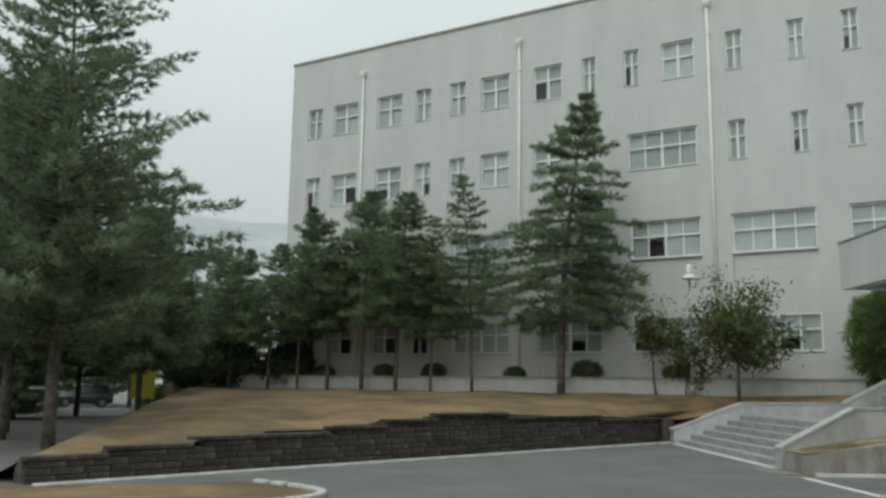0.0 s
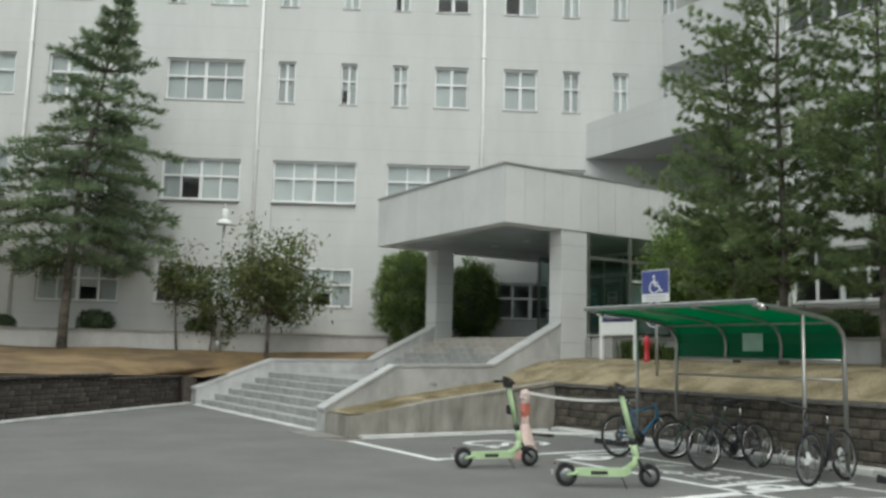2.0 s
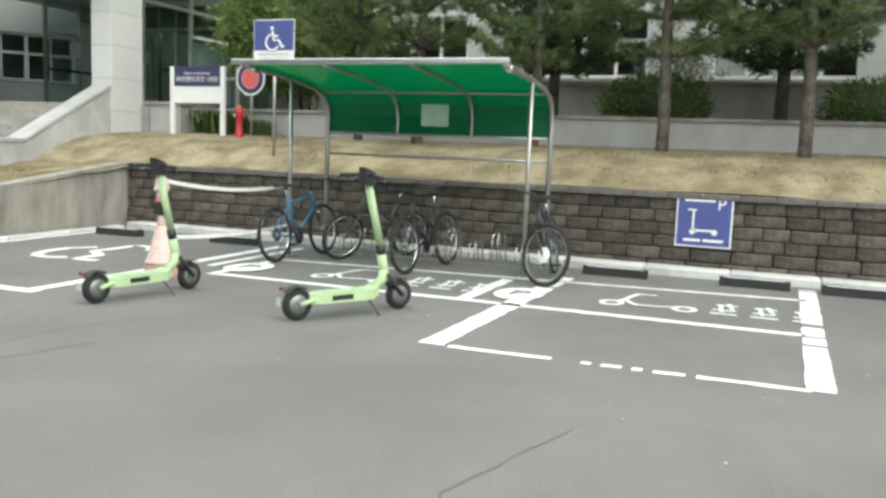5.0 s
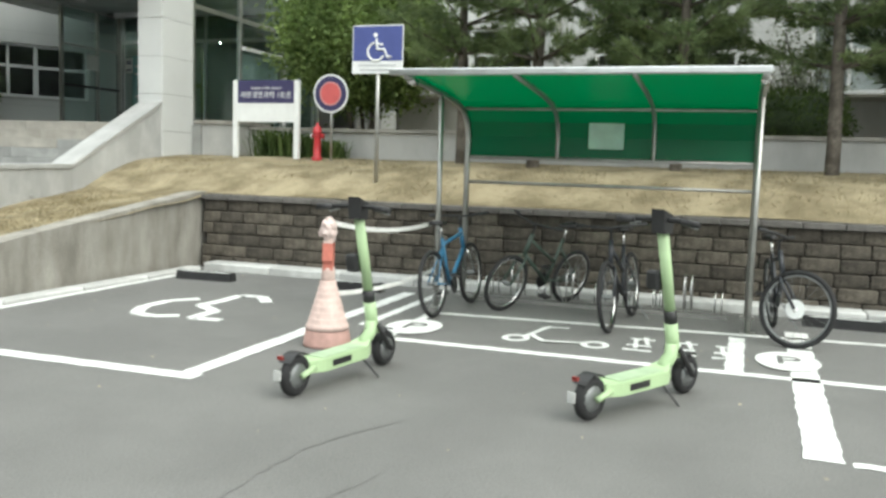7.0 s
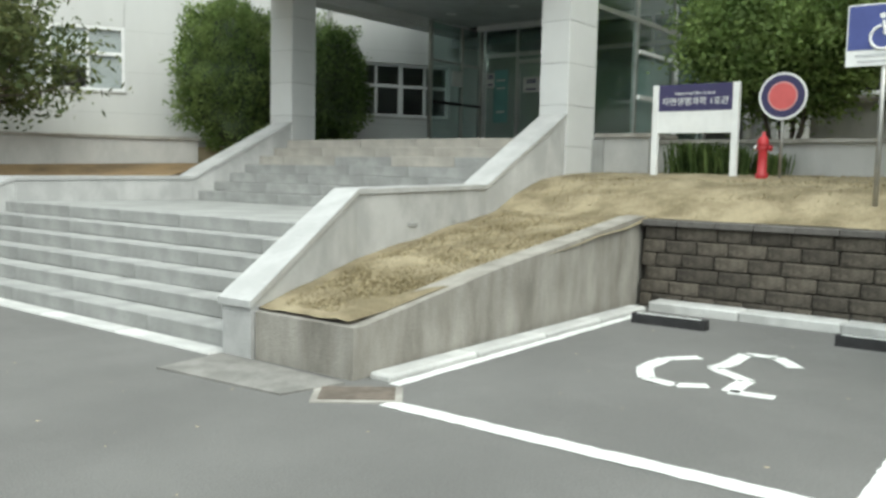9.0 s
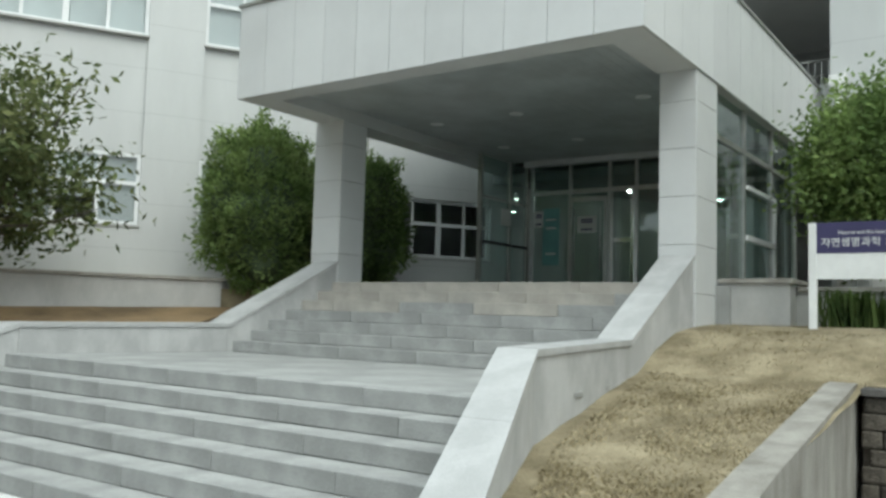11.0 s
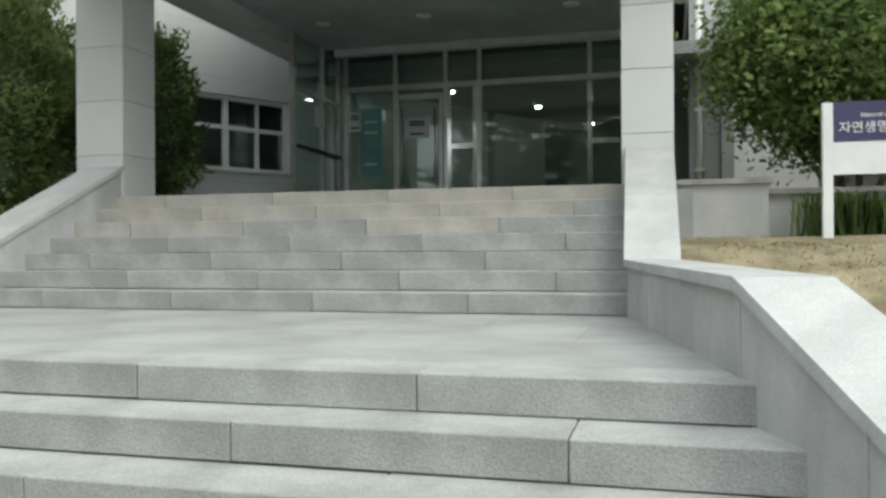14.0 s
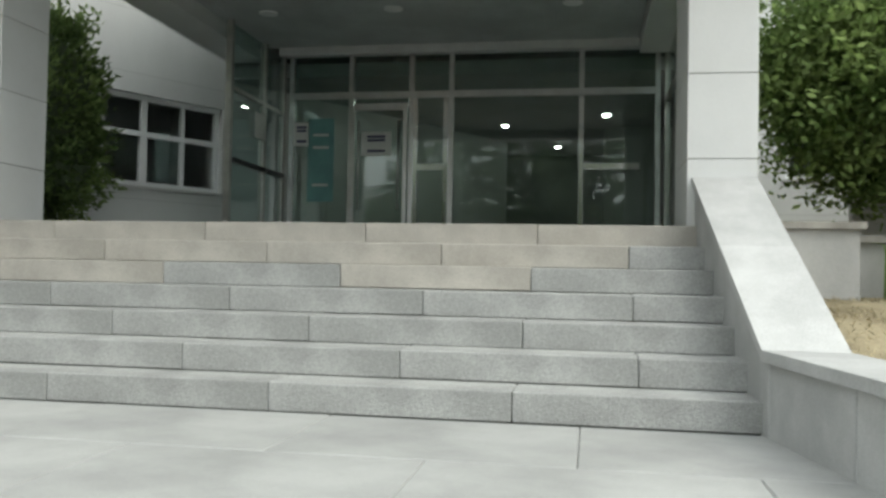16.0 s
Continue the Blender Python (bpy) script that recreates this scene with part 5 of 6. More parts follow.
# kick scooters
def kick_scooter(x0, y0, x1, y1):
    a = math.degrees(math.atan2(y1 - y0, x1 - x0))
    ob = thing("kick_scooter", pose(x0, y0, 0, 0, 0, a), "lime-green rental kick scooter standing on its side stand", "scooter", "rental kick scooters")
    B = 0.985
    R = 0.13
    for x, nm in ((0.0, "rear_wheel"), (B, "front_wheel")):
        m = Matrix.Translation((x, 0, R)) @ Matrix.Rotation(radians(90), 4, "X")
        w = part(nm, torus(bmesh.new(), m, R - 0.035, 0.035, 26, 8), RUBBER, ob, "black tyre", True)
        part("hub", lathe(bmesh.new(), [(0.03, -0.035), (0.095, -0.025), (0.098, 0.025), (0.03, 0.035)], 20, m), RIMGREY, w, "grey hub motor", True)
        part("rim_ring", torus(bmesh.new(), m @ Matrix.Translation((0, 0, 0.022)), 0.088, 0.006, 24, 6), CHROME, w, "bright ring round the hub", True)
    # deck with rounded ends
    bm = loft([[(0.10, -0.05, 0.13), (0.10, 0.05, 0.13), (0.10, 0.045, 0.20), (0.10, -0.045, 0.20)], [(0.22, -0.085, 0.125), (0.22, 0.085, 0.125), (0.22, 0.08, 0.205), (0.22, -0.08, 0.205)],
               [(0.74, -0.085, 0.125), (0.74, 0.085, 0.125), (0.74, 0.08, 0.205), (0.74, -0.08, 0.205)], [(0.83, -0.05, 0.15), (0.83, 0.05, 0.15), (0.83, 0.045, 0.24), (0.83, -0.045, 0.24)]])
    d = part("deck", bm, LIME, ob, "lime-green deck")
    part("grip_mat", cube(0.22, 0.72, -0.065, 0.065, 0.206, 0.211), LIME2, d, "ribbed green grip mat")
    part("badge", cube(0.3, 0.52, -0.0875, -0.0855, 0.145, 0.185), BLACKPL, d)
    part("neck", tube(bmesh.new(), [(0.80, 0, 0.20), (0.90, 0, 0.27), (0.925, 0, 0.36)], 0.045, 10), LIME, ob, "", True)
    part("stem", tube(bmesh.new(), [(0.94, 0, 0.26), (0.90, 0, 0.48)], 0.044, 12), LIME, ob, "lime-green stem", True)
    part("clamp", tube(bmesh.new(), [(0.902, 0, 0.475), (0.888, 0, 0.56)], 0.042, 12), BLACKPL, ob, "black folding clamp", True)
    part("upper_stem", tube(bmesh.new(), [(0.89, 0, 0.555), (0.80, 0, 1.04)], 0.036, 12), LIME, ob, "lime-green stem", True)
    part("lock_box", cube(0.80, 0.88, 0.035, 0.13, 0.68, 0.80, bevel=0.015), BLACKPL, ob, "black lock box")
    part("display", loft([[(0.74, -0.045, 1.03), (0.84, -0.045, 1.03), (0.84, 0.045, 1.03), (0.74, 0.045, 1.03)], [(0.74, -0.045, 1.17), (0.86, -0.045, 1.13), (0.86, 0.045, 1.13), (0.74, 0.045, 1.17)]]), BLACKPL, ob, "black display head")
    h = part("handlebar", tube(bmesh.new(), [(0.74, -0.27, 1.10), (0.785, -0.12, 1.11), (0.79, 0, 1.11), (0.785, 0.12, 1.11), (0.74, 0.27, 1.10)], 0.014, 8), BLACKPL, ob, "", True)
    for s in (-1, 1):
        part("grip", tube(bmesh.new(), [(0.738, s * 0.17, 1.104), (0.722, s * 0.29, 1.098)], 0.02, 10), BLACKPL, h, "", True)
        part("brake_lever", tube(bmesh.new(), [(0.79, s * 0.15, 1.09), (0.80, s * 0.24, 1.07)], 0.007, 6), RIMGREY, h)
    for s in (-1, 1):
        part("fork_leg", tube(bmesh.new(), [(0.93, s * 0.05, 0.32), (1.0, s * 0.06, 0.22), (B / 0.9, s * 0.06, R)], 0.018, 8), BLACKPL, ob, "", True)
        part("swing_arm", tube(bmesh.new(), [(0.0, s * 0.055, R), (0.14, s * 0.055, 0.16)], 0.02, 8), LIME, ob, "", True)
    for c, t0, t1, nm in ((0.0, 55, 140, "rear_mudguard"), (B / 0.9, 60, 150, "front_mudguard")):
        secs = []
        for k in range(9):
            t = radians(t0 + (t1 - t0) * k / 8)
            for_r = (0.140, 0.146)
            secs.append([(c + r * math.cos(t), y, R + r * math.sin(t)) for r, y in ((for_r[0], -0.045), (for_r[0], 0.045), (for_r[1], 0.045), (for_r[1], -0.045))])
        part(nm, loft(secs), BLACKPL, ob, "black mudguard")
    part("tail_light", cube(-0.165, -0.14, -0.018, 0.018, 0.25, 0.272), REDGLASS, ob, "red tail light")
    part("number_plate", cube(-0.19, -0.18, -0.026, 0.026, 0.13, 0.19), KERB, ob, "pale number plate")
    part("side_stand", tube(bmesh.new(), [(0.70, -0.06, 0.13), (0.74, -0.17, 0.005)], 0.008, 6), BLACKPL, ob)
    part("cable", tube(bmesh.new(), [(0.84, 0.03, 1.06), (0.93, 0.05, 0.85), (0.96, 0.05, 0.5), (0.98, 0.04, 0.3)], 0.007, 6), BLACKPL, ob)
    # the stem rakes back and the deck is short
    for c in ob.children_recursive:
        if c.name.split(".")[0] in ("rear_wheel", "front_wheel", "hub", "rim_ring"):
            continue
        for v in c.data.vertices:
            v.co.x = v.co.x * 0.9 - 0.10 * max(0, v.co.z - 0.3)
            v.co.z *= 1.0 + 0.03 * min(1, max(0, v.co.z - 0.3))
    ob.scale = (1.05, 1.05, 1.05)
    return ob


kick_scooter(6.83, 13.11, 7.88, 12.93)
kick_scooter(7.12, 11.28, 8.08, 10.76)


# bicycles
def bicycle(m, paint, label, basket=False, wheel=0.335, straight=True, hubdisc=False, light=None, steer=0.0):
    ob = thing("bicycle", m, label, "bicycle", "bicycles in the shelter")
    R, B = wheel, 1.06
    turn = Matrix.Rotation(radians(90), 4, "X")
    for x, nm in ((0, "rear_wheel"), (B, "front_wheel")):
        wm = Matrix.Translation((x, 0, R)) @ turn
        w = part(nm, torus(bmesh.new(), wm, R - 0.022, 0.022, 36, 8), RUBBER, ob, "black tyre", True)
        part("rim", torus(bmesh.new(), wm, R - 0.05, 0.010, 36, 6), RIMGREY if hubdisc else CHROME, w, "bright rim", True)
        bm = bmesh.new()
        for k in range(20):
            t = 2 * math.pi * k / 20
            tube(bm, [wm @ Vector((0.02 * math.cos(t + 0.5), 0.02 * math.sin(t + 0.5), 0.02 * (-1) ** k)), wm @ Vector(((R - 0.055) * math.cos(t), (R - 0.055) * math.sin(t), 0))], 0.0013, 3)
        part("spokes", bm, RIMGREY, w, "thin steel spokes")
        part("hub", lathe(bmesh.new(), [(0.018, -0.05), (0.026, -0.03), (0.026, 0.03), (0.018, 0.05)], 12, wm), light if (hubdisc and light and x) else RIMGREY, w)
        if x == 0 or hubdisc:
            part("disc", lathe(bmesh.new(), [(0.085, 0.03), (0.085, 0.034)], 24, wm), light or RIMGREY, w, "sprocket disc")
    bb, seat, head0, head1 = (0.43, 0, 0.28), (0.30, 0, 0.76), (0.84, 0, 0.78), (0.88, 0, 0.62)
    for nm, p, q, r in (("down_tube", bb, head1, 0.022), ("top_tube", (0.31, 0, 0.70) if straight else (0.36, 0, 0.5), head0, 0.018), ("seat_tube", bb, seat, 0.018), ("head_tube", head1, (0.825, 0, 0.84), 0.024)):
        part(nm, tube(bmesh.new(), [p, q], r, 10), paint, ob, "", True)
    for s in (-1, 1):
        part("chain_stay", tube(bmesh.new(), [bb, (0, s * 0.055, R)], 0.01, 6), paint, ob, "", True)
        part("seat_stay", tube(bmesh.new(), [(0.315, 0, 0.68), (0, s * 0.055, R)], 0.008, 6), paint, ob, "", True)
        part("fork_blade", tube(bmesh.new(), [(0.885, s * 0.03, 0.60), (0.92, s * 0.055, 0.55), (B, s * 0.055, R)], 0.014, 8), paint if hubdisc else light or paint, ob, "", True)
        c = part("crank", tube(bmesh.new(), [(0.43, s * 0.06, 0.28), (0.43 + s * 0.12, s * 0.08, 0.28 - s * 0.11)], 0.01, 6), RIMGREY, ob, "", True)
        part("pedal", cube(0.43 + s * 0.12 - 0.045, 0.43 + s * 0.12 + 0.045, s * 0.08 if s > 0 else -0.17, 0.17 if s > 0 else -0.08, 0.28 - s * 0.11 - 0.012, 0.28 - s * 0.11 + 0.012), BLACKPL, c)
    part("chainring", lathe(bmesh.new(), [(0.09, -0.003), (0.09, 0.003)], 24, Matrix.Translation((0.43, -0.055, 0.28)) @ turn), BLACKPL, ob)
    part("seat_post", tube(bmesh.new(), [seat, (0.275, 0, 0.90)], 0.013, 8), CHROME, ob, "", True)
    part("saddle", loft([[(0.13, -0.075, 0.905), (0.13, 0.075, 0.905), (0.13, 0.06, 0.945), (0.13, -0.06, 0.945)], [(0.24, -0.07, 0.90), (0.24, 0.07, 0.90), (0.24, 0.05, 0.94), (0.24, -0.05, 0.94)],
                         [(0.41, -0.02, 0.905), (0.41, 0.02, 0.905), (0.41, 0.013, 0.93), (0.41, -0.013, 0.93)]]), BLACKPL, ob, "black saddle", True)
    part("stem", tube(bmesh.new(), [(0.825, 0, 0.83), (0.815, 0, 0.92), (0.87, 0, 0.96)], 0.014, 8), BLACKPL, ob, "", True)
    hb = part("handlebar", tube(bmesh.new(), [(0.80, -0.31, 0.985), (0.86, -0.16, 0.975), (0.875, 0, 0.96), (0.86, 0.16, 0.975), (0.80, 0.31, 0.985)], 0.012, 8), BLACKPL, ob, "", True)
    for s in (-1, 1):
        part("grip", tube(bmesh.new(), [(0.815, s * 0.25, 0.983), (0.78, s * 0.335, 0.99)], 0.018, 8), BLACKPL, hb, "", True)
    part("side_stand", tube(bmesh.new(), [(0.30, 0.05, 0.29), (0.22, 0.2, 0.0)], 0.008, 6), RIMGREY, ob)
    if basket:
        bm = bmesh.new()
        for k in range(7):
            z = 0.72 + 0.035 * k
            g = 0.10 + 0.008 * k
            tube(bm, [(1.0 - g, -g - 0.05, z), (1.0 + g, -g - 0.05, z), (1.0 + g, g + 0.05, z), (1.0 - g, g + 0.05, z)], 0.004, 4, closed=True)
        for k in range(8):
            y = -0.14 + 0.04 * k
            tube(bm, [(1.10, y, 0.72), (1.15, y, 0.93)], 0.003, 4), tube(bm, [(0.9, y, 0.72), (0.85, y, 0.93)], 0.003, 4)
        part("basket", bm, BLACKPL, ob, "black wire basket")
    if steer:
        # turn wheel, fork and bar about the head tube
        c = Matrix.Translation((0.90, 0, 0.6))
        m = c @ Matrix.Rotation(radians(steer), 4, Vector((-0.25, 0, 0.97))) @ c.inverted()
        for p in ob.children:
            if p.name.split(".")[0] in ("front_wheel", "fork_blade", "handlebar", "stem"):
                p.matrix_local = m
    return ob


bicycle(pose(9.9, 13.27, 0, -5, 0, -3), BLUEPAINT, "blue mountain bike with silver trim leaning by the shelter post", light=CHROME)
bicycle(pose(11.55, 12.3, 0, -14, 0, 152), OLIVE, "dark green step-through bicycle tilted in the rack", straight=False, wheel=0.31)
bicycle(pose(11.0, 11.48, 0, 5, 0, 175), NAVYBIKE, "black city bicycle standing in the rack", straight=False)
bicycle(pose(11.05, 10.12, 0, 7, 0, 186), NAVYBIKE, "black bicycle with white fork and hub outside the shelter", hubdisc=True, light=SIGNWHITE, wheel=0.345, steer=58)

# cycle racks: pairs of bent tubes on a floor rail
rack = thing("cycle_rack", pose(11.45, 11.9, 0), "galvanised floor cycle rack with bent wheel loops", "cycle rack")
for x in (-0.22, 0.22):
    part("floor_rail", cube(x - 0.02, x + 0.02, -1.35, 1.45, 0.0, 0.03), GREYTUBE, rack)
for k in range(9):
    y, hgt = -1.25 + 0.31 * k, 0.42 if k % 2 else 0.27
    bm = bmesh.new()
    for s in (-0.035, 0.035):
        tube(bm, [(-0.2, y + s, 0.02), (-0.17, y + s, hgt * 0.8), (-0.08, y + s, hgt), (0.05, y + s, hgt), (0.14, y + s, hgt * 0.8), (0.2, y + s, 0.02)], 0.009, 6)
    part("wheel_loop", bm, CHROME, rack, "bent steel wheel loop", True)

# cycle shelter: arched tube ribs under green sheets
shelter = thing("cycle_shelter", pose(0, 0, 0), "steel cycle shelter with a curved translucent green roof", "shelter")
RIBS = (13.48, 12.44, 11.4, 10.36)


def arch(f):
    """The roof's section: up the back, over, and out to the front edge."""
    pts = [(11.48, 1.62), (11.50, 1.84), (11.46, 2.0), (11.34, 2.12), (11.1, 2.20), (10.6, 2.26), (10.05, 2.30), (9.52, 2.335)]
    t = f * (len(pts) - 1)
    i = min(len(pts) - 2, int(t))
    return pts[i][0] + (pts[i + 1][0] - pts[i][0]) * (t - i), pts[i][1] + (pts[i + 1][1] - pts[i][1]) * (t - i)


for i, y in enumerate(RIBS):
    line = [(arch(k / 14)[0] - 0.03, y, arch(k / 14)[1] - 0.03) for k in range(15)]
    if i in (0, 3):
        part("back_post", tube(bmesh.new(), [(11.45, y, 0.0), (11.45, y, 1.58)] + line, 0.032, 10), GREYTUBE, shelter, "bent steel post", True)
        part("front_post", tube(bmesh.new(), [(10.52, y, 0.0), (10.52, y, 2.23)], 0.026, 10), GREYTUBE, shelter, "straight steel post", True)
        for x in (11.45, 10.52):
            part("base_plate", cube(x - 0.07, x + 0.07, y - 0.07, y + 0.07, 0.0, 0.012), GREYTUBE, shelter)
        part("end_cap", tube(bmesh.new(), [(9.75, y, 2.27), (9.62, y, 2.28)], 0.04, 10), CHROME, shelter, "bright tube end", True)
    else:
        part("rib", tube(bmesh.new(), line, 0.022, 8), GREYTUBE, shelter, "bent steel rib", True)
for z, x in ((1.32, 11.45), (1.60, 11.45)):
    part("back_rail", tube(bmesh.new(), [(x, RIBS[0], z), (x, RIBS[-1], z)], 0.018, 8), GREYTUBE, shelter, "", True)
part("purlin", tube(bmesh.new(), [(11.2, RIBS[0], 2.13), (11.2, RIBS[-1], 2.13)], 0.018, 8), GREYTUBE, shelter, "", True)
for a, b in zip(RIBS, RIBS[1:]):
    secs = []
    a2, b2 = a + (0.12 if a == RIBS[0] else 0), b
    for k in range(22):
        x, z = arch(k / 21)
        aa = a2 if k > 13 else a
        secs.append([(x, aa - 0.005, z), (x, b2 + 0.005, z), (x, b2 + 0.005, z + 0.006), (x, aa - 0.005, z + 0.006)])
    part("roof_sheet", loft(secs), GREENROOF, shelter, "translucent green plastic sheet")
part("front_gutter", cube(9.47, 9.54, RIBS[-1] - 0.05, RIBS[0] + 0.16, 2.31, 2.37, bevel=0.01), STEEL, shelter, "pale aluminium edge strip")
part("notice", cube(11.455, 11.465, 11.72, 12.1, 1.72, 2.0), mat("pale_notice", (0.45, 0.62, 0.52), 0.6), shelter, "pale notice sheet")

# traffic cone with a post head, and ribbon to the shelter
cone = thing("traffic_cone", pose(8.3, 13.63, 0, 0, 0, 20) @ Matrix.Diagonal((0.9, 0.9, 1.0, 1.0)), "faded red and pink ribbed traffic cone with a bagged head", "cone")
part("base", lathe(bmesh.new(), [(0.215, 0.0), (0.218, 0.03), (0.208, 0.036), (0.214, 0.062), (0.202, 0.068), (0.208, 0.095), (0.196, 0.10), (0.2, 0.128), (0.186, 0.135)], 32), mat("cone_base", (0.44, 0.27, 0.235), 0.7, 0.12, 8, 0.1, 40, 0.05), cone, "dull red ribbed base", True)
prof = []
for k in range(8):
    f = k / 8
    r = 0.198 - 0.135 * f ** 0.9
    z = 0.137 + 0.40 * f
    prof += [(r, z), (r * 0.985, z + 0.036), (r * 0.93, z + 0.046)]
part("body", lathe(bmesh.new(), prof, 32), CONEPINK, cone, "stacked ribbed pinkish body", True)
part("neck", lathe(bmesh.new(), [(0.066, 0.53), (0.060, 0.56), (0.064, 0.575), (0.058, 0.60), (0.062, 0.615), (0.056, 0.645)], 18), CONEPINK, cone, "", True)
part("head", loft([[(-w, -0.045, z), (w, -0.045, z), (w, 0.045, z), (-w, 0.045, z)] for w, z in ((0.055, 0.62), (0.058, 0.69), (0.088, 0.70), (0.083, 0.80), (0.078, 0.84))]), CONERED, cone, "red plastic post head")
part("cap", loft([[(-w, -w * 0.55, z), (w, -w * 0.5, z), (w * 0.94, w * 0.55, z), (-w, w * 0.5, z)] for w, z in ((0.078, 0.842), (0.07, 0.92), (0.066, 1.0), (0.05, 1.04), (0.03, 1.05))]), CONEPINK, cone, "pale pink cap")
bm = bmesh.new()
bmesh.ops.create_icosphere(bm, subdivisions=3, radius=1)
for v in bm.verts:
    c = 1 + 0.35 * noise.noise(v.co * 2.3) + 0.18 * noise.noise(v.co * 6)
    v.co = Vector((v.co.x * 0.09 * c - 0.02, v.co.y * 0.075 * c, 0.95 + v.co.z * 0.10 * c))
part("bag", bm, mat("pale_plastic_bag", (0.62, 0.5, 0.47), 0.45, 0.15, 9, 0.1, 30, 0.2), cone, "crumpled pale plastic bag over the head")
for sag, z0, z1 in ((0.07, 1.0, 0.90), (0.05, 0.42, 0.40)):
    pts = [Vector((8.34, 13.6, z0)).lerp(Vector((10.5, 13.5, z1)), k / 16) + Vector((0, 0, -sag * 4 * (k / 16) * (1 - k / 16))) for k in range(17)]
    tagged(bm_object("barrier_tape", loft([[p + Vector((0, -0.002, -0.02)), p + Vector((0, 0.002, -0.02)), p + Vector((0, 0.002, 0.02)), p + Vector((0, -0.002, 0.02))] for p in pts]), TAPE), "white ribbon strung from the cone to the shelter", "ribbon")


# signs
def bars(name, m, rows, material, parent, h=0.014):
    """Writing too small to read: rows of (x, y, length)."""
    for x, y, ln in rows:
        part(name, cube(x - ln / 2, x + ln / 2, y - h, y + h, 0.0, 0.002, m=m), material, parent)


ob = thing("parking_sign", pose(12.085, 8.535, 0.345), "blue scooter parking sign with white border on the block wall", "sign")
part("plate", cube(-0.008, 0.008, -0.335, 0.335, 0, 0.655, bevel=0.003), SIGNWHITE, ob, "white-edged plate")
part("field", cube(-0.012, -0.0085, -0.315, 0.315, 0.02, 0.635), SIGNBLUE, ob, "blue field")
sm = Matrix.Translation((-0.014, 0, 0.33)) @ FACE
lettering("letter", "P", 0.2, sm @ Matrix.Translation((0.2, 0.2, 0)), SIGNWHITE, ob, "white letter P")
bm = bmesh.new()
box(bm, -0.14, -0.115, -0.12, 0.13, 0, 0.003, m=sm)
box(bm, -0.2, -0.09, 0.12, 0.14, 0, 0.003, m=sm)
box(bm, -0.14, 0.12, -0.135, -0.11, 0, 0.003, m=sm)
for x in (-0.13, 0.13):
    lathe(bm, [(0.035, 0), (0.035, 0.003)], 16, sm @ Matrix.Translation((x, -0.14, 0)))
part("pictogram", bm, SIGNWHITE, ob, "white scooter pictogram")
bars("line", sm, [(-0.06, 0.245, 0.36)], SIGNWHITE, ob, 0.013)
bars("line", sm, [(-0.13, -0.245, 0.2), (0.12, -0.245, 0.24)], SIGNWHITE, ob, 0.017)

ob = thing("disabled_parking_sign", pose(12.75, 15.2, 1.03), "blue wheelchair parking sign on a grey steel post", "sign")
part("post", tube(bmesh.new(), [(0.03, 0, -0.1), (0.03, 0, 2.25)], 0.028, 10), GREYTUBE, ob, "", True)
sm = Matrix.Translation((-0.012, 0.0, 1.98)) @ FACE
part("plate", cube(-0.008, 0.0, -0.37, 0.37, 1.66, 2.30, bevel=0.002), SIGNWHITE, ob, "white plate")
part("field", cube(-0.012, -0.0085, -0.355, 0.355, 1.83, 2.285), SIGNBLUE, ob, "blue field")
bm = bmesh.new()
pts = [(0.12 * math.cos(radians(a)) - 0.02, 0.12 * math.sin(radians(a)) - 0.03, 0.002) for a in range(100, 351, 18)]
tube(bm, [sm @ Vector(p) for p in pts], 0.016, 6)
for p, q in (((-0.02, 0.14, 0.002), (0.0, 0.0, 0.002)), ((0.0, 0.0, 0.002), (0.1, 0.0, 0.002)), ((0.1, 0.0, 0.002), (0.15, -0.11, 0.002)), ((0.15, -0.11, 0.002), (0.2, -0.09, 0.002)), ((-0.01, 0.07, 0.002), (0.08, 0.06, 0.002))):
    tube(bm, [sm @ Vector(p), sm @ Vector(q)], 0.016, 6)
lathe(bm, [(0.03, 0), (0.03, 0.004)], 14, sm @ Matrix.Translation((-0.03, 0.19, 0)))
part("pictogram", bm, SIGNWHITE, ob, "white wheelchair pictogram")
bars("line", sm, [(0, -0.21, 0.55), (0, -0.27, 0.5)], mat("faded_print", (0.5, 0.51, 0.52), 0.6, 0.05, 4, 0.03, 40, 0), ob, 0.010)

board = thing("building_sign", pose(14.2, 17.77, 1.40), "white sign stand with a navy name panel on the lawn", "sign")
for y in (-0.56, 0.56):
    part("post", cube(-0.035, 0.035, y - 0.045, y + 0.045, -0.1, 1.36, bevel=0.006), SIGNWHITE, board, "white post")
part("panel", cube(-0.02, 0.02, -0.515, 0.515, 0.70, 1.36), SIGNWHITE, board, "white panel")
part("name_panel", cube(-0.026, -0.0205, -0.515, 0.515, 1.0, 1.36), SIGNNAVY, board, "navy name panel")
sm = Matrix.Translation((-0.029, 0, 1.15)) @ FACE
lettering("title", "자연생명과학 1호관", 0.115, sm @ Matrix.Translation((0.0, -0.03, 0)), SIGNWHITE, board, "white building name")
lettering("subtitle", "Natural and Bio Science", 0.058, sm @ Matrix.Translation((0.0, 0.085, 0)), SIGNWHITE, board, "small white line")

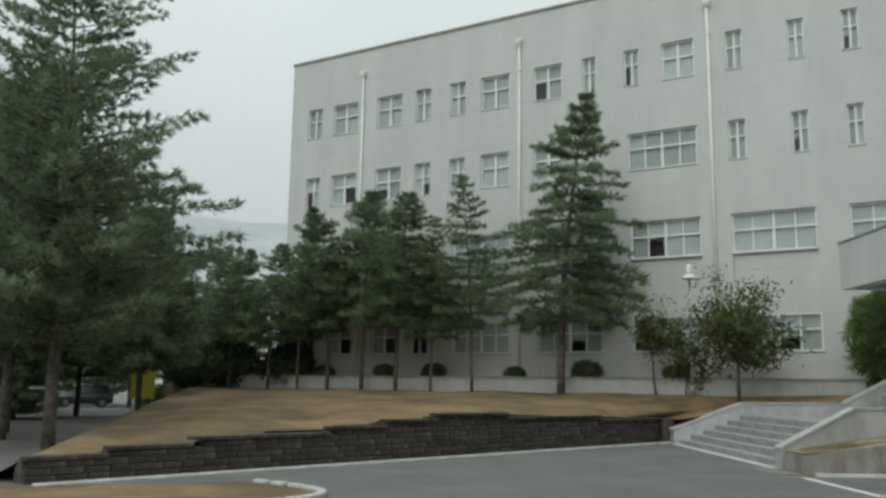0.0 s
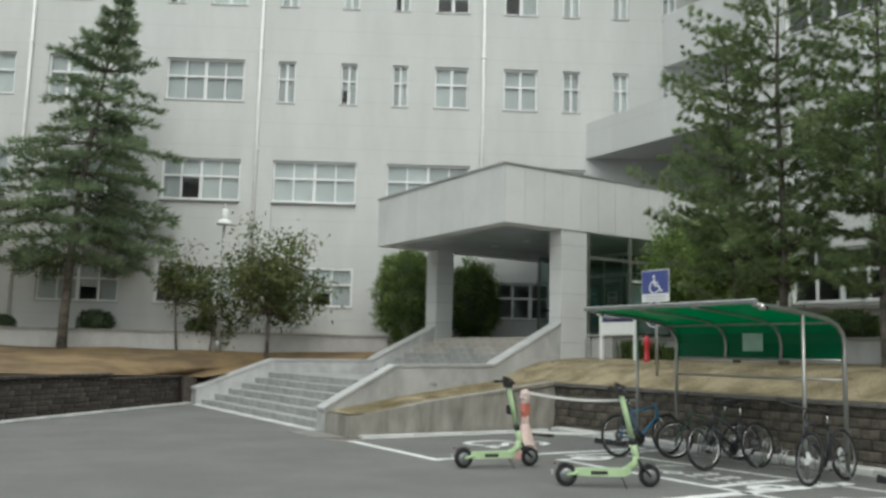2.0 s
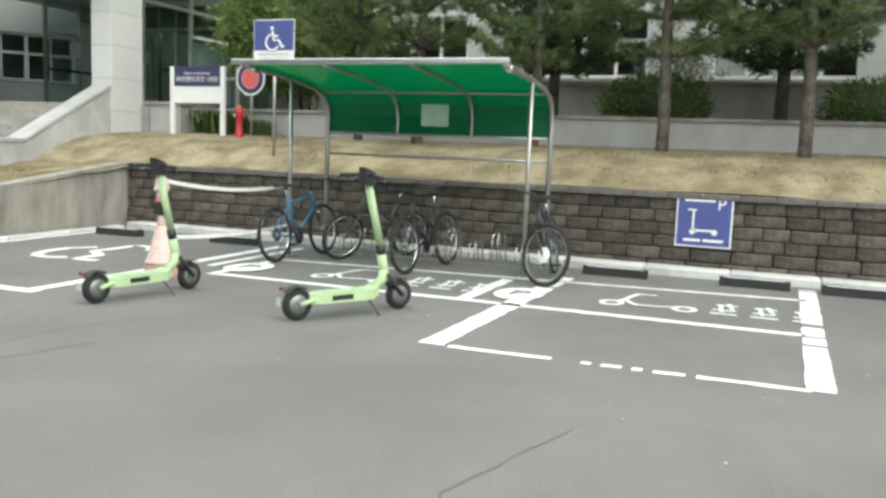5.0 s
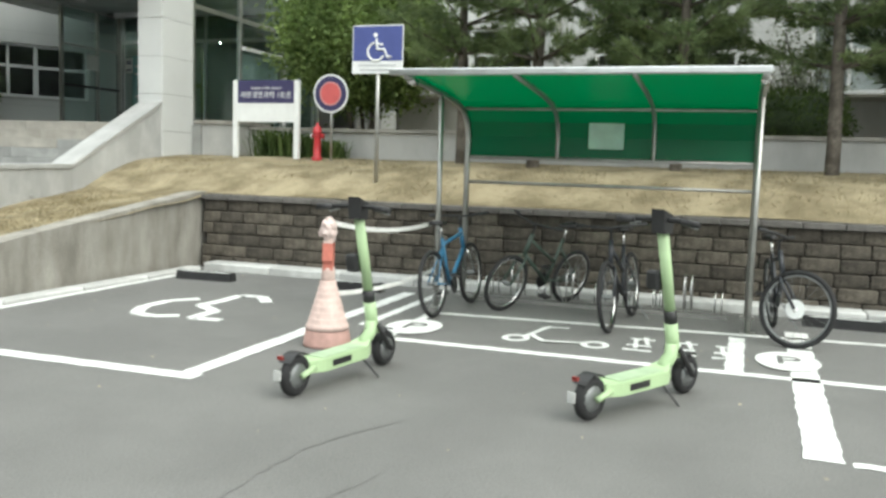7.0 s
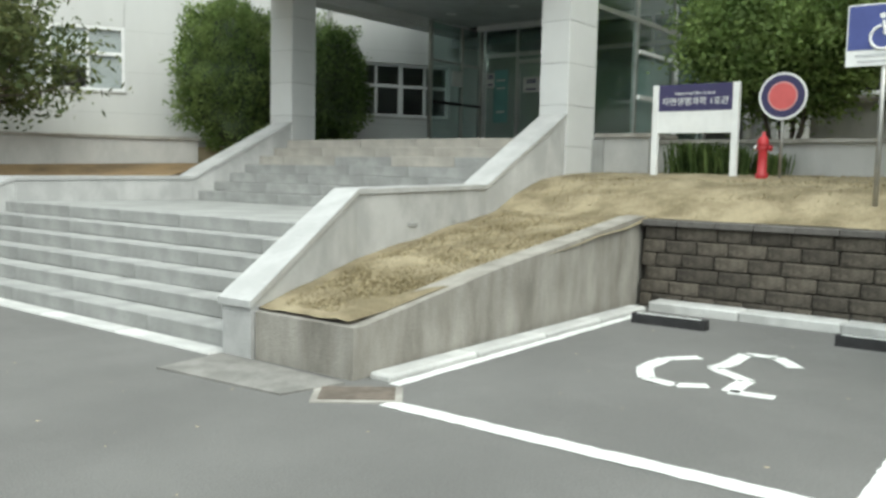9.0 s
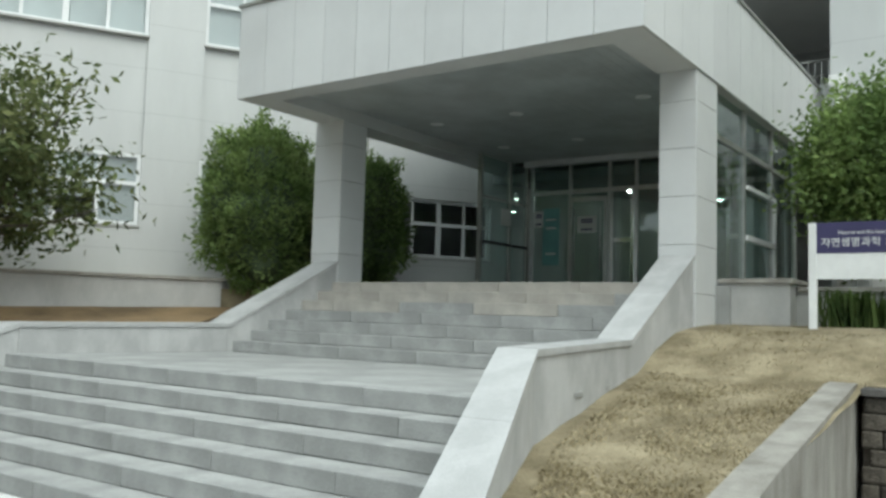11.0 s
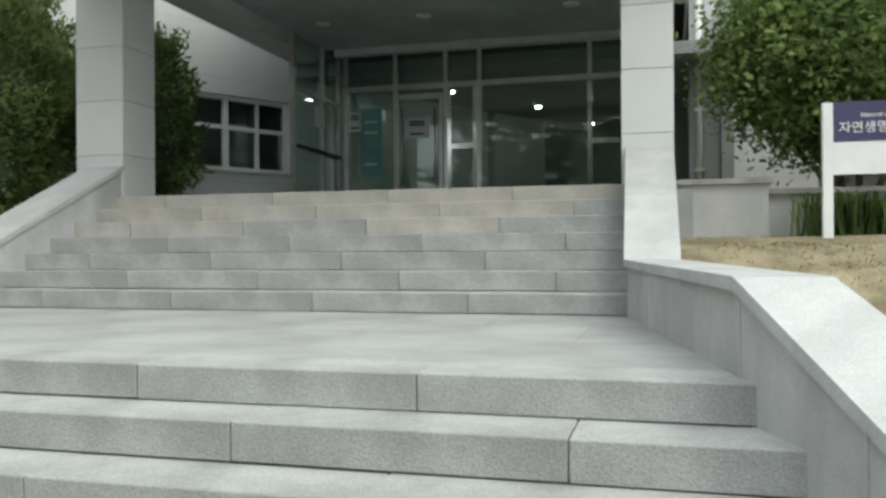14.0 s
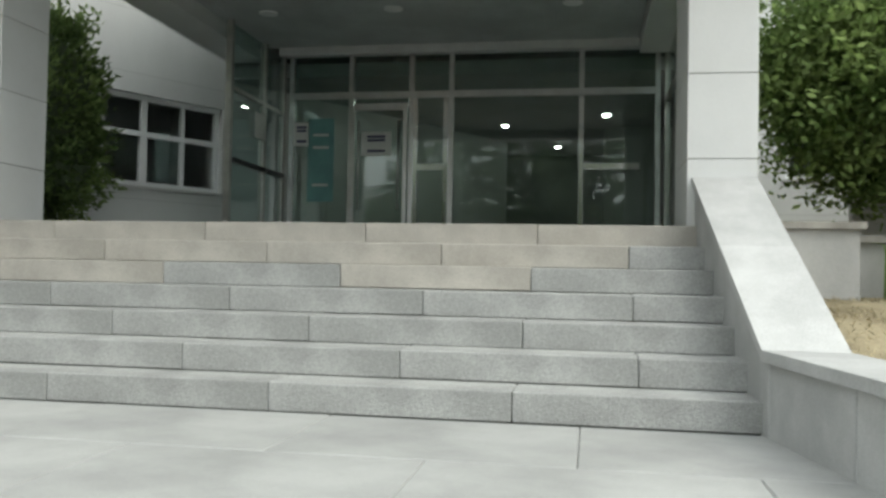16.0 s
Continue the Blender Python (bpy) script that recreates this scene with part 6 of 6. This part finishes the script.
ob = thing("round_sign", pose(14.2, 16.62, 1.42), "round red and navy sign on a thin white post", "sign")
part("post", tube(bmesh.new(), [(0.03, 0, -0.1), (0.03, 0, 1.35)], 0.02, 8), GREYTUBE, ob, "", True)
turn = Matrix.Translation((0, 0, 1.13)) @ FACE
part("rim", lathe(bmesh.new(), [(0.30, 0), (0.30, 0.012)], 36, turn), SIGNWHITE, ob, "pale rim")
part("ring", lathe(bmesh.new(), [(0.27, 0.0125), (0.27, 0.016)], 36, turn), SIGNNAVY, ob, "navy ring")
part("disc", lathe(bmesh.new(), [(0.185, 0.0165), (0.185, 0.02)], 32, turn), mat("sign_pale_red", (0.6, 0.3, 0.3), 0.5), ob, "pale red ring")
part("centre", lathe(bmesh.new(), [(0.165, 0.0205), (0.165, 0.024)], 32, turn), SIGNRED, ob, "red centre")

hyd = thing("fire_hydrant", pose(14.15, 16.82, 1.52) @ Matrix.Scale(0.8, 4), "red cast-iron fire hydrant on the dry lawn", "hydrant")
part("barrel", lathe(bmesh.new(), [(0.10, -0.05), (0.10, 0.05), (0.075, 0.07), (0.07, 0.42), (0.085, 0.44), (0.085, 0.50)], 20), HYDRED, hyd, "", True)
part("bonnet", lathe(bmesh.new(), [(0.095, 0.50), (0.095, 0.53), (0.08, 0.6), (0.04, 0.66), (0.025, 0.67), (0.025, 0.72)], 20), HYDRED, hyd, "", True)
for s in (-1, 1):
    part("outlet", lathe(bmesh.new(), [(0.035, 0.0), (0.035, 0.10), (0.048, 0.10), (0.048, 0.14)], 14, Matrix.Translation((0, 0, 0.46)) @ Matrix.Rotation(radians(90 * s), 4, "X")), HYDRED if s > 0 else CHROME, hyd, "", True)

# tufted plants under the sign
for k, (x, y, s) in enumerate(((15.0, 18.05, 1.0), (14.95, 17.5, 0.9), (15.05, 17.0, 0.7))):
    if k == 0:
        rng = np.random.default_rng(5)
        tuft = thing("grassy_plant", pose(x, y, 1.5), "clump of long green strap leaves by the wall", "plant", "strap-leaf plants")
        V, Fc = [], []
        for _ in range(260):
            a, r = rng.uniform(0, 6.28), rng.uniform(0.1, 0.42)
            b = np.array([rng.normal(0, 0.13), rng.normal(0, 0.2), 0])
            o = np.array([math.cos(a), math.sin(a), 0])
            s_ = np.array([-o[1], o[0], 0]) * 0.012
            h = rng.uniform(0.3, 0.5)
            i = len(V)
            V.extend((tuple(b - s_), tuple(b + s_), tuple(b + o * r * 0.4 + s_ + [0, 0, h]), tuple(b + o * r * 0.4 - s_ + [0, 0, h]), tuple(b + o * r + [0, 0, h * 1.05])))
            Fc.extend(((i, i + 1, i + 2, i + 3), (i + 3, i + 2, i + 4)))
        arrays("leaves", V, Fc, SHRUB, tuft)
    else:
        again(tuft, x, y, 1.5, 70 * k, s)

# lamp post on the bank
post = thing("street_lamp", pose(8.8, 30.65, 1.4), "slim grey lamp post with a pale disc shade", "lamp post")
part("pole", tube(bmesh.new(), [(0, 0, -0.1), (0, 0, 1.2), (0, 0, 2.8), (0, 0, 4.3)], 0.065, 10, 0.045), GREYTUBE, post, "", True)
part("base", lathe(bmesh.new(), [(0.11, -0.1), (0.11, 0.35), (0.085, 0.42)], 14), GREYTUBE, post, "", True)
part("shade", lathe(bmesh.new(), [(0.06, 4.22), (0.26, 4.25), (0.27, 4.28), (0.16, 4.40), (0.10, 4.43)], 22), SIGNWHITE, post, "pale disc shade", True)
part("lantern", lathe(bmesh.new(), [(0.09, 4.432), (0.115, 4.52), (0.10, 4.72), (0.05, 4.80)], 16), WHITEFRAME, post, "white glass lantern", True)
part("finial", lathe(bmesh.new(), [(0.06, 4.802), (0.04, 4.86), (0.012, 5.0)], 10), GREYTUBE, post, "", True)

# gallery railing, air conditioner, hopper beside the canopy
rail = thing("railing", pose(21.9, 19.45, 5.95), "dark steel railing in the open gallery", "railing")
for k in range(12):
    part("baluster", tube(bmesh.new(), [(0.0, 0.15 + 0.13 * k, 0.0), (0.0, 0.15 + 0.13 * k, 1.05)], 0.012, 6), GREYTUBE, rail)
part("top_rail", tube(bmesh.new(), [(0, 0.0, 1.06), (0, 2.0, 1.06)], 0.025, 8), GREYTUBE, rail, "", True)
part("mid_rail", tube(bmesh.new(), [(0, 0.0, 0.75), (0, 2.0, 0.75)], 0.018, 8), GREYTUBE, rail, "", True)
tagged(bm_object("floor_gallery", cube(21.42, 26.7, 19.45, 26.5, 5.82, 5.94), CONCRETE), "concrete gallery floor", "floor", kind="structure")
ac = thing("air_conditioner", pose(22.5, 20.1, 5.95), "white outdoor air conditioner unit in the gallery", "air conditioner")
part("casing", cube(-0.16, 0.16, -0.42, 0.42, 0.02, 0.68, bevel=0.015), SIGNWHITE, ac)
part("fan_grille", lathe(bmesh.new(), [(0.24, 0), (0.24, 0.01)], 24, Matrix.Translation((-0.162, -0.1, 0.35)) @ FACE), RIMGREY, ac, "round grey grille")
downpipe(WM, 0.16, 1.95, 6.05, "white rainwater pipe with a square hopper by the canopy")

# papers and posters on the glass
for nm, y0, y1, z0, z1, mt, lb in (("poster", 24.62, 25.02, 2.72, 3.96, POSTER, "tall teal and blue poster on the entrance glass"), ("notice_paper", 25.0, 25.25, 3.55, 3.9, PAPER, "pale paper notice on the entrance glass"),
                                   ("notice_paper", 23.75, 24.2, 3.4, 3.75, PAPER, "pale paper notice on the entrance glass")):
    ob = thing(nm, pose(EX + 0.034, (y0 + y1) / 2, z0), lb, "poster" if nm == "poster" else "paper")
    part("sheet", cube(-0.002, 0.002, -(y1 - y0) / 2, (y1 - y0) / 2, 0, z1 - z0), mt, ob)
    bars("line", Matrix.Translation((-0.003, 0, (z1 - z0) / 2)) @ FACE, [(0, (z1 - z0) * f, (y1 - y0) * 0.6) for f in (0.3, 0.15, -0.3)], PAPER if mt is POSTER else SIGNNAVY, ob, 0.018)
ob = thing("poster", pose(18.9, 25.375, 3.5), "small blue sticker on the side glass", "poster")
part("sheet", cube(-0.2, 0.2, -0.002, 0.002, 0, 0.35), PAPER, ob)

# cracks in the asphalt
for n, pts in enumerate((((4.2, 12.75), (4.96, 12.57), (5.5, 12.6), (5.96, 12.58), (6.6, 12.3)), ((3.6, 12.2), (4.9, 12.3), (5.8, 12.07)), ((2.5, 9.0), (3.4, 8.7), (4.4, 8.9), (5.5, 8.6)))):
    bm = bmesh.new()
    r = random.Random(n)
    for p, q in zip(pts, pts[1:]):
        k0 = None
        for k in range(9):
            f = k / 8
            c = Vector((p[0] + (q[0] - p[0]) * f, p[1] + (q[1] - p[1]) * f + r.uniform(-0.02, 0.02), 0.004))
            w = r.uniform(0.002, 0.009)
            ring = (bm.verts.new(c + Vector((0, w, 0))), bm.verts.new(c - Vector((0, w, 0))))
            if k0:
                bm.faces.new((k0[1], ring[1], ring[0], k0[0]))
            k0 = ring
    tagged(bm_object("asphalt_crack", bm, MORTAR), "thin dark crack across the asphalt", "crack", kind="structure")

# drain grate by the stairs
ob = thing("drain_grate", pose(6.95, 17.13, 0.004, 0, 0, -50), "rusty steel drain grate set in a concrete collar", "drain")
part("collar", cube(-0.30, 0.30, -0.2, 0.2, -0.05, 0.004), CONCRETE, ob)
for k in range(7):
    part("slat", cube(-0.25, 0.25, -0.15 + 0.046 * k, -0.13 + 0.046 * k, 0.006, 0.018), mat("rusty_steel", (0.17, 0.145, 0.12), 0.7, 0.2, 8) if k == 0 else bpy.data.materials["rusty_steel"], ob)
tagged(bm_object("apron", prism(bmesh.new(), [(6.5, 18.75), (7.15, 18.8), (7.1, 17.4), (6.6, 17.5)], -0.05, 0.012), APRON), "small concrete apron before the stairs' newel", "apron", kind="structure")

# yellow boards far behind the bank
for x, y, z, w, h in ((-15.6, 44.3, 0.75, 1.2, 1.9), (-9.4, 43.6, 1.6, 1.0, 1.3)):
    ob = thing("yellow_board", pose(x, y, z, 0, 0, 15), "bright yellow board standing behind the trees", "board", "yellow boards")
    part("panel", cube(-w / 2, w / 2, -0.03, 0.03, 0.1, h, bevel=0.01), YELLOW, ob)
    for s in (-0.4, 0.4):
        part("leg", cube(s * w - 0.03, s * w + 0.03, -0.029, 0.029, -0.9, 0.1), GREYTUBE, ob)

# low pale house beyond the trees
house = thing("house", pose(-31, 76, 0, 0, 0, 12), "low pale house with a grey roof beyond the trees", "house")
part("wall", cube(-4, 4, 0, 5, -0.5, 2.7), WHITEWALL, house)
part("roof", prism(bmesh.new(), [(-4.4, -0.4), (4.4, -0.4), (4.4, 5.4), (-4.4, 5.4)], 2.704, 3.0), BLOCKCAP, house)
for x in (-2.6, 0.0, 2.4):
    w = part("window", cube(x - 0.6, x + 0.6, -0.03, 0.02, 0.7, 1.9), WHITEFRAME, house)
    part("pane", cube(x - 0.52, x + 0.52, -0.036, -0.031, 0.78, 1.82), DARKROOM, w)

# dark car parked on the side road
car = thing("car", pose(-24.6, 58.5, 0, 0, 0, 28), "dark grey hatchback parked beside the far trees", "car")
secs = []
for x, z0, z1, w in ((-1.85, 0.35, 0.75, 0.72), (-1.7, 0.25, 0.92, 0.8), (-0.9, 0.22, 0.98, 0.84), (0.9, 0.22, 0.98, 0.84), (1.75, 0.25, 0.95, 0.8), (1.85, 0.4, 0.8, 0.74)):
    secs.append([(x, -w, z0), (x, w, z0), (x, w * 0.97, z1), (x, -w * 0.97, z1)])
CARPAINT = mat("dark_car_paint", (0.05, 0.055, 0.06), 0.25, 0.06, 2, 0.03, 40, 0)
part("body", loft(secs), CARPAINT, car, "dark grey bodywork", True)
part("cabin", loft([[(x, -w, z), (xb, -w, z), (xb, w, z), (x, w, z)] for x, xb, w, z in ((-0.95, 1.7, 0.8, 0.965), (-0.35, 1.45, 0.66, 1.42), (-0.3, 1.4, 0.62, 1.46))]), mat("car_window", (0.03, 0.035, 0.04), 0.08, 0.05, 2, 0.02, 40, 0), car, "dark glazed cabin")
part("roof", cube(-0.28, 1.38, -0.61, 0.61, 1.462, 1.49, bevel=0.01), CARPAINT, car)
for x in (-1.15, 1.15):
    for y in (-0.84, 0.70):
        m = Matrix.Translation((x, y + 0.07, 0.30)) @ Matrix.Rotation(radians(90), 4, "X")
        w = part("wheel", lathe(bmesh.new(), [(0.24, -0.09), (0.30, -0.07), (0.30, 0.07), (0.24, 0.09)], 22, m), RUBBER, car, "black tyre", True)
        part("rim", lathe(bmesh.new(), [(0.19, -0.095), (0.19, 0.095)], 18, m), RIMGREY, w)
for y in (-0.55, 0.55):
    part("headlight", cube(-1.86, -1.80, y - 0.16, y + 0.16, 0.62, 0.76, bevel=0.01), SIGNWHITE, car)

# planted island at the yard's corner
rows = []
for j in range(8):
    f = j / 7
    rows.append([(-3.2 - 7 * f + (1.4 * math.sin(math.pi * i / 12)) * (1 - f), 14.6 - 3.2 * i / 12 - 2.2 * f, 0.02 + 0.01 * noise.noise((i, j, 2))) for i in range(13)])
sheet("lawn_island", rows, BANKGRASS, "brown grass island edged by a pale kerb", category="lawn")
edge = [Vector(rows[0][i]) for i in range(13)]
host = thing("kerb", pose(0, 0, 0), "pale rounded kerb round the grass island", "kerb", kind="structure")
for a, b in zip(edge, edge[1:]):
    c = (a + b) / 2
    piece("kerb_stone", 0.30, 0.14, 0.3, KERB, host, pose(c.x, c.y, -0.08, 0, 0, math.degrees(math.atan2(b.y - a.y, b.x - a.x))), 0.015)


# ---- grass blades and fallen leaves ----
def scatter(name, n, spot, h, material, label, seed):
    rng = np.random.default_rng(seed)
    V, Fc = [], []
    while len(Fc) < n:
        p = spot(rng)
        if p is None:
            continue
        a = rng.uniform(0, 6.28)
        s = np.array([math.cos(a), math.sin(a), 0]) * 0.006
        q = np.array(p)
        t = q + np.array([rng.normal(0, h * 0.9), rng.normal(0, h * 0.9), h * rng.uniform(0.4, 1.1)])
        i = len(V)
        V.extend((tuple(q - s), tuple(q + s), tuple(t)))
        Fc.append((i, i + 1, i + 2))
    return tagged(arrays(name, V, Fc, material), label, "grass", kind="stuff")


def on_slope(rng):
    x = rng.uniform(7.4, 15.1)
    if x < 12.3:
        y = rng.uniform(17.75, float(np.interp(x, (7.1, 9.08, 12.1), (18.25, 19.02, 19.55))))
    else:
        y = rng.uniform(12.0, 19.5)
    return (x, y, lawn_z(x, y) - 0.005)


scatter("dry_grass", 30000, on_slope, 0.03, BLADE, "short dry grass blades on the lawn", 2)
scatter("dry_grass", 9000, lambda r: (lambda x: (x, r.uniform(2, 12), lawn_z(x, 0) - 0.005))(r.uniform(12.35, 15.2)), 0.05, BLADE, "short dry grass blades on the lawn", 3)
rng = np.random.default_rng(12)
V, Fc = [], []
for _ in range(160):
    q = np.array([rng.uniform(2, 11.5), rng.uniform(3, 20), 0.008])
    if q[0] > 6.9 and q[1] > 17:
        continue
    a, s = rng.uniform(0, 6.28), rng.uniform(0.008, 0.022)
    i = len(V)
    V.extend(tuple(q + np.array([math.cos(a + k * 1.57) * s * (1 if k % 2 else 0.6), math.sin(a + k * 1.57) * s * (1 if k % 2 else 0.6), 0.004 * (k % 2)])) for k in range(4))
    Fc.append((i, i + 1, i + 2, i + 3))
tagged(arrays("fallen_leaves", V, Fc, mat("dry_leaf", (0.42, 0.36, 0.24), 0.9, 0.3, 9)), "small dry leaves and specks on the asphalt", "leaves", kind="stuff")

# ---- stones of the stairs ----
rs = random.Random(11)


def step_row(x, depth, z, rise, name, material, phase, pitch, warm=0):
    """A row of stones whose joints lie at phase + k * pitch; warm: how far limescale has stained it."""
    y0, y1 = cheek_y(x) - 0.18, left_y(x) + 0.18
    joints = [phase + pitch * k for k in range(-9, 9) if y0 + 0.3 < phase + pitch * k < y1 - 0.3]
    for a, b in zip([y0] + joints, joints + [y1]):
        stained = warm and (a + b) / 2 > 22.2 - 0.8 * warm and rs.random() < 0.25 + 0.3 * warm
        piece(name, depth, b - a - (0.004 if name == "step_stone" else 0.002), rise, GRANITE_WARM if stained else material, stairs, pose(x + depth / 2, (a + b) / 2, z - rise / 2 + rs.uniform(-0.002, 0.002)), 0.006)


for i, x in enumerate(LOWER):
    step_row(x, 0.34 if i < 5 else 0.36, RISE1 * (i + 1), RISE1 - 0.002, "step_stone", GRANITE, 20.70 if i % 2 else 21.33, 1.265)
for i, x in enumerate(UPPER):
    step_row(x, 0.325 if i < 6 else 0.4, LAND + RISE2 * (i + 1), RISE2 - 0.002, "step_stone", GRANITE, 20.6 if i % 2 else 21.24, 1.295, max(0, i - 3))
for i in range(3):
    step_row(9.315 + 0.925 * i, 0.923, LAND, 0.05, "landing_slab", SLAB, 20.9 + 0.6 * (i % 2), 1.28)
for i in range(6):
    step_row(14.43 + 0.93 * i, 0.925, FLOOR, 0.05, "porch_slab", SLAB, 20.6 + 0.6 * (i % 2), 1.28)


# ---- blocks of the retaining walls ----
def block_wall(name, a, b, top, courses, length, label, thick=0.25, stone=None, cap_stone=None, face=-1, cap_h=0.07, batter=0.009):
    """Rough concrete blocks in courses, from a to b, with a darker backing; top gives the wall's height along it."""
    host = thing(name, pose(0, 0, 0), label, "wall", kind="structure")
    a, b = Vector(a), Vector(b)
    d = b - a
    ang = math.degrees(math.atan2(d.y, d.x))
    L = d.length
    d.normalize()
    nrm = Vector((-d.y, d.x))
    if nrm.x * face < 0:
        nrm = -nrm
    h = courses
    r = random.Random(len(name) + int(L))
    back = bmesh.new()
    n = int(L / length)
    for c in range(9):
        z0, z1 = c * h, (c + 1) * h
        s0 = -r.uniform(0.0, length)
        while s0 < L - 0.08:
            s1 = s0 + length * r.choice((0.82, 0.95, 1.0, 1.12, 1.3))
            e0, e1 = max(0, s0), min(L, s1)
            s0 = s1
            if e1 - e0 < 0.08:
                continue
            t = top((e0 + e1) / 2 / L) - cap_h
            if z1 > t + 0.02:
                continue
            m = (a + d * (e0 + e1) / 2) + nrm * (r.uniform(-0.010, 0.010) + batter * (5 - c))
            piece("block", round(e1 - e0 - 0.006, 2), thick, h - 0.005, stone or BLOCK, host, pose(m.x, m.y, (z0 + z1) / 2, r.uniform(-0.8, 0.8), 0, ang + r.uniform(-0.7, 0.7)), 0.016)
    s0 = 0.0
    while s0 < L - 0.05:
        s1 = min(L, s0 + length * 1.15)
        t = top((s0 + s1) / 2 / L)
        t = cap_h + h * int((t - cap_h + 0.02) / h)
        m = (a + d * (s0 + s1) / 2) + nrm * 0.022
        piece("cap_block", round(s1 - s0 - 0.004, 2), thick + 0.06, cap_h, cap_stone or BLOCKCAP, host, pose(m.x, m.y, t - cap_h / 2 + 0.001, 0, 0, ang), 0.008)
        s0 = s1
    for i in range(n + 1):
        s0, s1 = i * length, min(L, (i + 1) * length)
        if s1 - s0 < 0.05:
            continue
        t = top((s0 + s1) / 2 / L)
        m = (a + d * (s0 + s1) / 2) - nrm * (thick * 0.5)
        box(back, -(s1 - s0) / 2, (s1 - s0) / 2, -0.16, 0.16, -0.3, t - 0.12, pose(m.x, m.y, 0, 0, 0, ang))
    part("backing", back, BLOCKDARK, host, "dark backing behind the joints")
    return host


tagged(bm_object("wall_block_far", cube(12.12, 12.4, -9.0, -2.0, -0.3, 1.0), BLOCKDARK), "far end of the dark block retaining wall", "wall", kind="structure")
block_wall("wall_block_right", (12.24, 17.5), (12.24, -2.0), lambda s: 1.0, 0.155, 0.37, "dark grey rough block retaining wall with flat cap course")
block_wall("wall_block_left", WALL_A, WALL_B, lambda s: wall_top(s), 0.118, 0.46, "dark brown stepped block retaining wall below the bank", stone=BLOCKDARK, cap_stone=BLOCKDARK, face=1)
